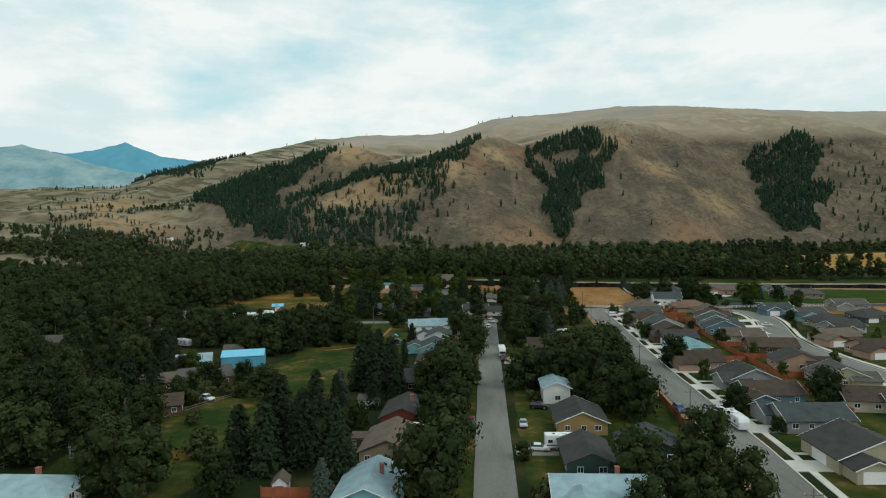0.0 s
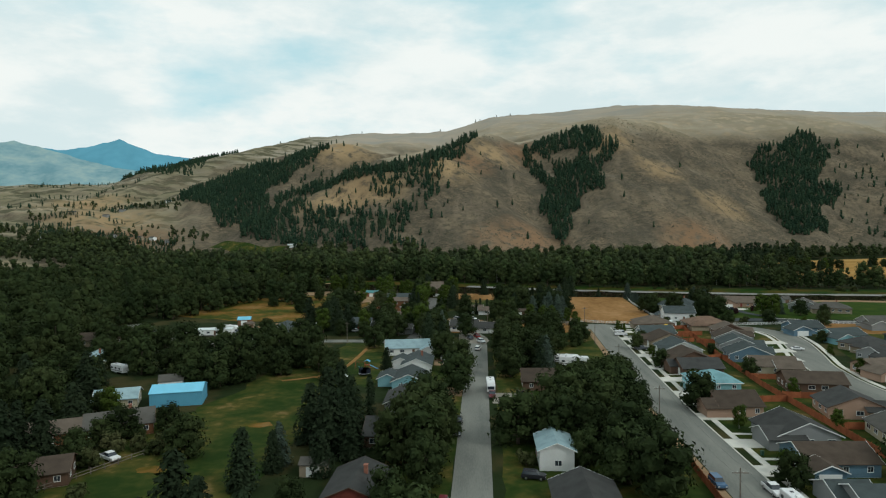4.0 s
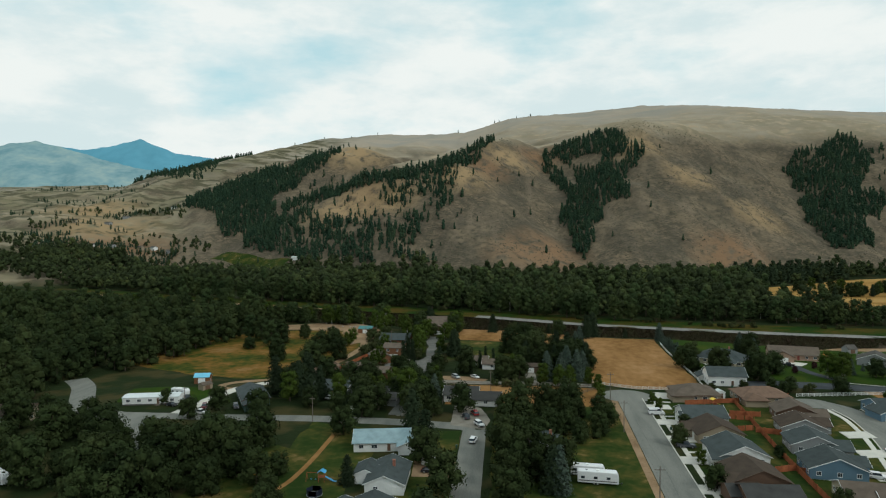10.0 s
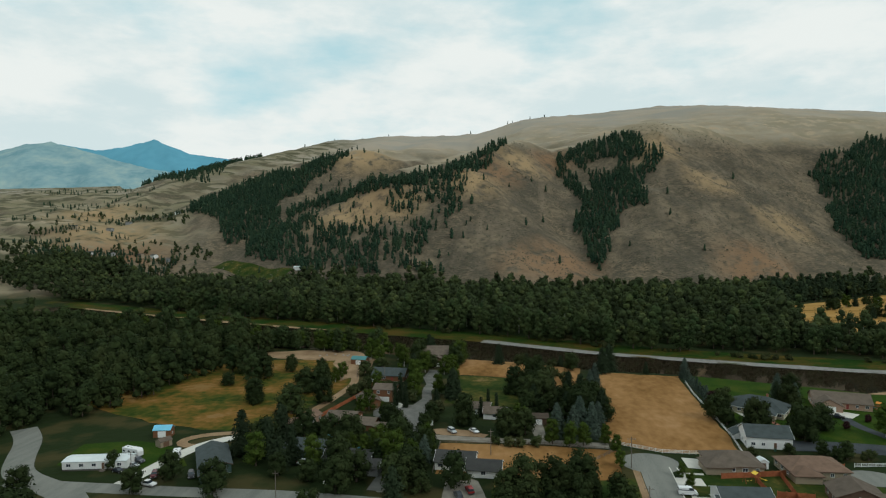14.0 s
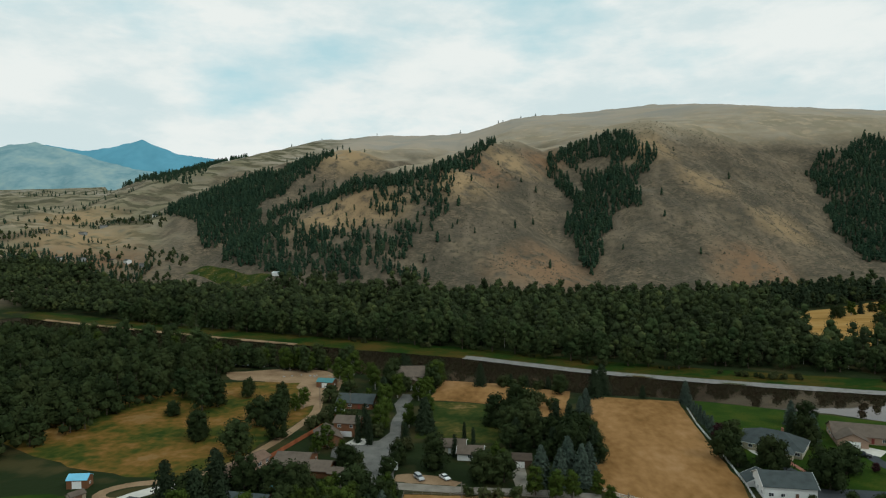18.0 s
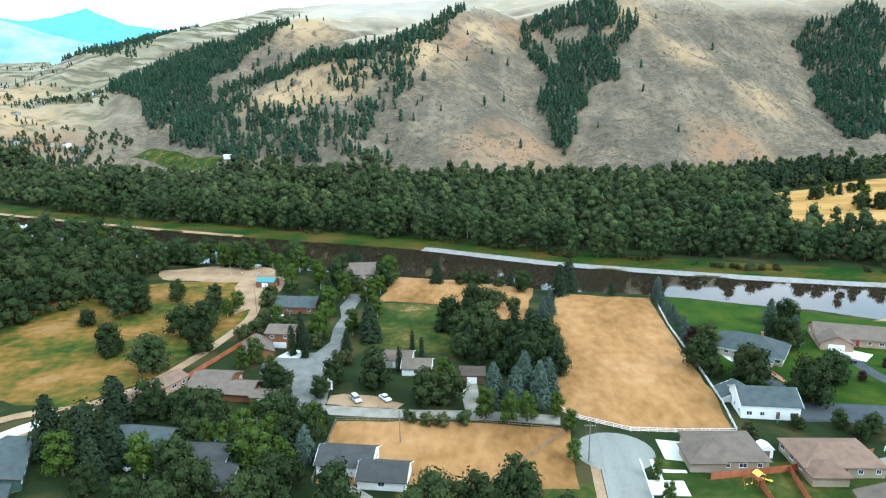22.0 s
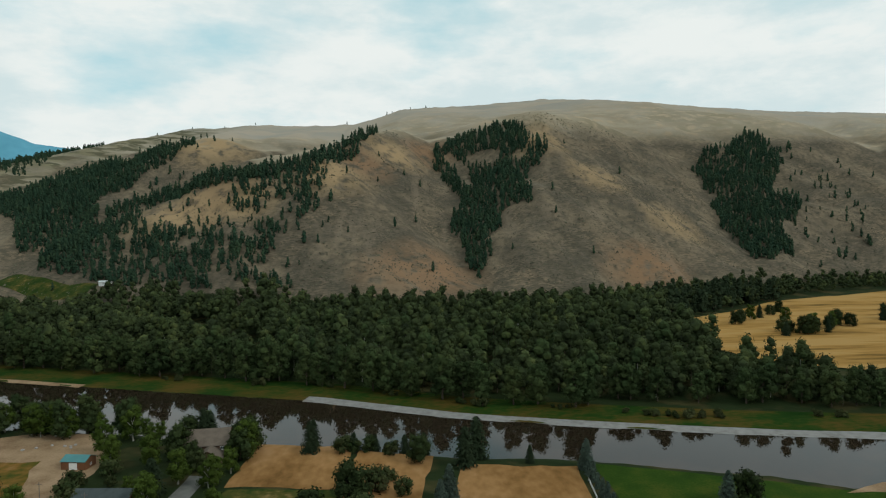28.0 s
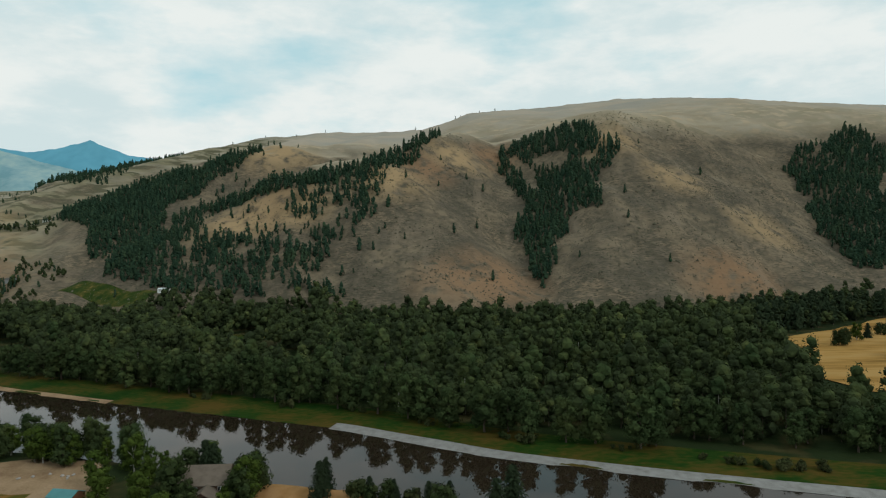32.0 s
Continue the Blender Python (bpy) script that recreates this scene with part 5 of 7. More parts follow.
def opening(root, side, along, z, w, h, face, kind="window", mat=None):
    """A window, door or garage door on a wall. side: s, n, e or w; face: how far that wall lies from the middle."""
    key = (kind, round(w, 2), round(h, 2), mat.name if mat else "")
    if key not in FRAMES:
        bm = bmesh.new()
        if kind == "window":
            t = 0.09
            xs, zs = (-w / 2, -w / 2 + t, -0.03, 0.03, w / 2 - t, w / 2), (-0.05, t, h - t, h)
            vs = [[bm.verts.new((a, 0, c)) for c in zs] for a in xs]
            for i in range(5):
                for j in range(3):
                    if not (j == 1 and i in (1, 3)):
                        bm.faces.new((vs[i][j], vs[i][j + 1], vs[i + 1][j + 1], vs[i + 1][j]))
            r = bmesh.ops.extrude_face_region(bm, geom=bm.faces[:])
            bmesh.ops.translate(bm, verts=[v for v in r["geom"] if isinstance(v, bmesh.types.BMVert)], vec=(0, -0.06, 0))
            bmesh.ops.recalc_face_normals(bm, faces=bm.faces[:])
            pane = box(-w / 2 + t, -0.02, t, w / 2 - t, -0.005, h - t)
        elif kind == "garage":
            n = 4
            edge = []
            for i in range(n):
                edge += [(-0.05, i * h / n + 0.015), (-0.05, (i + 1) * h / n - 0.015), (-0.02, (i + 1) * h / n - 0.015), (-0.02, (i + 1) * h / n + 0.015)]
            bm.free()
            bm = prism(edge[:-1] + [(0.0, h), (0.0, 0.015)], -w / 2, w / 2, "x")
            pane = None
        else:
            box(-w / 2, -0.05, 0, w / 2, 0, h, bm)
            for i in (0.15, 0.55):
                box(-w * 0.3, -0.07, h * i, w * 0.3, -0.051, h * (i + 0.3), bm)
            pane = None
        me = bpy.data.meshes.new("opening")
        bm.to_mesh(me)
        bm.free()
        me.materials.append(mat or WHITE)
        pm = None
        if pane:
            pm = bpy.data.meshes.new("pane")
            pane.to_mesh(pm)
            pane.free()
            pm.materials.append(GLASS)
        FRAMES[key] = (me, pm)
    me, pm = FRAMES[key]
    loc, rot = {"s": ((along, -face, z), 0), "n": ((along, face, z), 180), "e": ((face, along, z), 90), "w": ((-face, along, z), -90)}[side]
    ob = part({"window": "window", "garage": "garage_door", "door": "door"}[kind], me, None, root, "", loc, rot)
    if pm:
        part("pane", pm, None, ob)
    return ob


def vent_pipe(root, x, y, z, r=0.07, h=0.6):
    part("vent_pipe", rod(r, r, (x, y, z - 0.3), (x, y, z + h), 6), CHROME, root)


def chimney(root, x, y, z, h=1.3):
    bm = box(x - 0.35, y - 0.35, z - 1.6, x + 0.35, y + 0.35, z + h)
    box(x - 0.42, y - 0.42, z + h, x + 0.42, y + 0.42, z + h + 0.12, bm)
    part("chimney", bm, BRICK, root)


def house(x, y, rot, w, d, wall="white", roof="grey", kind="gable", axis="x", storeys=1, wing=None, garage="", front="s", label="", rise=0.42, stack=False, category="house", windows=True):
    """A dwelling. wing: (x, y, w, d, axis) of a second block; garage: the side with the garage door; front: the side with the door."""
    h = 2.7 * storeys + 0.3
    HOMES.append((x, y, rot, w, d))
    if wing:
        c, t = math.cos(math.radians(rot)), math.sin(math.radians(rot))
        HOMES.append((x + wing[0] * c - wing[1] * t, y + wing[0] * t + wing[1] * c, rot, wing[2], wing[3]))
    root = thing("house", (x, y, 0), rot, label, category)
    part("foundation", box(-w / 2 + 0.06, -d / 2 + 0.06, -0.3, w / 2 - 0.06, d / 2 - 0.06, 0.25), CONCRETE, root)
    top = volume(root, 0, 0, w, d, h, WALLS[wall], ROOFS[roof], kind, axis, rise, base=0.1)
    rng = random.Random(int(x * 7 + y * 3))
    sides = {"s": (w, d / 2), "n": (w, d / 2), "e": (d, w / 2), "w": (d, w / 2)}
    if windows:
        for s, (length, face) in sides.items():
            n = max(1, int(length / 3.6))
            for level in range(int(storeys)):
                for i in range(n):
                    a = (i + 0.5) / n * length - length / 2
                    if level == 0 and s == garage and abs(a) < length * 0.34:
                        continue
                    if level == 0 and s == front and i == n // 2:
                        opening(root, s, a, 0.28, 0.95, 2.05, face, "door", rng.choice([DOOR_RED, DOOR_BROWN, WHITE]))
                        continue
                    opening(root, s, a + rng.uniform(-0.3, 0.3), 1.1 + 2.7 * level, rng.choice([1.2, 1.5, 1.8]), 1.2, face)
    if garage:
        length, face = sides[garage]
        opening(root, garage, 0, 0.12, min(4.9, length * 0.62), 2.2, face, "garage")
    if wing:
        wx, wy, ww, wd, wax = wing[:5]
        volume(root, wx, wy, ww, wd, h - (0.25 if storeys == 1 else 2.7), WALLS[wing[5] if len(wing) > 5 else wall], ROOFS[roof], kind, wax, rise * 1.02, base=0.1)
        if wy < -d / 2:
            bm_face = -(wy - wd / 2)
            if wax == "y" and ww > 4.6:
                o = opening(root, "s", wx, 0.12, min(4.9, ww * 0.72), 2.2, bm_face, "garage")
            else:
                opening(root, "s", wx, 1.1, 1.5, 1.2, bm_face)
        elif wx > w / 2:
            opening(root, "e", wy, 1.1 if wd < 5 else 0.12, 1.5 if wd < 5 else min(4.9, wd * 0.7), 1.2 if wd < 5 else 2.2, wx + ww / 2, "window" if wd < 5 else "garage")
    if stack:
        chimney(root, w * 0.15, 0.6, top - 0.3)
    for k in range(2):
        vent_pipe(root, rng.uniform(-0.3, 0.3) * w, rng.uniform(0.1, 0.22) * d, h + 0.5)
    return root


def shed(x, y, rot, w, d, h, wall, roof, label, axis="x", rise=0.5, category="shed", name="shed", doors=True):
    HOMES.append((x, y, rot, w, d))
    root = thing(name, (x, y, 0), rot, label, category)
    volume(root, 0, 0, w, d, h, WALLS[wall], ROOFS[roof], "gable", axis, rise, 0.25, False)
    if doors:
        opening(root, "s", 0, 0.08, min(w * 0.5, 3.0), min(h * 0.8, 2.4), d / 2, "garage" if w > 5 else "door", WHITE if w > 5 else DOOR_BROWN)
        if w > 3:
            opening(root, "e", 0, 1.0, 0.9, 0.8, w / 2)
    return root


# new houses east of the second street
HB = "new single-storey house with %s siding, %s shingle roof and white trim"
for x, y, w, d, wall, roof, kind, wing, st in (
    (68, 83, 16, 13, "cream", "dark", "gable", (-4, -8, 7, 6, "y"), 1), (69, 105, 15, 11, "grey", "slate", "gable", (-6, 4, 7, 8, "x"), 1),
    (69, 126, 14, 11, "blue", "brown", "gable", (-5, -7, 6, 5, "y"), 1), (70, 142, 14, 12, "grey", "dark", "gable", (-5, -3, 8, 8, "x"), 1),
    (65, 165, 11, 12, "peach", "brown", "gable", (-5, -3, 8, 7, "x"), 1), (68, 189, 13, 12, "aqua", "aqua", "hip", (-5, -4, 7, 7, "x"), 1),
    (70, 207, 13, 11, "brown", "dark", "gable", (-5, 3, 8, 7, "x"), 1), (71, 220, 14, 12, "brown", "brown", "gable", (-5, -3, 7, 7, "x"), 1),
    (73, 238, 14, 13, "white", "slate", "gable", (-5, -4, 8, 7, "x"), 1), (73, 256, 14, 12, "tan", "brown", "gable", (-5, 3, 8, 7, "x"), 1),
    (74, 273, 14, 12, "white", "slate", "gable", (-5, -3, 7, 7, "x"), 1), (80, 302, 16, 13, "tan", "tan", "hip", (-6, -3, 8, 8, "x"), 1),
):
    house(x, y, 2, w, d, wall, roof, kind, "y" if kind == "gable" and int(y) % 3 else "x", st, wing, "w", "w", HB % (wall, roof))
for x, y, w, d, wall, roof, kind, wing, st in (
    (91, 120, 14, 11, "cream", "brown", "gable", (5, -4, 7, 8, "x"), 1), (96, 143, 14, 11, "cream", "grey", "gable", (5, -3, 7, 8, "x"), 1),
    (94, 163, 14, 11, "peach", "dark", "gable", (5, -3, 7, 8, "x"), 1), (97, 188, 16, 11, "brown", "brown", "gable", (5, 3, 8, 7, "x"), 1),
    (95, 210, 14, 11, "cream", "tan", "gable", (4, -3, 8, 8, "x"), 1), (95, 229, 14, 11, "blue", "slate", "gable", (5, 3, 8, 7, "x"), 1),
    (98, 247, 13, 10, "grey", "slate", "gable", (5, -3, 8, 8, "x"), 1), (102, 263, 13, 10, "grey", "brown", "gable", (5, 3, 8, 7, "x"), 1),
    (107, 279, 13, 10, "brown", "tan", "gable", (5, -3, 8, 7, "x"), 1),
):
    house(x, y, -8, w, d, wall, roof, kind, "y" if int(y) % 2 else "x", st, wing, "e", "e", HB % (wall, roof))
for x, y, r, w, d, wall, roof, kind in (
    (131, 185, 10, 14, 11, "peach", "brown", "gable"), (129, 207, 12, 14, 11, "peach", "tan", "gable"), (143, 228, 20, 15, 11, "grey", "dark", "gable"), (147, 247, 20, 15, 11, "tan", "dark", "hip"),
    (149, 267, 12, 14, 11, "aqua", "slate", "gable"), (143, 287, 6, 13, 11, "blue", "slate", "gable"), (133, 150, 6, 15, 12, "tan", "grey", "gable"), (133, 128, 6, 14, 12, "grey", "dark", "hip"), (185, 300, 0, 16, 12, "grey", "grey", "gable"), (205, 275, 0, 16, 12, "tan", "slate", "hip"), (190, 240, 10, 16, 12, "brown", "brown", "gable"), (174, 262, 10, 15, 11, "green", "dark", "hip"), (190, 352, -20, 18, 12, "tan", "grey", "hip"),
):
    house(x, y, r, w, d, wall, roof, kind, "x", 1, (-6, -6, 8, 8, "y"), "", "w", HB % (wall, roof), stack=(int(x) % 2 == 0))
house(104, 300, 2, 18, 12, "tan", "rust", "hip", "x", 1, (-5, -6, 8, 7, "y"), "", "s", "tan single-storey house with a brown hipped roof")

# houses by the river
house(99.5, 326, -4, 15, 11, "white", "slate", "gable", "x", 1.5, (-5, 7, 9, 7, "y"), "", "s", "white house with a blue-grey shingle roof and dormer wing", 0.5)
house(112, 367, -32, 22, 15, "cream", "slate", "hip", "x", 1, (4, -8, 9, 7, "y"), "", "s", "large stone-fronted house with a blue-grey hipped roof", 0.5, True)
house(150, 379, -14, 22, 12, "peach", "tan", "gable", "x", 1, (-6, -8, 10, 8, "y"), "", "s", "large tan house with broad gabled garage wing", 0.5)
house(182, 366, -30, 14, 11, "grey", "grey", "gable", "y", 1, None, "s", "w", "grey house with a wide plain grey roof")
house(-38, 449, 6, 15, 13, "brown", "tan", "gable", "x", 2, (2, -9, 9, 8, "y"), "", "s", "large brown two-storey house with stone-tan gabled roofs", 0.6)
house(-56, 408, -4, 17, 11, "log", "slate", "gable", "x", 1, None, "", "s", "log house with a dark grey roof and porch", 0.5)
house(-50, 370, -4, 10, 9, "log", "tan", "gable", "x", 2, None, "s", "e", "reddish wooden two-storey house with a garage door", 0.36)
house(-56, 360, 25, 9, 13, "log", "tan", "gable", "y", 1, None, "", "s", "small wooden house with a grey-tan gabled roof", 0.5)
house(-60, 334, -4, 12, 12, "log", "tan", "gable", "x", 1, (9.5, -4, 11, 9, "x"), "", "s", "wooden split-level house with grey-tan roofs", 0.36)
house(-7, 354, -2, 11, 8, "cream", "tan", "gable", "x", 1, (8, -5.5, 9, 8, "x", "white"), "", "s", "white and tan cottage with a two-part roof", 0.4)
house(-77, 327, 70, 22, 7, "peach", "rust", "gable", "x", 1, None, "", "s", "long low building with a rust-brown roof", 0.4, category="outbuilding")
house(-63, 300, -6, 15, 10, "green", "slate", "gable", "x", 1, None, "", "s", "dark green house with a grey gabled roof", 0.5)
house(-46, 293, -4, 16, 10, "grey", "dark", "gable", "x", 1, (8, -6, 9, 8, "x"), "", "s", "grey house with dark low roofs", 0.4)
house(-10, 294, -3, 13, 9, "white", "dark", "gable", "x", 1, (10, -5, 11, 8, "x", "white"), "", "s", "white house with two black roofs", 0.5)
house(-92, 287, 30, 10, 20, "green", "slate", "gable", "y", 1, (-1, -13, 8, 6, "y"), "", "s", "long green house with a grey-green roof", 0.35)

# houses of the older streets
OLD = "older %s house with a %s roof among trees"
for x, y, r, w, d, wall, roof, kind, axis, st, wing in (
    (-31, 241, 8, 17, 11, "white", "pale", "gable", "x", 1, (8, -5, 6, 8, "y")), (-24, 213, 2, 10, 15, "white", "slate", "gable", "y", 1, (-6, 3, 6, 8, "y")), (-24, 190, 2, 10, 14, "aqua", "slate", "gable", "y", 1, (-7, 2, 6, 8, "y")),
    (-23, 166, 2, 9, 13, "grey", "dark", "gable", "y", 1, None), (-24, 108, 0, 10, 14, "red", "dark", "gable", "y", 1, None), (-24, 86, 0, 11, 15, "tan", "tan", "gable", "y", 1, None), (-24, 63, 0, 11, 14, "aqua", "pale", "gable", "y", 1, None), (-23, 140, 0, 10, 12, "brown", "dark", "gable", "x", 1, None),
    (15, 63, 0, 17, 10, "white", "pale", "gable", "x", 1, (-4, -6, 8, 6, "y")), (28, 85, -8, 12, 9, "green", "slate", "gable", "y", 1, None), (15, 80, 0, 9, 13, "green", "dark", "gable", "y", 1, None), (17, 104, 0, 11, 13, "yellow", "dark", "gable", "y", 1, None), (14, 127, 0, 7, 10, "white", "pale", "gable", "y", 1.5, None), (19, 240, 4, 10, 9, "grey", "slate", "gable", "y", 1, None), (16, 190, 0, 10, 12, "brown", "brown", "gable", "x", 1, None),
    (-85, 60, 0, 18, 11, "white", "pale", "hip", "x", 1, None), (-90, 113, 25, 13, 9, "brown", "brown", "gable", "x", 1, None), (-103, 137, 25, 12, 9, "log", "tan", "gable", "x", 1, None), (-91, 144, 28, 15, 11, "log", "grey", "gable", "x", 1, None), (-105, 166, 22, 11, 9, "cream", "pale", "gable", "x", 1, None), (-144, 216, 20, 10, 14, "cream", "pale", "gable", "y", 1, None), (-170, 258, 10, 18, 11, "tan", "brown", "gable", "x", 1, None), (-112, 118, 20, 14, 9, "brown", "brown", "gable", "x", 1, None), (-150, 150, 15, 15, 10, "white", "white", "gable", "x", 1, None), (-182, 205, 10, 15, 10, "grey", "grey", "gable", "x", 1, None),
):
    house(x, y, r, w, d, wall, roof, kind, axis, st, wing, "", "s" if x < 0 else "w", OLD % (wall, roof), stack=(int(y) % 3 == 0))
shed(-89, 170, 16, 14, 9.5, 4.0, "metal_blue", "metal_blue", "large bright blue metal barn", "x", 0.3, "barn", "barn", False)
SOLAR = plain("solar_glass", (0.012, 0.014, 0.025), 0.12)
for x, y in ((-20.6, 214.5), (-20.6, 211.5)):
    root = thing("solar_panel", (x, y, 3.62), 2, "black glass solar panel on a house roof", "solar panel", "solar panels")
    part("pane", prism([(-1.9, 0.75), (1.9, -0.85), (1.9, -0.8), (-1.9, 0.8)], -1.4, 1.4), SOLAR, root)


# ---- trees and shrubs of the valley: kind, x, y, height ----
PLANTS = []
PLANTS += [("pine", *p) for p in [(60, 440, 14), (-1, 456, 8), (15, 449, 6), (23, 448, 6), (34, 447, 6), (41, 442, 7), (-19, 373, 12), (-11, 337, 13), (-26, 364, 6), (-78, 312, 12), (-76, 309, 13), (-66, 291, 12), (-68, 285, 11), (-24, 257, 12), (-17, 236, 13), (-76, 295, 13), (19, 211, 11), (-41, 169, 12), (-41, 154, 12), (-33, 144, 13), (-99, 140, 12), (-34, 135, 12), (-29, 127, 11), (-44, 120, 7), (-48, 87, 14), (-41, 80, 14), (-47, 75, 13), (-35, 81, 13), (-41, 138, 13), (-35, 130, 13)]]
PLANTS += [("pine", *p) for p in [(-31, 70, 12), (-47, 111, 11), (-53, 77, 11)]]
PLANTS += [("birch", *p) for p in [(-23, 444, 10), (-46, 443, 10), (-61, 454, 8), (-39, 398, 9), (-36, 377, 10), (-32, 379, 8), (-46, 344, 5), (-57, 348, 6), (150, 332, 9), (-73, 466, 10), (-45, 468, 10), (-28, 422, 8), (-21, 399, 7), (-36, 312, 7), (-31, 298, 8), (-21, 307, 6), (-39, 302, 8), (-31, 288, 8), (-24, 288, 8)]]
PLANTS += [("spruce", *p) for p in [(48, 404, 9), (45, 397, 7), (130, 394, 8), (130, 375, 8), (169, 352, 3), (-22, 295, 6), (-44, 124, 7), (-25, 62, 6)]]
PLANTS += [("maple", *p) for p in [(95, 357, 6), (93, 347, 5), (136, 394, 8), (104, 350, 8), (115, 333, 10), (126, 343, 7), (22, 365, 12), (15, 359, 7), (38, 367, 9), (43, 372, 8), (36, 347, 10), (45, 348, 8), (6, 328, 7), (-26, 329, 5), (-42, 334, 6), (-63, 385, 5), (-86, 384, 8), (-91, 381, 7), (-97, 419, 6), (-55, 317, 6), (-31, 312, 7), (-22, 311, 5), (-59, 313, 7), (23, 388, 8), (17, 381, 8), (-48, 309, 6), (-66, 315, 5), (-33, 317, 6), (-79, 298, 10), (-87, 349, 5)]]
PLANTS += [("maple", *p) for p in [(-110, 361, 6), (117, 311, 4), (-107, 357, 6), (-134, 386, 5), (-139, 413, 12), (-133, 420, 12), (-87, 387, 9), (-24, 279, 8), (-9, 277, 8), (-100, 274, 7), (-81, 266, 8), (-44, 269, 8), (-40, 278, 8), (-38, 293, 7), (-23, 305, 7), (12, 273, 9), (21, 274, 9), (30, 279, 9), (-51, 194, 5), (-55, 216, 5), (-141, 260, 6), (-124, 280, 5), (-106, 263, 6), (-26, 272, 8), (-16, 226, 9), (-46, 250, 7), (-70, 315, 9), (-163, 263, 6), (63, 214, 5), (60, 248, 5)]]
PLANTS += [("maple", *p) for p in [(-87, 213, 6), (-66, 127, 7), (-123, 178, 9), (-163, 218, 11), (-21, 132, 5), (-16, 135, 10), (-13, 123, 10), (-11, 140, 9), (25, 156, 12), (18, 148, 12), (28, 144, 12), (22, 134, 12), (15, 135, 11), (30, 127, 10), (32, 125, 8), (9, 142, 8), (55, 168, 7), (38, 137, 5), (-9, 181, 9), (-9, 208, 9), (-51, 198, 6), (-13, 72, 11), (-14, 60, 10), (-12, 86, 10), (-20, 126, 9), (-15, 154, 9), (7, 138, 9), (20, 125, 6), (27, 116, 11), (31, 110, 11)]]
PLANTS += [("maple", *p) for p in [(26, 146, 12), (22, 166, 11), (34, 175, 11), (19, 66, 8), (39, 83, 8), (37, 61, 8), (57.5, 116, 5), (83, 118, 7), (21, 221, 8), (-97, 78, 10), (-97, 95, 9), (-73, 65, 9), (-66, 65, 9), (-153, 152, 11), (-119, 154, 10), (-135, 143, 11), (-52, 64, 6), (-79, 78, 8), (32, 70, 7)]]
PLANTS += [("shrub", *p) for p in [(25, 412, 5), (16, 413, 4), (34, 409, 4), (29, 419, 4), (-38, 333, 4), (-32, 352, 4), (-52, 381, 4), (-72, 414, 4), (-66, 432, 4), (2, 316, 3), (7, 314, 3), (11, 314, 3), (17, 315, 3), (90, 311, 3), (-64, 407, 4), (-73, 423, 4), (-64, 378, 4), (-67, 374, 4), (-34, 363, 4), (-16, 362, 3), (97, 339, 2), (103, 383, 2), (-27, 340, 3), (-138, 391, 3), (104, 316, 3), (-75, 135, 3), (-76, 142, 3), (-74, 129, 3), (5, 62, 3), (13, 125, 3)]]
PLANTS += [("shrub", *p) for p in [(3, 83, 3), (-76, 105, 3), (-79, 131, 3)]]
PLANTS += [("lime", *p) for p in [(13, 329, 8), (10, 339, 7), (23, 318, 8), (29, 316, 7), (34, 317, 7), (42, 320, 6), (45, 312, 5), (44, 298, 5), (57, 292, 4), (61, 219, 4), (55, 284, 4), (35, 162, 5)]]
PLANTS += [("plum", *p) for p in [(95, 373, 5), (137, 346, 3), (150, 356, 3)]]
PLANTS += [("poplar", *p) for p in [(-39, 358, 9), (-44, 360, 8), (-3, 366, 6), (-5, 348, 6), (-31, 159, 8)]]
PLANTS += [("cottonwood", *p) for p in [(-111, 481, 12), (-99, 490, 13), (-133, 494, 13), (-147, 486, 14), (-150, 472, 14), (-133, 477, 10)]]
PLANTS += [("willow", *p) for p in [(-84, 215, 13), (-79, 226, 13), (-68, 216, 13), (-91, 200, 13), (-105, 210, 12), (-80, 193, 13), (-92, 187, 11), (-58, 208, 9), (-119, 203, 10), (-163, 252, 10), (-139, 239, 10), (-104, 214, 9), (-103, 234, 8), (-68, 237, 9), (-102, 200, 12), (-84, 186, 12), (-124, 109, 12), (-192, 189, 13), (-217, 252, 13), (-181, 232, 13), (-135, 233, 12), (-117, 232, 12)]]
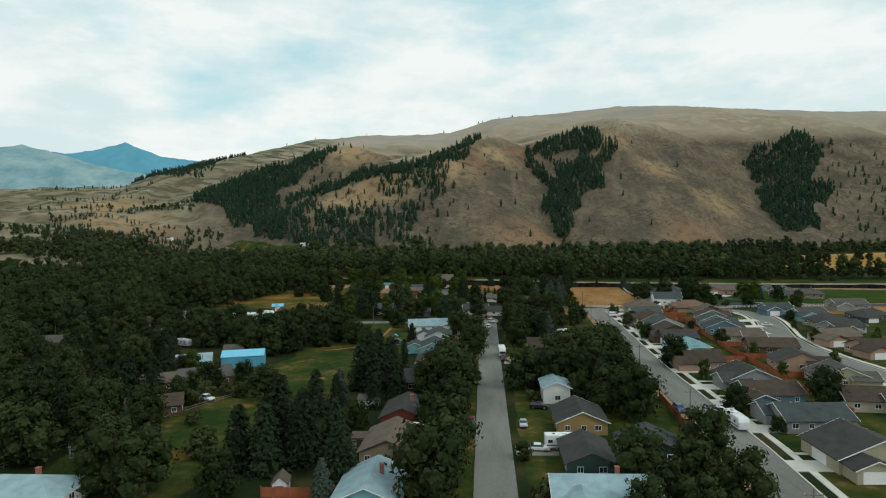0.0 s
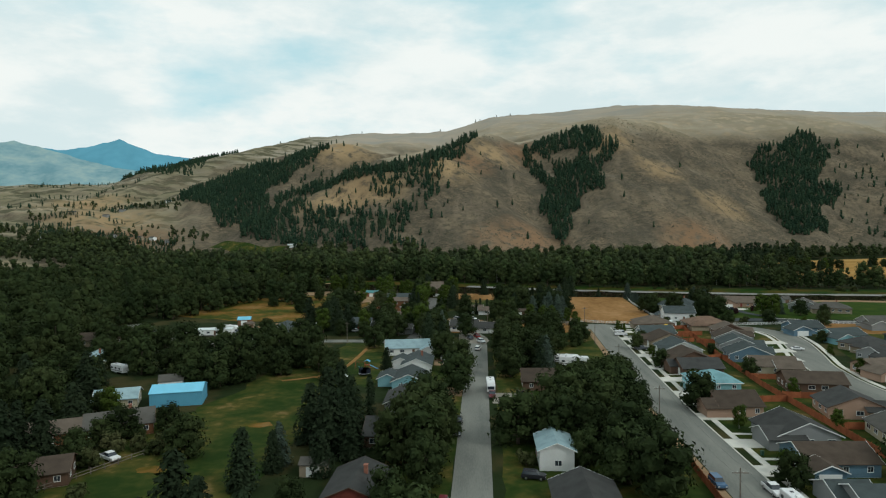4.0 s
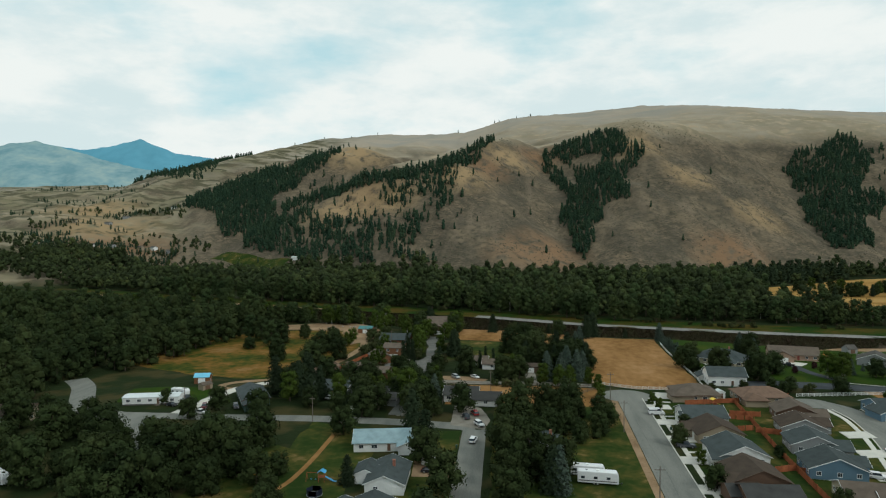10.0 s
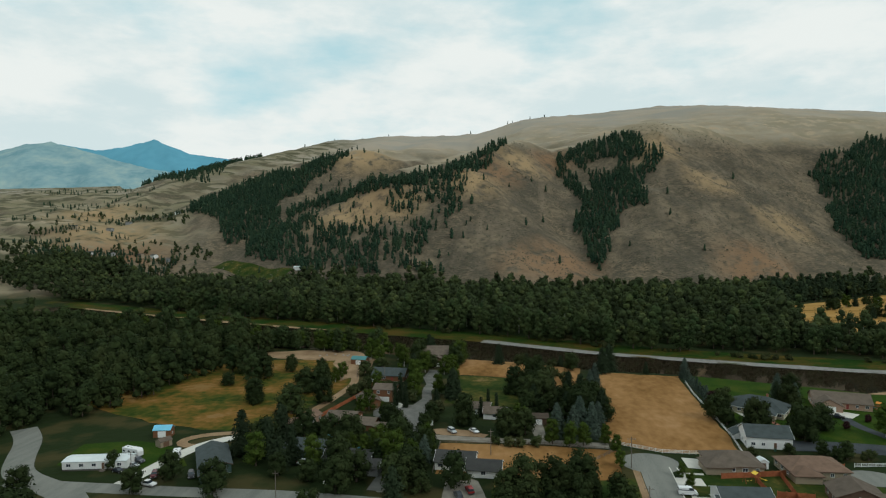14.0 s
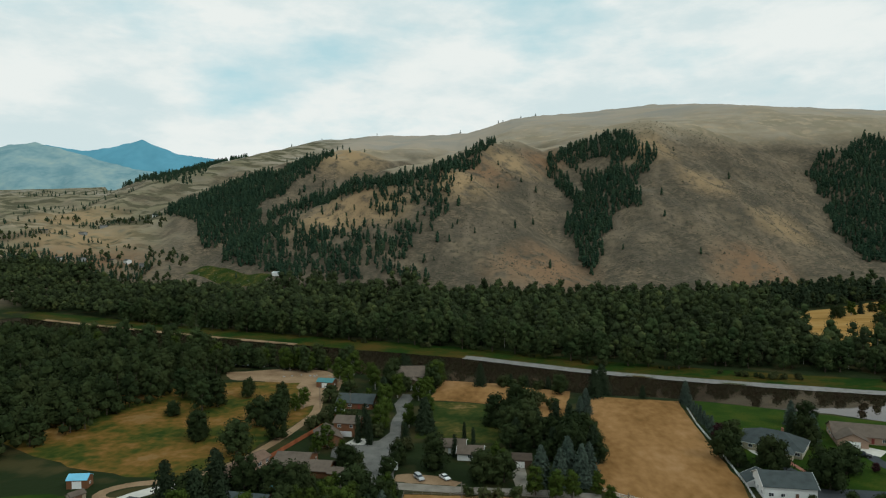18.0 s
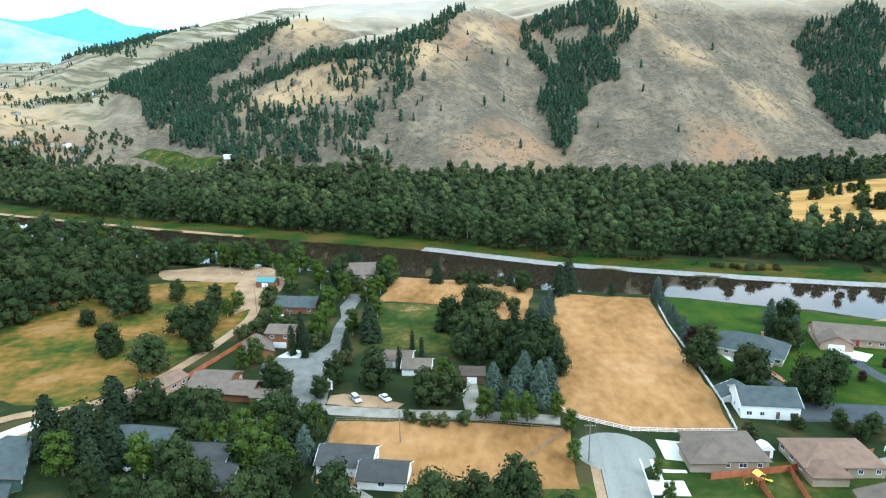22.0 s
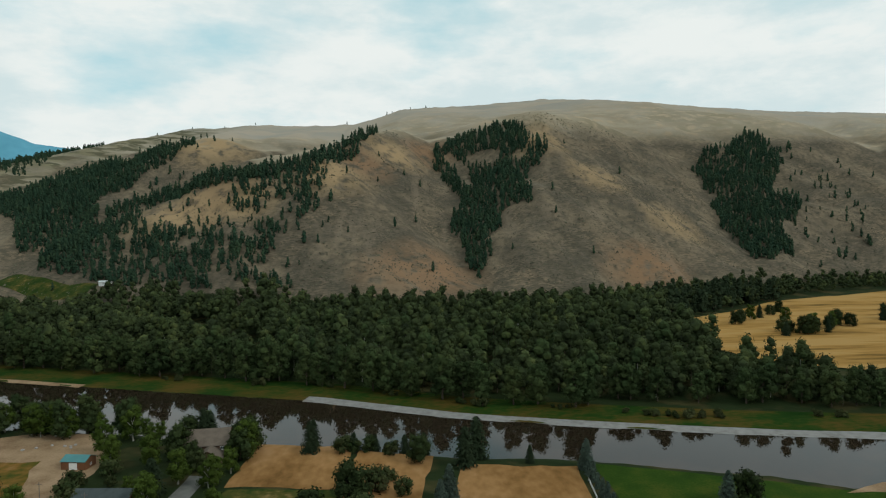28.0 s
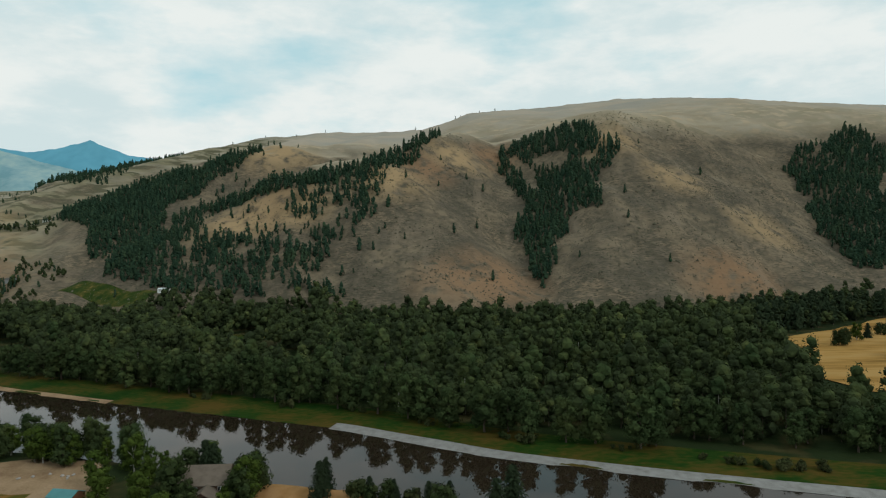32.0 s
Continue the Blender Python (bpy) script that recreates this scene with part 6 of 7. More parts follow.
PLANTS += [('cottonwood', -126, 395, 15), ('cottonwood', -146, 414, 14), ('willow', -122, 402, 13), ('maple', -91, 376, 9), ('willow', -78, 362, 11), ('maple', -114, 418, 8), ('willow', -109, 358, 9), ('maple', -86, 344, 9), ('maple', -136, 387, 5), ('birch', -47, 408, 11), ('pine', -45, 415, 10), ('birch', -42, 403, 11), ('birch', -40, 423, 10), ('pine', -20, 376, 14), ('birch', -36, 371, 10), ('poplar', -46, 368, 10), ('poplar', -34, 350, 11), ('willow', -11, 336, 12), ('maple', -27, 338, 6), ('maple', -40, 331, 7), ('birch', -57, 352, 7), ('poplar', -2, 359, 6), ('maple', -50, 308, 9), ('birch', -30, 288, 13), ('maple', -33, 309, 8), ('birch', -22, 306, 9), ('spruce', -21, 296, 7), ('pine', -77, 309, 14), ('pine', -86, 296, 14), ('pine', -79, 297, 13), ('lime', -77, 287, 9), ('birch', -57, 287, 9), ('maple', -46, 287, 9), ('maple', 6, 326, 9), ('birch', -25, 456, 9), ('birch', -54, 436, 10), ('birch', -34, 419, 8), ('willow', 15, 369, 12), ('willow', 9, 384, 12), ('maple', 22, 381, 11), ('maple', 18, 404, 9), ('willow', 38, 343, 12), ('maple', 35, 350, 11), ('spruce', 25, 327, 12), ('spruce', 31, 325, 12.5), ('spruce', 38, 327, 12), ('spruce', 41, 333, 11), ('spruce', 34, 332, 13), ('maple', 13, 327, 8), ('willow', 115, 330, 11), ('maple', 103, 343, 10), ('maple', 127, 344, 8), ('maple', 90, 354, 7), ('maple', 98, 366, 7), ('maple', 126, 372, 8), ('pine', 123, 377, 8), ('maple', 115, 317, 4), ('maple', 121, 313, 5)]
PLANTS += [('birch', 153, 336, 10), ('birch', 147, 338, 9), ('maple', 168, 340, 6), ('maple', 175, 330, 6), ('spruce', 160, 345, 6), ('maple', 139, 311, 5), ('shrub', 128, 313, 3), ('shrub', 120, 314, 3), ('maple', 162, 306, 6)]
PLANTS += [('maple', -86, 102, 8), ('maple', -97, 101, 9), ('willow', -104, 104, 10), ('maple', -116, 106, 9), ('pine', -98, 126, 12), ('shrub', -64, 84, 4)]
PLANTS += [('pine', -43, 453, 13), ('pine', -41, 460, 12), ('willow', -45, 441, 12), ('willow', -48, 456, 12), ('maple', -25, 442, 11), ('maple', -25, 452, 10), ('birch', -69, 439, 11), ('birch', -77, 451, 10), ('birch', -107, 474, 12), ('birch', -101, 473, 12), ('birch', -113, 474, 11), ('birch', -117, 475, 13), ('maple', -111, 478, 8), ('pine', -1, 448, 9), ('shrub', 11, 447, 4), ('pine', 55, 430, 13), ('pine', 78, 431, 5), ('spruce', 96, 424, 8), ('maple', 39, 435, 7), ('maple', 21, 448, 5), ('shrub', 15, 448, 4), ('shrub', 29, 445, 4)]
PLANTS += [('maple', 8.5, 232, 9), ('willow', 9, 222, 10), ('maple', 8, 212, 8), ('willow', 14, 228, 11), ('maple', 8, 201, 7), ('spruce', 20.5, 211, 11), ('maple', 14, 217, 8)]
USUAL = {"cottonwood": 19, "maple": 9, "willow": 12, "birch": 10, "poplar": 10, "shrub": 2.1, "pine": 13.5, "spruce": 10, "small_spruce": 5.5, "plum": 9, "lime": 10}
for i, (kind, x, y, h) in enumerate(PLANTS):
    plant(kind, x, y, (1.25 if 3 < h < 11 else 1.05) * h / USUAL[kind], i)
# a row of young spruces along the dry field
for i in range(11):
    plant("small_spruce", 95.5 - i * 0.05, 424 - i * 5.2, 0.95 + 0.1 * (i % 3), i, "row of young spruces")
# grove between the two streets, and full yards along the older street
rng = random.Random(11)
for poly, gap, kinds, sizes in (
    ([(5, 238), (14, 232), (26, 246), (42, 250), (46, 262), (46, 279), (4, 279)], 7.5, ("willow", "maple"), (0.62, 0.85)),
    ([(24, 150), (40, 150), (42, 180), (30, 186), (22, 180)], 7.5, ("maple", "willow"), (0.75, 1.05)),
    ([(-36, 70), (-30, 70), (-30, 240), (-38, 180)], 11, ("maple", "pine", "birch"), (0.6, 0.95)),
    ([(-18, 92), (-9, 92), (-9, 160), (-18, 160)], 9, ("maple", "willow"), (0.7, 1.0)),
    ([(-140, 70), (-98, 64), (-104, 120), (-118, 150), (-116, 190), (-128, 205), (-160, 180)], 11, ("maple", "willow", "pine"), (0.7, 1.1)),
    ([(-122, 205), (-72, 192), (-62, 228), (-80, 238), (-116, 236)], 8.5, ("willow", "maple"), (0.6, 0.85)),
    ([(-160, 205), (-128, 210), (-122, 262), (-165, 250)], 11, ("maple", "willow"), (0.7, 1.0)),
    ([(-58, 285), (-40, 280), (-38, 320), (-60, 322)], 9, ("maple", "birch"), (0.6, 0.9)),
    ([(-32, 272), (-16, 272), (-18, 300), (-34, 310)], 8, ("maple", "birch", "pine"), (0.6, 0.95)),
    ([(-70, 278), (-48, 272), (-40, 282), (-66, 290)], 9, ("maple",), (0.6, 0.8)),
    ([(14, 352), (46, 340), (47, 376), (20, 372)], 8, ("maple", "pine"), (0.7, 1.0)),
    ([(-150, 478), (-84, 478), (-86, 486), (-150, 490)], 6.5, ("cottonwood", "birch", "willow"), (0.6, 0.95)),
    ([(-84, 474), (-60, 462), (-58, 470), (-82, 482)], 6, ("birch", "cottonwood"), (0.55, 0.85)),
    ([(-86, 66), (-76, 84), (-80, 100), (-98, 96)], 8, ("maple", "willow"), (0.7, 1.0)),
    ([(-88, 112), (-78, 128), (-82, 150), (-84, 160), (-80, 150), (-92, 130)], 6, ("maple", "shrub"), (0.6, 0.9)),
    ([(-118, 115), (-98, 112), (-96, 132), (-116, 135)], 9, ("maple", "pine"), (0.8, 1.1)),
    ([(-112, 146), (-99, 150), (-96, 160), (-112, 160)], 8, ("maple", "birch"), (0.6, 0.9)),
    ([(-60, 380), (-50, 384), (-44, 404), (-46, 430), (-66, 428), (-70, 400)], 13, ("shrub", "birch", "shrub"), (0.6, 0.9)),
    ([(-98, 395), (-82, 388), (-78, 412), (-96, 420)], 7, ("maple", "shrub", "birch"), (0.5, 0.9)),
    ([(-44, 432), (-24, 430), (-26, 456), (-50, 462)], 8, ("birch", "maple"), (0.6, 0.9)),
    ([(5, 60), (12, 50), (40, 45), (40, 72), (26, 70)], 11, ("maple",), (0.7, 0.9)),
):
    for j, (x, y, s, h) in enumerate(scatter(poly, gap, rng, sizes, keep=0.85)):
        plant(kinds[j % len(kinds)], x, y, s * (2.0 if kinds[j % len(kinds)] == "shrub" else 1.0), j)
for j, (x, y) in enumerate([(60, 100), (61, 120), (61, 150), (62, 175), (63, 195), (64, 230), (64, 262), (118, 205), (128, 236), (146, 262), (150, 300), (104, 160), (86, 240), (84, 150), (88, 180), (86, 205), (150, 215), (140, 200)]):
    plant(("maple", "lime", "birch")[j % 3], x, y, 0.42 + 0.06 * (j % 4), j)
# foremost trees on the far bank, each its own
for j in range(58):
    x = -330 + j * 11.5 + rng.uniform(-4, 4)
    late = x > 130
    y = float(shore(FAR_SHORE, x)) + (rng.uniform(36, 46) if late else rng.uniform(22, 30))
    plant("cottonwood", x, y, rng.uniform(0.65, 0.95) if late else rng.uniform(0.85, 1.2), j, "trees along the far bank")
for j in range(24):
    x = -360 + j * 11 + rng.uniform(-4, 4)
    plant("cottonwood" if j % 3 else "birch", x, float(shore(NEAR_SHORE, x)) - rng.uniform(5, 13), rng.uniform(0.62, 0.85) * (1 if j % 3 else 1.3) * (1.4 if -300 < x < -160 else 1.0), j, "trees along the near bank")
clumps = [(-95, 20), (-40, 19), (-8, 24), (30, 21), (62, 18), (104, 20), (137, 16), (146, 15), (158, 16), (166, 18), (215, 22), (258, 19)]
for j in range(54):
    cx, out = clumps[(j * 7) % len(clumps)]
    x = cx + rng.gauss(0, 4.5)
    plant("shrub", x, float(shore(FAR_SHORE, x)) + out + rng.uniform(-2, 2.5), rng.uniform(0.6, 1.7), j, "shrubs along the far bank", "grey-green willow shrub on the river bank")
# trees standing in the far golden field
for j, (x, y) in enumerate([(300, 640), (310, 652), (322, 645), (345, 660), (352, 668), (410, 690), (470, 730), (480, 738), (492, 728), (330, 690), (500, 745), (430, 640), (316, 646), (305, 652), (328, 655), (336, 648), (340, 668), (362, 676), (368, 670), (486, 722), (496, 736), (425, 690), (418, 698), (300, 700), (312, 708), (324, 716), (340, 728), (356, 742), (290, 690)]):
    plant(("pine", "maple", "willow", "maple", "birch")[j % 5], x, y, 0.75 + 0.13 * (j % 5), j, "trees in the far field")
field_edge = [(330, 498), (430, 470), (560, 450), (760, 440), (800, 520), (700, 545), (520, 512), (350, 540)]
stand("woodland", scatter(field_edge, 11, rng, (0.35, 0.65), keep=0.8), far_kinds, (FOREST, BARK), "green trees along the edge of the far field", "forest")
stand("pine_wood", scatter([(232, 690), (252, 715), (300, 748), (400, 815), (420, 850), (330, 850), (255, 790), (245, 730)], 8.5, rng, (1.0, 1.8), keep=0.75), far_pines, (PINE, BARK), "tall dark pines between the field and the hill", "forest")
stand("woodland", scatter([(215, 760), (300, 745), (420, 830), (470, 890), (430, 905), (300, 860), (220, 835)], 10, rng, (0.45, 0.9), keep=0.8), far_kinds, (FOREST, None), "green trees behind the far field", "forest")
stand("woodland", scatter([(212, 484), (300, 474), (420, 460), (560, 450), (560, 466), (420, 480), (300, 496), (222, 512)], 8.5, rng, (0.38, 0.68), keep=0.8), forest_kinds, (FOREST, BARK), "green trees along the bank before the golden field", "forest")
foot_wood = [(260, 800), (420, 850), (600, 900), (800, 900), (1000, 890), (1000, 960), (700, 968), (540, 950), (440, 905), (300, 860)]
stand("woodland", scatter(foot_wood, 10.5, rng, (0.45, 0.9), keep=0.85), far_kinds, (FOREST, None), "green trees along the foot of the hill", "forest")
stand("woodland", scatter([(-1000, 940), (-640, 840), (-430, 842), (-400, 875), (-470, 900), (-640, 880), (-1000, 970)], 10, rng, (0.28, 0.68), keep=0.68, jitter=0.9), far_kinds, (FOREST, None), "dark trees round distant houses at the upland's edge", "forest")
for poly, gap in (([(-720, 960), (-600, 985), (-590, 1000), (-720, 985)], 7), ([(-680, 1060), (-560, 1120), (-560, 1145), (-690, 1090)], 7), ([(-650, 820), (-460, 880), (-470, 940), (-640, 900)], 6), ([(-1100, 1440), (-900, 1480), (-880, 1510), (-1100, 1480)], 15), ([(-900, 1180), (-700, 1230), (-700, 1250), (-900, 1200)], 11), ([(-1000, 1300), (-760, 1350), (-760, 1370), (-1000, 1320)], 10), ([(-860, 1050), (-700, 1080), (-700, 1095), (-860, 1070)], 9), ([(-1300, 1650), (-900, 1720), (-900, 1745), (-1300, 1690)], 15), ([(-780, 880), (-640, 930), (-640, 945), (-780, 900)], 6)):
    stand("tree_line", scatter(poly, gap, rng, (0.35, 0.8), keep=0.75, jitter=0.9), far_pines, (HAZED_PINE, None), "dark line of trees across the dry upland", "trees")
stand("woodland", scatter([(-575, 900), (-420, 912), (-440, 955), (-555, 985)], 12, rng, (0.28, 0.6), keep=0.55, jitter=0.9), far_kinds, (FOREST, None), "dark trees round houses on the dry upland", "forest")
for poly in ([(-693, 1143), (-560, 1115), (-526, 1058), (-676, 1096)], [(-750, 972), (-655, 952), (-672, 985), (-760, 996)], [(-800, 1120), (-720, 1130), (-725, 1150), (-805, 1140)], [(-490, 893), (-425, 888), (-416, 930), (-430, 962), (-490, 955)]):
    stand("woodland", scatter(poly, 11, rng, (0.28, 0.6), keep=0.55, jitter=0.9), far_kinds, (FOREST, None), "dark clump of trees on the dry upland", "forest")
# lone pines on the open slopes
lone = [(-4, 1039), (30, 1078), (51, 1066), (-53, 948), (-5, 1102), (211, 955), (220, 1011), (339, 1105), (269, 1149), (44, 974), (-40, 1000), (20, 930), (150, 905), (240, 900), (560, 1060), (640, 1040), (690, 1100), (720, 1060), (760, 1120), (700, 1010), (650, 985), (780, 1030), (610, 1010), (820, 1180), (-30, 900), (-60, 880), (60, 870), (700, 1180), (735, 1200), (600, 1080)]
for j, (x, y) in enumerate(lone + [(x + 6, y - 9) for x, y in lone[14:24]]):
    plant("hill_pine", x, y, 0.55 + 0.13 * (j * 5 % 4), j, "lone pines on the hill")
for poly, gap, keep in (([(-440, 1420), (-250, 1360), (-280, 1230), (-420, 1200)], 34, 0.5), ([(560, 1000), (760, 1000), (800, 1180), (690, 1260)], 30, 0.45), ([(-330, 870), (-90, 840), (-95, 930), (-200, 960)], 17, 0.6), ([(-700, 2000), (100, 2010), (100, 1985), (-700, 1975)], 36, 0.5), ([(-560, 960), (-420, 880), (-430, 980)], 22, 0.6)):
    stand("pine_wood", scatter(poly, gap, rng, (0.5, 0.95), keep=keep), far_pines, (HAZED_PINE, None), "scattered dark pines on dry grass", "trees")


# ---- vehicles ----
PAINT = {k: plain(k + "_car_paint", c, 0.25) for k, c in {"white": (0.72, 0.72, 0.72), "silver": (0.42, 0.43, 0.44), "black": (0.025, 0.025, 0.03), "red": (0.25, 0.025, 0.025), "blue": (0.05, 0.11, 0.2), "dark": (0.07, 0.075, 0.085), "maroon": (0.13, 0.025, 0.03)}.items()}
LAMP = plain("clear_lamp", (0.6, 0.6, 0.58), 0.15)
TAIL = plain("red_lamp", (0.35, 0.02, 0.02), 0.2)
STRIPE = plain("grey_stripe", (0.16, 0.15, 0.15), 0.4)
# outlines along the length, in metres: lower body, then cabin (low front, top front, top back, low back) and its height
CARS = {
    "sedan": ([(-2.3, 0.3), (2.3, 0.3), (2.32, 0.62), (2.2, 0.92), (1.5, 0.98), (-0.9, 0.98), (-2.2, 0.82), (-2.34, 0.55)], (-1.0, -0.35, 1.0, 1.75), 1.44, 1.8),
    "suv": ([(-2.35, 0.35), (2.35, 0.35), (2.38, 0.7), (2.32, 1.12), (-1.0, 1.12), (-2.25, 0.98), (-2.4, 0.6)], (-1.1, -0.55, 2.05, 2.3), 1.76, 1.9),
    "pickup": ([(-2.8, 0.42), (2.8, 0.42), (2.82, 0.7), (2.8, 1.15), (-1.2, 1.15), (-2.7, 1.08), (-2.85, 0.7)], (-1.3, -0.7, 0.75, 0.95), 1.86, 1.95),
    "van": ([(-2.75, 0.35), (2.75, 0.35), (2.78, 0.8), (2.76, 1.5), (-1.5, 1.5), (-2.6, 1.12), (-2.8, 0.7)], (-1.75, -1.0, 2.7, 2.76), 2.35, 2.0),
}
MODELS = {}


def wheel(root, x, y, r, w):
    if ("wheel", r) not in MODELS:
        tyre, rim = bmesh.new(), bmesh.new()
        rod(r, r, (-w / 2, 0, 0), (w / 2, 0, 0), 16, tyre)
        bmesh.ops.bevel(tyre, geom=[e for e in tyre.edges if e.calc_face_angle(0) > 1.0], offset=0.04, segments=2, affect="EDGES")
        rod(r * 0.6, r * 0.55, (-w / 2 - 0.012, 0, 0), (w / 2 + 0.012, 0, 0), 12, rim)
        pair = []
        for nm, bm, mt in (("tyre", tyre, BLACK), ("rim", rim, CHROME)):
            me = bpy.data.meshes.new(nm)
            bm.to_mesh(me)
            bm.free()
            me.materials.append(mt)
            pair.append(me)
        MODELS[("wheel", r)] = pair
    tyre, rim = MODELS[("wheel", r)]
    t = part("wheel", tyre, None, root, "", (x, y, r))
    part("rim", rim, None, t)


def car(x, y, rot, kind, color, label, group=""):
    """A road vehicle that points to -y before turning."""
    key = (kind, color)
    if key in MODELS:
        return tagged(copy_thing(MODELS[key], pose(x, y, land_at(x, y) + 0.07, 0, 0, rot)), label)
    outline, (f0, f1, b1, b0), top, w = CARS[kind]
    root = thing(kind, (x, y, land_at(x, y) + 0.07), rot, label, "car" if kind in ("sedan", "suv") else kind, group)
    body = prism([(a, b) for a, b in outline], -w / 2, w / 2, "x")
    bmesh.ops.bevel(body, geom=body.edges[:], offset=0.07, segments=2, affect="EDGES")
    part("body", body, PAINT[color], root)
    waist = max(b for _, b in outline) - 0.03
    cab = bmesh.new()
    v = [cab.verts.new(p) for p in ((-w * 0.46, f0, waist), (w * 0.46, f0, waist), (w * 0.46, b0, waist), (-w * 0.46, b0, waist), (-w * 0.38, f1, top - 0.06), (w * 0.38, f1, top - 0.06), (w * 0.38, b1, top - 0.06), (-w * 0.38, b1, top - 0.06))]
    for q in ((0, 1, 5, 4), (1, 2, 6, 5), (2, 3, 7, 6), (3, 0, 4, 7), (4, 5, 6, 7)):
        cab.faces.new([v[i] for i in q])
    bmesh.ops.recalc_face_normals(cab, faces=cab.faces[:])
    part("glasshouse", cab, GLASS, root)
    lid = box(-w * 0.39, f1 - 0.05, top - 0.07, w * 0.39, b1 + 0.05, top, None, 0.03)
    if kind == "van":
        for s in (-1, 1):
            box(s * w * 0.4 - 0.06, -0.2, 1.45, s * w * 0.4 + 0.08, 2.74, top - 0.03, lid)
    part("roof", lid, PAINT[color], root)
    if kind == "pickup":
        part("bed_liner", box(-w * 0.42, 1.05, 1.16, w * 0.42, 2.65, 1.175), DARK_TRIM, root)
    r = 0.34 if kind == "sedan" else 0.39
    for sx in (-1, 1):
        for yy in (outline[0][0] * 0.62, outline[1][0] * 0.6):
            wheel(root, sx * (w / 2 - 0.08), yy, r, 0.22)
        part("headlight", box(sx * w * 0.36 - 0.16, outline[0][0] - 0.03, 0.62, sx * w * 0.36 + 0.16, outline[0][0] + 0.12, 0.8), LAMP, root)
        part("tail_light", box(sx * w * 0.4 - 0.1, outline[1][0] - 0.1, 0.72, sx * w * 0.4 + 0.1, outline[1][0] + 0.04, 0.92), TAIL, root)
    for yy in (outline[0][0] - 0.04, outline[1][0] + 0.0):
        part("bumper", box(-w * 0.46, yy, 0.34, w * 0.46, yy + 0.08, 0.54), DARK_TRIM, root)
    MODELS[key] = root
    return root


def camper(x, y, rot, length, label, motor=False, height=3.1, name="travel_trailer"):
    """A travel trailer, or a motorhome with a cab end, that points to -y before turning."""
    root = thing(name, (x, y, land_at(x, y) + 0.07), rot, label, "motorhome" if motor else "trailer")
    h, L = height, length / 2
    nose = [(-L, 0.55), (L, 0.55), (L, h), (-L + 0.5, h), (-L - 0.05, h * 0.72)]
    body = prism(nose, -1.22, 1.22, "x")
    bmesh.ops.bevel(body, geom=body.edges[:], offset=0.12, segments=3, affect="EDGES")
    part("body", body, PAINT["white"], root)
    for s in (-1, 1):
        part("stripe", box(s * 1.222 - 0.01, -L + 0.4, 1.0, s * 1.222 + 0.01, L - 0.3, 1.28), STRIPE, root)
        for k in range(3):
            yy = -L * 0.6 + k * L * 0.62
            part("window", box(s * 1.22 - 0.02, yy, 1.65, s * 1.22 + 0.02, yy + 0.95, 2.3, None, 0.01), GLASS, root)
        for yy in ((-L * 0.7, L * 0.45) if motor else (0.1, 0.95)):
            wheel(root, s * 1.08, yy, 0.39, 0.22)
    part("door", box(1.215, L * 0.3, 0.7, 1.245, L * 0.3 + 0.7, 2.5), WHITE, root)
    part("awning", rod(0.07, 0.07, (1.3, -L * 0.5, h - 0.25), (1.3, L * 0.6, h - 0.25), 8), DARK_TRIM, root)
    part("roof_unit", box(-0.4, -0.4, h - 0.02, 0.4, 0.5, h + 0.28, None, 0.06), WHITE, root)
    part("roof_vent", box(-0.25, L * 0.5, h - 0.02, 0.25, L * 0.5 + 0.5, h + 0.12, None, 0.03), DARK_TRIM, root)
    if motor:
        part("windscreen", box(-1.0, -L - 0.06, 1.35, 1.0, -L + 0.02, h * 0.68, None, 0.02), GLASS, root)
    else:
        part("drawbar", rod(0.07, 0.06, (0, -L, 0.5), (0, -L - 1.1, 0.48), 6), DARK_TRIM, root)
        part("jack", rod(0.05, 0.05, (0, -L - 0.8, -0.05), (0, -L - 0.8, 0.7), 6), DARK_TRIM, root)
    return root


camper(12, 89, 92, 8.5, "white motorhome parked beside a house", True, 3.2, "motorhome")
camper(1.2, 184, 2, 8.0, "white box motorhome parked at the street's edge", True, 3.3, "motorhome")
camper(52.6, 104, 3, 8.2, "white travel trailer parked along the kerb")
camper(31, 217, 84, 10.5, "long white trailer parked behind a house", False, 3.5)
camper(29, 222, 84, 9.0, "white trailer parked beside another")
camper(-106, 287, 18, 9.5, "white trailer parked on a gravel drive", False, 3.4)
camper(-124, 291, 75, 7.5, "small white travel trailer on the grass")
camper(-128, 205, 60, 7.5, "white camper trailer among trees")
camper(-25, 335, 12, 5.6, "short white trailer beside a pine", False, 2.8)
camper(-22, 96, 88, 8.0, "white trailer roofed behind a house", False, 3.0)
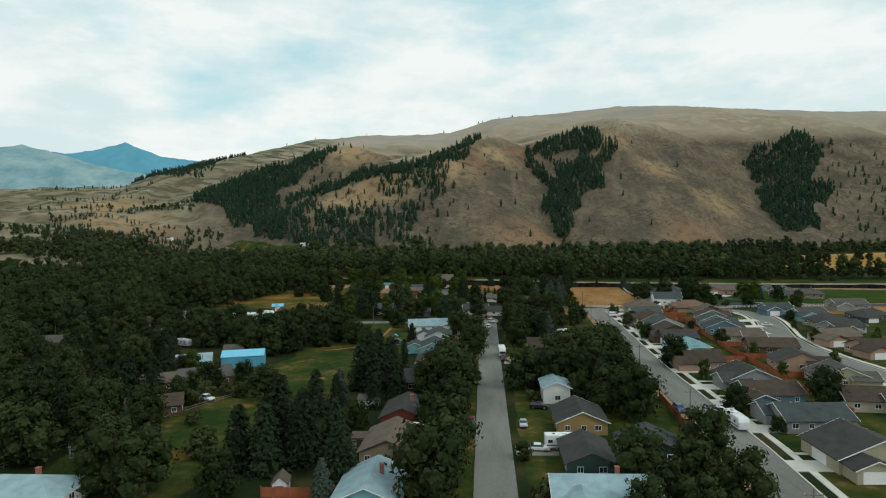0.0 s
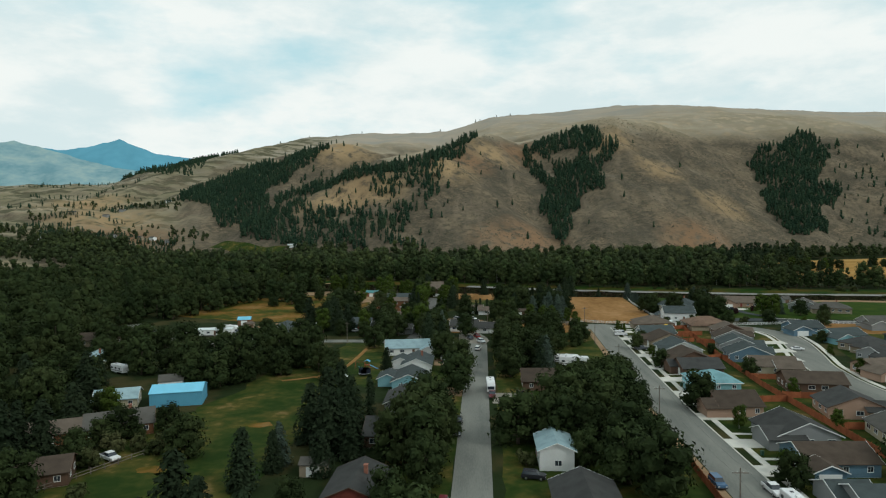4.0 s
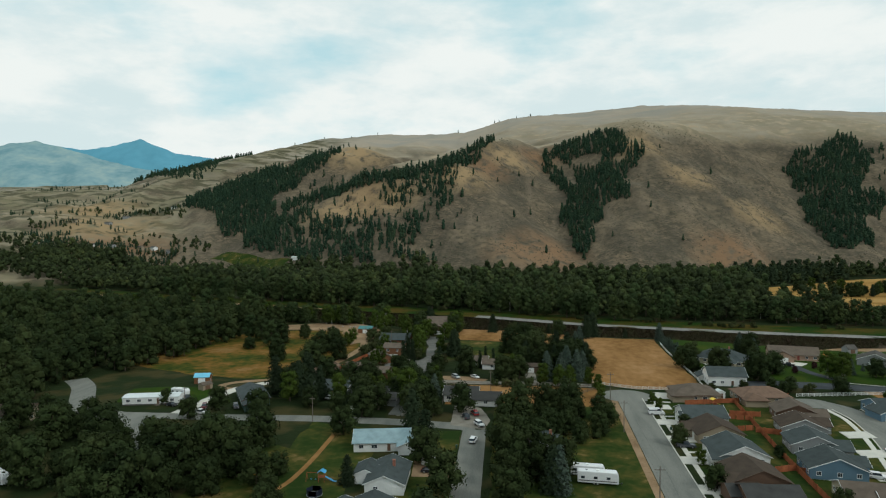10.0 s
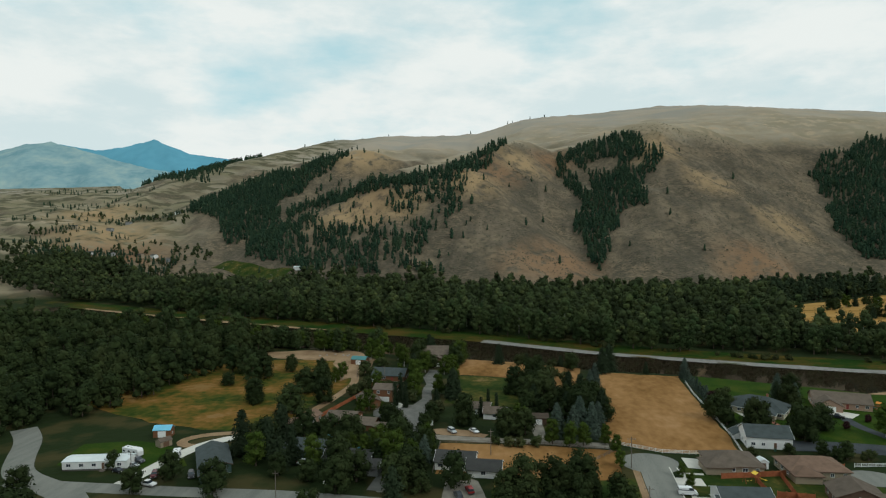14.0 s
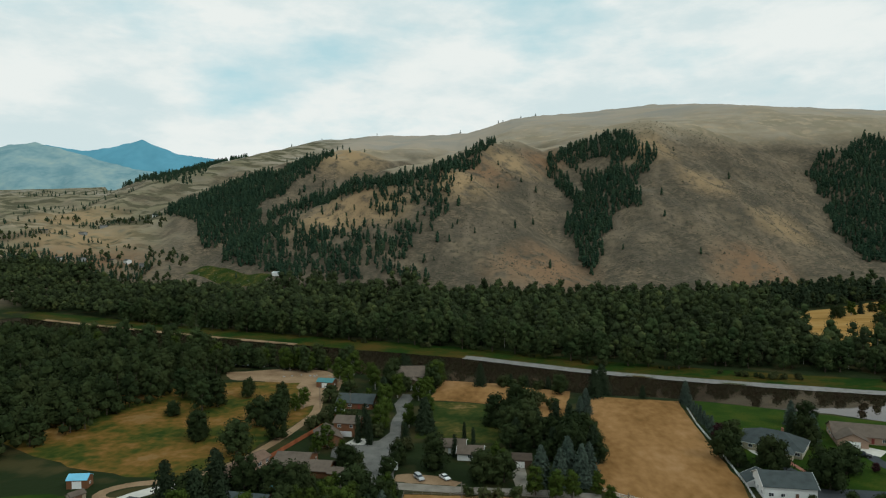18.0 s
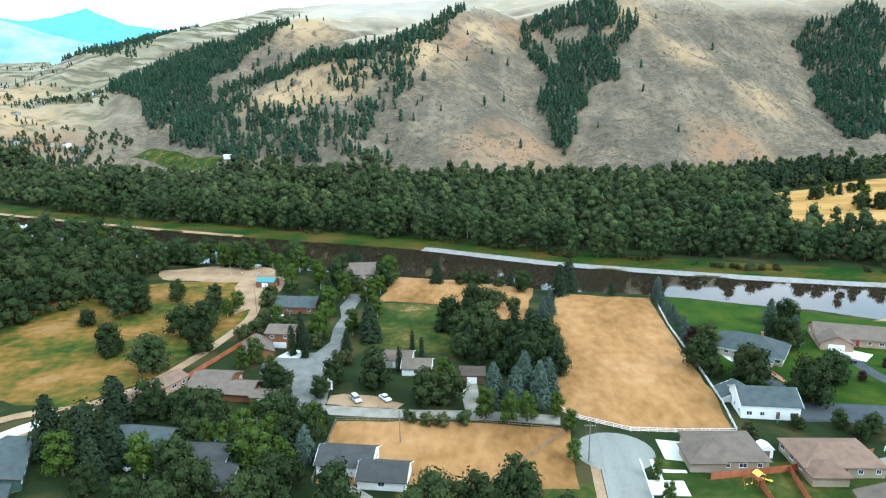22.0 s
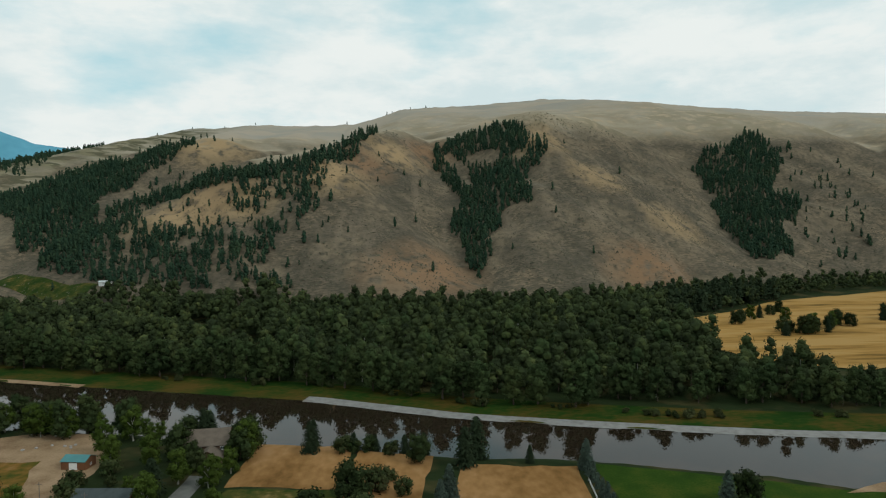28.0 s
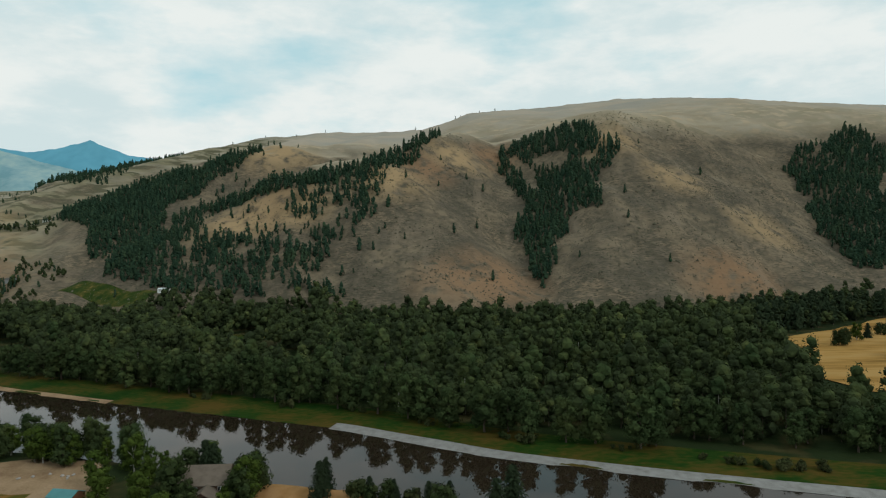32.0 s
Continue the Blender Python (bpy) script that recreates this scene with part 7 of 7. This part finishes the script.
for x, y, rot, kind, color, label in (
    (6.5, 88, 85, "sedan", "white", "white sedan on a driveway"), (-3.2, 246, 170, "suv", "white", "white car driving at the street's end"), (-7.2, 153, 0, "sedan", "black", "black car parked at the street's edge"), (-7.2, 144, 0, "sedan", "dark", "dark car parked at the street's edge"),
    (-14, 226, 82, "van", "white", "white cargo van in a front yard"), (-14, 221, 85, "sedan", "black", "black car beside a white van"), (11, 177, 80, "suv", "maroon", "maroon car in a yard"), (6, 166, 70, "suv", "dark", "dark car in a yard"),
    (1.6, 177, 0, "pickup", "maroon", "maroon pickup behind a motorhome"), (43.5, 116, 3, "suv", "blue", "blue car parked at the kerb"), (52.4, 113, 3, "pickup", "white", "white pickup hitched to a trailer"), (43.6, 178, 3, "suv", "silver", "silver car parked at the kerb"), (37, 178, 10, "sedan", "white", "white car beside the fence"),
    (60.5, 279, 88, "van", "white", "white van on a driveway"), (61.5, 246, 85, "pickup", "dark", "dark pickup on a driveway"), (105, 226, 70, "suv", "white", "white car on a driveway"), (121, 246, 80, "sedan", "white", "white car outside a new house"),
    (-2, 262, 30, "suv", "white", "white car on the turning place"), (-7, 270, 200, "suv", "dark", "dark car beside a white house"), (-4, 274, 200, "suv", "red", "bright red car beside a white house"),
    (-119, 286, 70, "pickup", "dark", "dark pickup beside a mobile home"), (-118, 282, 72, "sedan", "silver", "silver car beside a mobile home"), (-120, 277, 75, "sedan", "black", "black car beside a mobile home"), (-106, 275, 20, "suv", "maroon", "maroon car on a gravel drive"), (-110, 270, 60, "sedan", "dark", "dark car at the roadside"), (-104, 268, 80, "pickup", "white", "white pickup at the roadside"),
    (-94, 276, 30, "suv", "black", "black car before a garage"), (-91, 279, 30, "sedan", "white", "white car before a garage"), (-62, 291, 150, "sedan", "white", "white car on a driveway"), (-15, 327, 35, "suv", "silver", "silver-green car on the gravel lane"), (-6.5, 328, 40, "sedan", "white", "white car on the gravel lane"),
    (-40, 320, 80, "suv", "white", "white car before a wooden house"), (-62, 398, 80, "suv", "white", "white car beside a log house"), (74, 96, 90, "pickup", "black", "black pickup on a driveway"), (80, 90, 60, "suv", "white", "white car on a driveway"), (-82, 125, 60, "pickup", "white", "white pickup beside a hedge"), (9, 118, 80, "suv", "black", "black car in a yard"), (4.2, 104, 0, "sedan", "silver", "silver car parked by the lawn"), (-8, 104, 0, "suv", "maroon", "dark red car parked at the street's edge"), (140, 360, 60, "pickup", "black", "black pickup on a curved drive"), (-92, 195, 60, "sedan", "white", "white car behind the blue barn"),
):
    car(x, y, rot, kind, color, label)

# ---- outbuildings ----
shed(-99, 185, 22, 7, 6, 3.0, "white", "grey", "small white garage behind the barn")
shed(-44, 186, 5, 3.2, 3.8, 2.6, "white", "white", "small white garden shed", "y", 0.8)
shed(-35, 119, 0, 5.5, 3.6, 2.6, "tan", "grey", "small weathered tan shed")
shed(-31, 90, 0, 4.2, 3.2, 2.4, "cream", "tan", "small cream shed by a fence")
shed(-41, 66, 10, 2.6, 3.6, 2.4, "white", "tan", "small white barn-roofed shed", "y", 0.9)
shed(-90, 84, 20, 4.5, 3.6, 2.5, "grey", "pale", "small grey shed among trees")
shed(33, 86, -6, 5, 4.5, 2.6, "brown", "brown", "small brown shed by the dirt verge")
shed(-125, 312, 10, 6.5, 4.2, 3.0, "log", "metal_blue", "small red barn with a blue metal roof", "x", 0.6, "barn", "barn")
shed(-119, 302, 60, 4.5, 3.5, 2.2, "tan", "tan", "low tan shed beside the track")
shed(-81, 441, -8, 9, 6, 3.0, "log", "teal", "small log cabin with a teal metal roof", "x", 0.45, "cabin", "cabin")
shed(-58, 311, -20, 4, 3.6, 2.4, "blue", "metal_blue", "small blue garden shed", "y", 0.7)
shed(18.5, 343, 0, 8, 7, 2.7, "brown", "brown", "low brown shed roof under trees", "x", 0.3, "shed", "shed")
shed(-41.5, 325.5, -4, 7, 6, 2.7, "log", "tan", "wooden carport with a tan roof", "x", 0.25, "carport", "carport")
shed(90, 303, 4, 3.2, 3.0, 2.4, "white", "white", "small white open garden pavilion", "y", 0.5)
shed(185, 394, 10, 5, 5, 2.4, "grey", "grey", "low grey garden hut by the lawn", "x", 0.7)
root = thing("mobile_home", (-129.5, 281, 0), 10, "long white mobile home with a low roof on a lawn", "mobile home")
volume(root, 0, 0, 21, 6.5, 3.0, WALLS["white"], ROOFS["white"], "gable", "x", 0.16, 0.2, False)
part("porch_steps", box(2, -4.6, 0, 3.6, -3.27, 0.5), GREY_WOOD, root)
part("skirting", box(-10.52, -3.27, -0.1, 10.52, 3.27, 0.5), ROOFS["grey"], root)
for k in range(5):
    opening(root, "s", -8.4 + k * 4.1, 1.3, 1.5, 1.1, 3.27)
opening(root, "s", 2.8, 0.55, 0.95, 2.0, 3.27, "door", DOOR_BROWN)
root = thing("farmhouse", (-272, 865, land_at(-272, 865) + 0.2), -5, "long white building at the foot of the hill", "house")
volume(root, 0, 0, 11, 6, 3.0, WALLS["white"], ROOFS["white"], "gable", "x", 0.3, 0.4, False, -2.0)
for j, (x, y) in enumerate([(-515, 937), (-484, 927), (-532, 929), (-588, 901), (-648, 1081), (-618, 1114), (-591, 1137), (-646, 1027), (-674, 981), (-624, 834), (-560, 905)]):
    root = thing("hill_house", (x, y, land_at(x, y) + 0.2), j * 37 % 60 - 30, "small distant house on the upland", "house", "distant houses")
    volume(root, 0, 0, 10, 7, 3.0, WALLS[("white", "grey", "tan")[j % 3]], ROOFS[("slate", "grey", "dark")[j % 3]], "gable", "x", 0.4, 0.5, False, -3.0)

# ---- driveways and walks of the new houses ----
for y in (83, 105, 126, 142, 162, 184, 201, 218, 238, 256, 273, 291):
    x0 = float(np.interp(y, [p[1] for p in STREET_TWO], [p[0] for p in STREET_TWO])) + 4.7
    patch("driveway", [(x0, y - 5.4), (x0 + 8.2, y - 5.4), (x0 + 8.2, y + 0.2), (x0, y + 0.2)], 0.155, CONCRETE, "pale concrete driveway with a kerb cut", "driveway", thick=0.2)
    patch("walk", [(x0 + 3.8, y + 3.4), (x0 + 10, y + 3.4), (x0 + 10, y + 4.6), (x0 + 3.8, y + 4.6)], 0.1, CONCRETE, "narrow concrete garden walk", "path", thick=0.12)
for y in (122, 145, 165, 190, 211, 231, 248, 265):
    x1 = float(np.interp(y, [p[1] for p in STREET_THREE[:-2]], [p[0] for p in STREET_THREE[:-2]])) - 5
    patch("driveway", [(x1 - 9, y - 7), (x1, y - 6), (x1, y), (x1 - 9, y - 1)], 0.165, CONCRETE, "pale concrete driveway with a kerb cut", "driveway", thick=0.2)
patch("driveway", [(66, 300), (72, 299), (73, 308), (66, 309)], 0.11, CONCRETE, "pale concrete driveway at the turning place", "driveway", thick=0.15)
patch("driveway", [(104, 352), (110, 338), (113, 340), (108, 356)], 0.05, ASPHALT_DARK, "dark driveway beside a white house", "driveway")
patch("patio", [(138, 366), (146, 360), (152, 366), (144, 372)], 0.07, CONCRETE, "pale concrete forecourt", "driveway", 0.2)
patch("walk", [(100, 372), (103, 360), (106, 352), (108, 354), (105, 364), (102.5, 373)], 0.06, CONCRETE, "curved pale garden path", "path", 0.15, 2)
patch("walk", [(111, 352), (113, 344), (114.5, 344.5), (113, 353)], 0.064, BRICK, "red brick garden path", "path")
patch("driveway", [(-56, 297), (-50, 275), (-46, 275), (-48, 300)], 0.05, CONCRETE, "pale concrete driveway among trees", "driveway")
patch("driveway", [(-36, 290), (-32, 271), (-27, 271), (-30, 292)], 0.052, GRAVEL, "gravel driveway among trees", "driveway")
patch("driveway", [(-12, 290), (-12, 262), (0, 258), (2, 268), (-2, 282)], 0.056, GRAVEL, "gravel turning place at the street's end", "driveway", 0.4)
patch("driveway", [(15, 340), (17, 322), (21, 322), (20, 340)], 0.06, GRAVEL, "gravel drive under trees", "driveway", 0.3)
patch("driveway", [(-19, 218), (-7, 218), (-7, 229), (-19, 229)], 0.045, DIRT, "bare dirt parking place", "driveway", 0.5)
patch("driveway", [(-15, 180), (-7, 178), (-7, 196), (-11, 198)], 0.045, DIRT, "bare orange dirt by the street", "driveway", 0.6)
patch("driveway", [(2, 170), (13, 170), (13, 181), (2, 181)], 0.045, GRAVEL, "grey gravel parking place", "driveway", 0.4)
patch("driveway", [(2, 85), (18, 85), (18, 91), (2, 91)], 0.045, GRAVEL, "pale gravel parking place", "driveway", 0.4)
for x, y, r in ((-62, 95, 2.4), (-70, 120, 1.8), (-58, 150, 2.0), (-68, 84, 2.6), (-55, 200, 1.6), (-62, 215, 1.8)):
    patch("bare_patch", [(x + r * 1.9 * math.cos(a / 9 * math.pi), y + r * math.sin(a / 9 * math.pi)) for a in range(18)], 0.05 + r * 0.001, MEADOW, "dry yellow patch in the pasture", "ground", 0.5, 1)


# ---- fences ----
def fence(line, kind, label, h=1.2, gap=2.4):
    """A fence along a line: posts and rails, or posts and board panels, each a part."""
    root = thing("fence", (0, 0, 0), 0, label, "fence")
    mat = {"vinyl": VINYL, "cedar": CEDAR, "rail": GREY_WOOD}[kind]
    key = ("fence", kind, h, gap)
    if key not in MODELS:
        post = box(-0.07, -0.07, -0.2, 0.07, 0.07, h + 0.1)
        box(-0.09, -0.09, h + 0.1, 0.09, 0.09, h + 0.15, post)
        if kind == "cedar":
            edge = [(k * gap / 24, 0.016 * ((k // 2) % 2)) for k in range(25)]
            panel = prism(edge + [(a, b - 0.03) for a, b in reversed(edge)], 0.05, h)
            bmesh.ops.transform(panel, verts=panel.verts[:], matrix=Matrix(((1, 0, 0, 0), (0, 0, 1, 0), (0, 1, 0, 0), (0, 0, 0, 1))))
            bmesh.ops.recalc_face_normals(panel, faces=panel.faces[:])
        else:
            panel = box(0.0, -0.025, -0.07, gap, 0.025, 0.07)
        made = []
        for nm, bm in (("post", post), ("panel", panel)):
            me = bpy.data.meshes.new(nm)
            bm.to_mesh(me)
            bm.free()
            me.materials.append(mat)
            made.append(me)
        MODELS[key] = made
    post, panel = MODELS[key]
    for (x0, y0), (x1, y1) in zip(line, line[1:]):
        n = max(1, round(math.hypot(x1 - x0, y1 - y0) / gap))
        a = math.degrees(math.atan2(y1 - y0, x1 - x0))
        for i in range(n):
            x, y = x0 + (x1 - x0) * i / n, y0 + (y1 - y0) * i / n
            part("post", post, None, root, "", (x, y, 0))
            for z in {"cedar": (0,), "vinyl": (0.25 * h, 0.62 * h, h), "rail": (0.45 * h, 0.95 * h)}[kind]:
                part("panel" if kind == "cedar" else "rail", panel, None, root, "", (x, y, z), a)
    part("post", post, None, root, "", (*line[-1], 0))


fence([(44, 323), (48.5, 318.6), (60.6, 312.9), (74.2, 312.6), (87.6, 313.2)], "vinyl", "white vinyl fence along the dry field")
fence([(88, 314), (90, 331), (91, 355), (92, 392), (94, 414)], "vinyl", "white vinyl fence beside the dry field", 1.0)
fence([(120, 306), (160, 312), (200, 309)], "vinyl", "white vinyl fence by the turning circle", 1.2)
for line in ([(83, 112), (83.5, 190), (87, 240), (93, 296)], [(74, 292), (93, 296), (116, 304)], [(64, 172), (84, 174)], [(84, 200), (97, 198)], [(84, 178), (98, 176)], [(86, 228), (98, 225)], [(88, 262), (100, 258)], [(80, 262), (88, 264)], [(80, 228), (86, 230)], [(86, 280), (96, 279)], [(84, 150), (96, 150)], [(84, 290), (84, 276), (92, 274)]):
    fence(line, "cedar", "red-brown cedar board fence between gardens", 1.8)
fence([(-72, 340), (-64, 372), (-62, 392)], "cedar", "orange-brown board fence along the track", 1.7)
fence([(-44, 64), (-12, 64)], "cedar", "tall red-brown board fence behind a lawn", 1.9)
fence([(40.5, 92), (41.8, 128)], "cedar", "orange-brown board fence beside the verge", 1.8)
fence([(-17, 287), (-18, 315), (20, 316), (44, 313)], "rail", "weathered two-rail paddock fence", 1.2, 3.0)
fence([(24, 288), (44, 312)], "rail", "weathered rail fence across the paddock", 1.2, 3.0)
fence([(-108, 62), (-84, 112), (-76, 128)], "rail", "weathered fence at the pasture's edge", 1.2, 3.0)


# ---- poles, lines and small garden things ----
POLES = [(40, 45), (40.5, 98), (42, 150), (43.5, 203), (45.5, 259), (47.5, 298)]
for x, y in POLES:
    root = thing("utility_pole", (x, y, 0), 0, "tall brown wooden utility pole with a crossarm", "utility pole", "poles along the street")
    part("pole", rod(0.16, 0.11, (0, 0, -0.3), (0, 0, 10.5), 8), GREY_WOOD, root)
    part("crossarm", box(-1.3, -0.06, 9.6, 1.3, 0.06, 9.75), GREY_WOOD, root)
    for s in (-1.2, -0.5, 0.5, 1.2):
        part("insulator", rod(0.05, 0.04, (s, 0, 9.75), (s, 0, 9.95), 6), LAMP, root)
for s in (-1.2, 1.2):
    root = thing("power_line", (0, 0, 0), 0, "thin dark overhead power line", "cable")
    for (x0, y0), (x1, y1) in zip(POLES, POLES[1:]):
        bm = bmesh.new()
        pts = [(x0 + (x1 - x0) * k / 8 + s, y0 + (y1 - y0) * k / 8, 9.95 - 1.0 * (1 - (k / 4 - 1) ** 2)) for k in range(9)]
        for a, b in zip(pts, pts[1:]):
            rod(0.018, 0.018, a, b, 4, bm)
        part("cable", bm, DARK_TRIM, root)
for x, y, h in ((-57, 398, 9), (-73, 404, 10), (-34, 300, 9), (1, 305, 9), (30, 318, 9), (-112, 272, 9), (-60, 262, 9)):
    root = thing("utility_pole", (x, y, 0), 0, "plain weathered wooden utility pole", "utility pole")
    part("pole", rod(0.14, 0.1, (0, 0, -0.3), (0, 0, h), 8), GREY_WOOD, root)
    part("crossarm", box(-0.9, -0.05, h - 0.8, 0.9, 0.05, h - 0.68), GREY_WOOD, root)
NET = plain("dark_net", (0.03, 0.04, 0.07), 0.7)
for x, y in ((-41, 203), (100, 262)):
    root = thing("trampoline", (x, y, 0), 0, "round trampoline with a dark blue net", "trampoline")
    part("mat", rod(1.9, 1.9, (0, 0, 0.8), (0, 0, 0.84), 20), NET, root)
    ring = bmesh.new()
    for k in range(20):
        a, b = k / 20 * 2 * math.pi, (k + 1) / 20 * 2 * math.pi
        rod(0.05, 0.05, (2.0 * math.cos(a), 2.0 * math.sin(a), 0.82), (2.0 * math.cos(b), 2.0 * math.sin(b), 0.82), 6, ring)
    part("ring", ring, CHROME, root)
    for k in range(6):
        a = k / 6 * 2 * math.pi
        part("post", rod(0.04, 0.04, (2 * math.cos(a), 2 * math.sin(a), 0), (2 * math.cos(a), 2 * math.sin(a), 2.4), 6), DARK_TRIM, root)
        b = (k + 1) / 6 * 2 * math.pi
        net = bmesh.new()
        net.faces.new([net.verts.new(p) for p in ((2 * math.cos(a), 2 * math.sin(a), 1.0), (2 * math.cos(b), 2 * math.sin(b), 1.0), (2 * math.cos(b), 2 * math.sin(b), 2.3), (2 * math.cos(a), 2 * math.sin(a), 2.3))])
        bmesh.ops.solidify(net, geom=net.faces[:], thickness=0.01)
        part("net", net, NET, root)
TOY = {k: plain(k + "_plastic", c, 0.4) for k, c in {"yellow": (0.75, 0.5, 0.05), "blue": (0.05, 0.3, 0.55), "orange": (0.7, 0.25, 0.04)}.items()}
for x, y, rot, color in ((84, 291, 20, "yellow"), (160, 377, -10, "blue"), (164, 375, 40, "orange"), (-42, 213, 0, "blue")):
    root = thing("play_set", (x, y, 0), rot, "wooden play set with a bright %s slide" % color, "play set")
    for sx in (-1, 1):
        for sy in (-1, 1):
            part("post", box(sx * 0.8 - 0.06, sy * 0.8 - 0.06, 0, sx * 0.8 + 0.06, sy * 0.8 + 0.06, 2.6), CEDAR, root)
    part("deck", box(-0.9, -0.9, 1.3, 0.9, 0.9, 1.4), CEDAR, root)
    part("canopy", prism([(-1.1, 2.5), (0, 3.2), (1.1, 2.5), (0, 3.1)], -1.0, 1.0), TOY[color], root)
    part("slide", prism([(0.9, 1.4), (3.2, 0.2), (3.9, 0.1), (3.9, 0.02), (3.2, 0.1), (0.9, 1.28)], -0.35, 0.35), TOY[color], root)
    part("swing_beam", rod(0.07, 0.07, (-0.8, 0, 2.3), (-4.2, 0, 2.3), 6), CEDAR, root)
    for k in (-1.8, -3.0):
        part("swing", box(k - 0.25, -0.12, 0.5, k + 0.25, 0.12, 0.55), TOY[color], root)
        part("rope", box(k - 0.01, -0.01, 0.55, k + 0.01, 0.01, 2.3), DARK_TRIM, root)
    part("swing_leg", rod(0.06, 0.06, (-4.2, -0.9, 0), (-4.2, 0, 2.35), 6), CEDAR, root)
    part("swing_leg", rod(0.06, 0.06, (-4.2, 0.9, 0), (-4.2, 0, 2.35), 6), CEDAR, root)
root = thing("paddling_pool", (-45, 304, 0), 0, "round blue garden pool with a white rim", "pool")
part("wall", rod(2.3, 2.3, (0, 0, 0), (0, 0, 0.9), 24), WHITE, root)
part("water", rod(2.15, 2.15, (0, 0, 0.9), (0, 0, 0.92), 24), TOY["blue"], root)
BIN = plain("green_bin", (0.03, 0.08, 0.05), 0.5)
for x, y in ((58.4, 97), (58.6, 132), (59.5, 190), (61.2, 262), (-8, 240), (3, 150), (100, 318)):
    root = thing("wheeled_bin", (x, y, 0.12), 10, "dark green wheeled rubbish bin", "bin", "bins")
    part("body", prism([(-0.24, 0.05), (0.24, 0.05), (0.3, 0.95), (-0.3, 0.95)], -0.3, 0.3), BIN, root)
    part("lid", box(-0.33, -0.34, 0.95, 0.33, 0.34, 1.02, None, 0.02), BIN, root)
STONE = material("boulder", [(0.2, 0.18, 0.16), (0.36, 0.33, 0.3)], 0.8, 0.95, fine=6, space="object")
rng = random.Random(3)
for j in range(16):
    x, y = (101, 376) if j < 7 else (-130 + j * 3, 461)
    v = ICO_HIGH[0] * np.array([rng.uniform(0.4, 0.9), rng.uniform(0.4, 0.8), rng.uniform(0.3, 0.5)]) * (1 + 0.15 * np.sin(ICO_HIGH[0][:, [1, 2, 0]] * 4 + j))
    ob = new("boulder", mesh_np("boulder", v, [ICO_HIGH[1]], STONE, True))
    px, py = x + rng.uniform(-3, 3), y + rng.uniform(-3, 3)
    ob.matrix_basis = pose(px, py, land_at(px, py) + 0.15, 0, 0, j * 40)
    tagged(ob, "rough grey-brown boulder on the ground", "rock", "boulders")
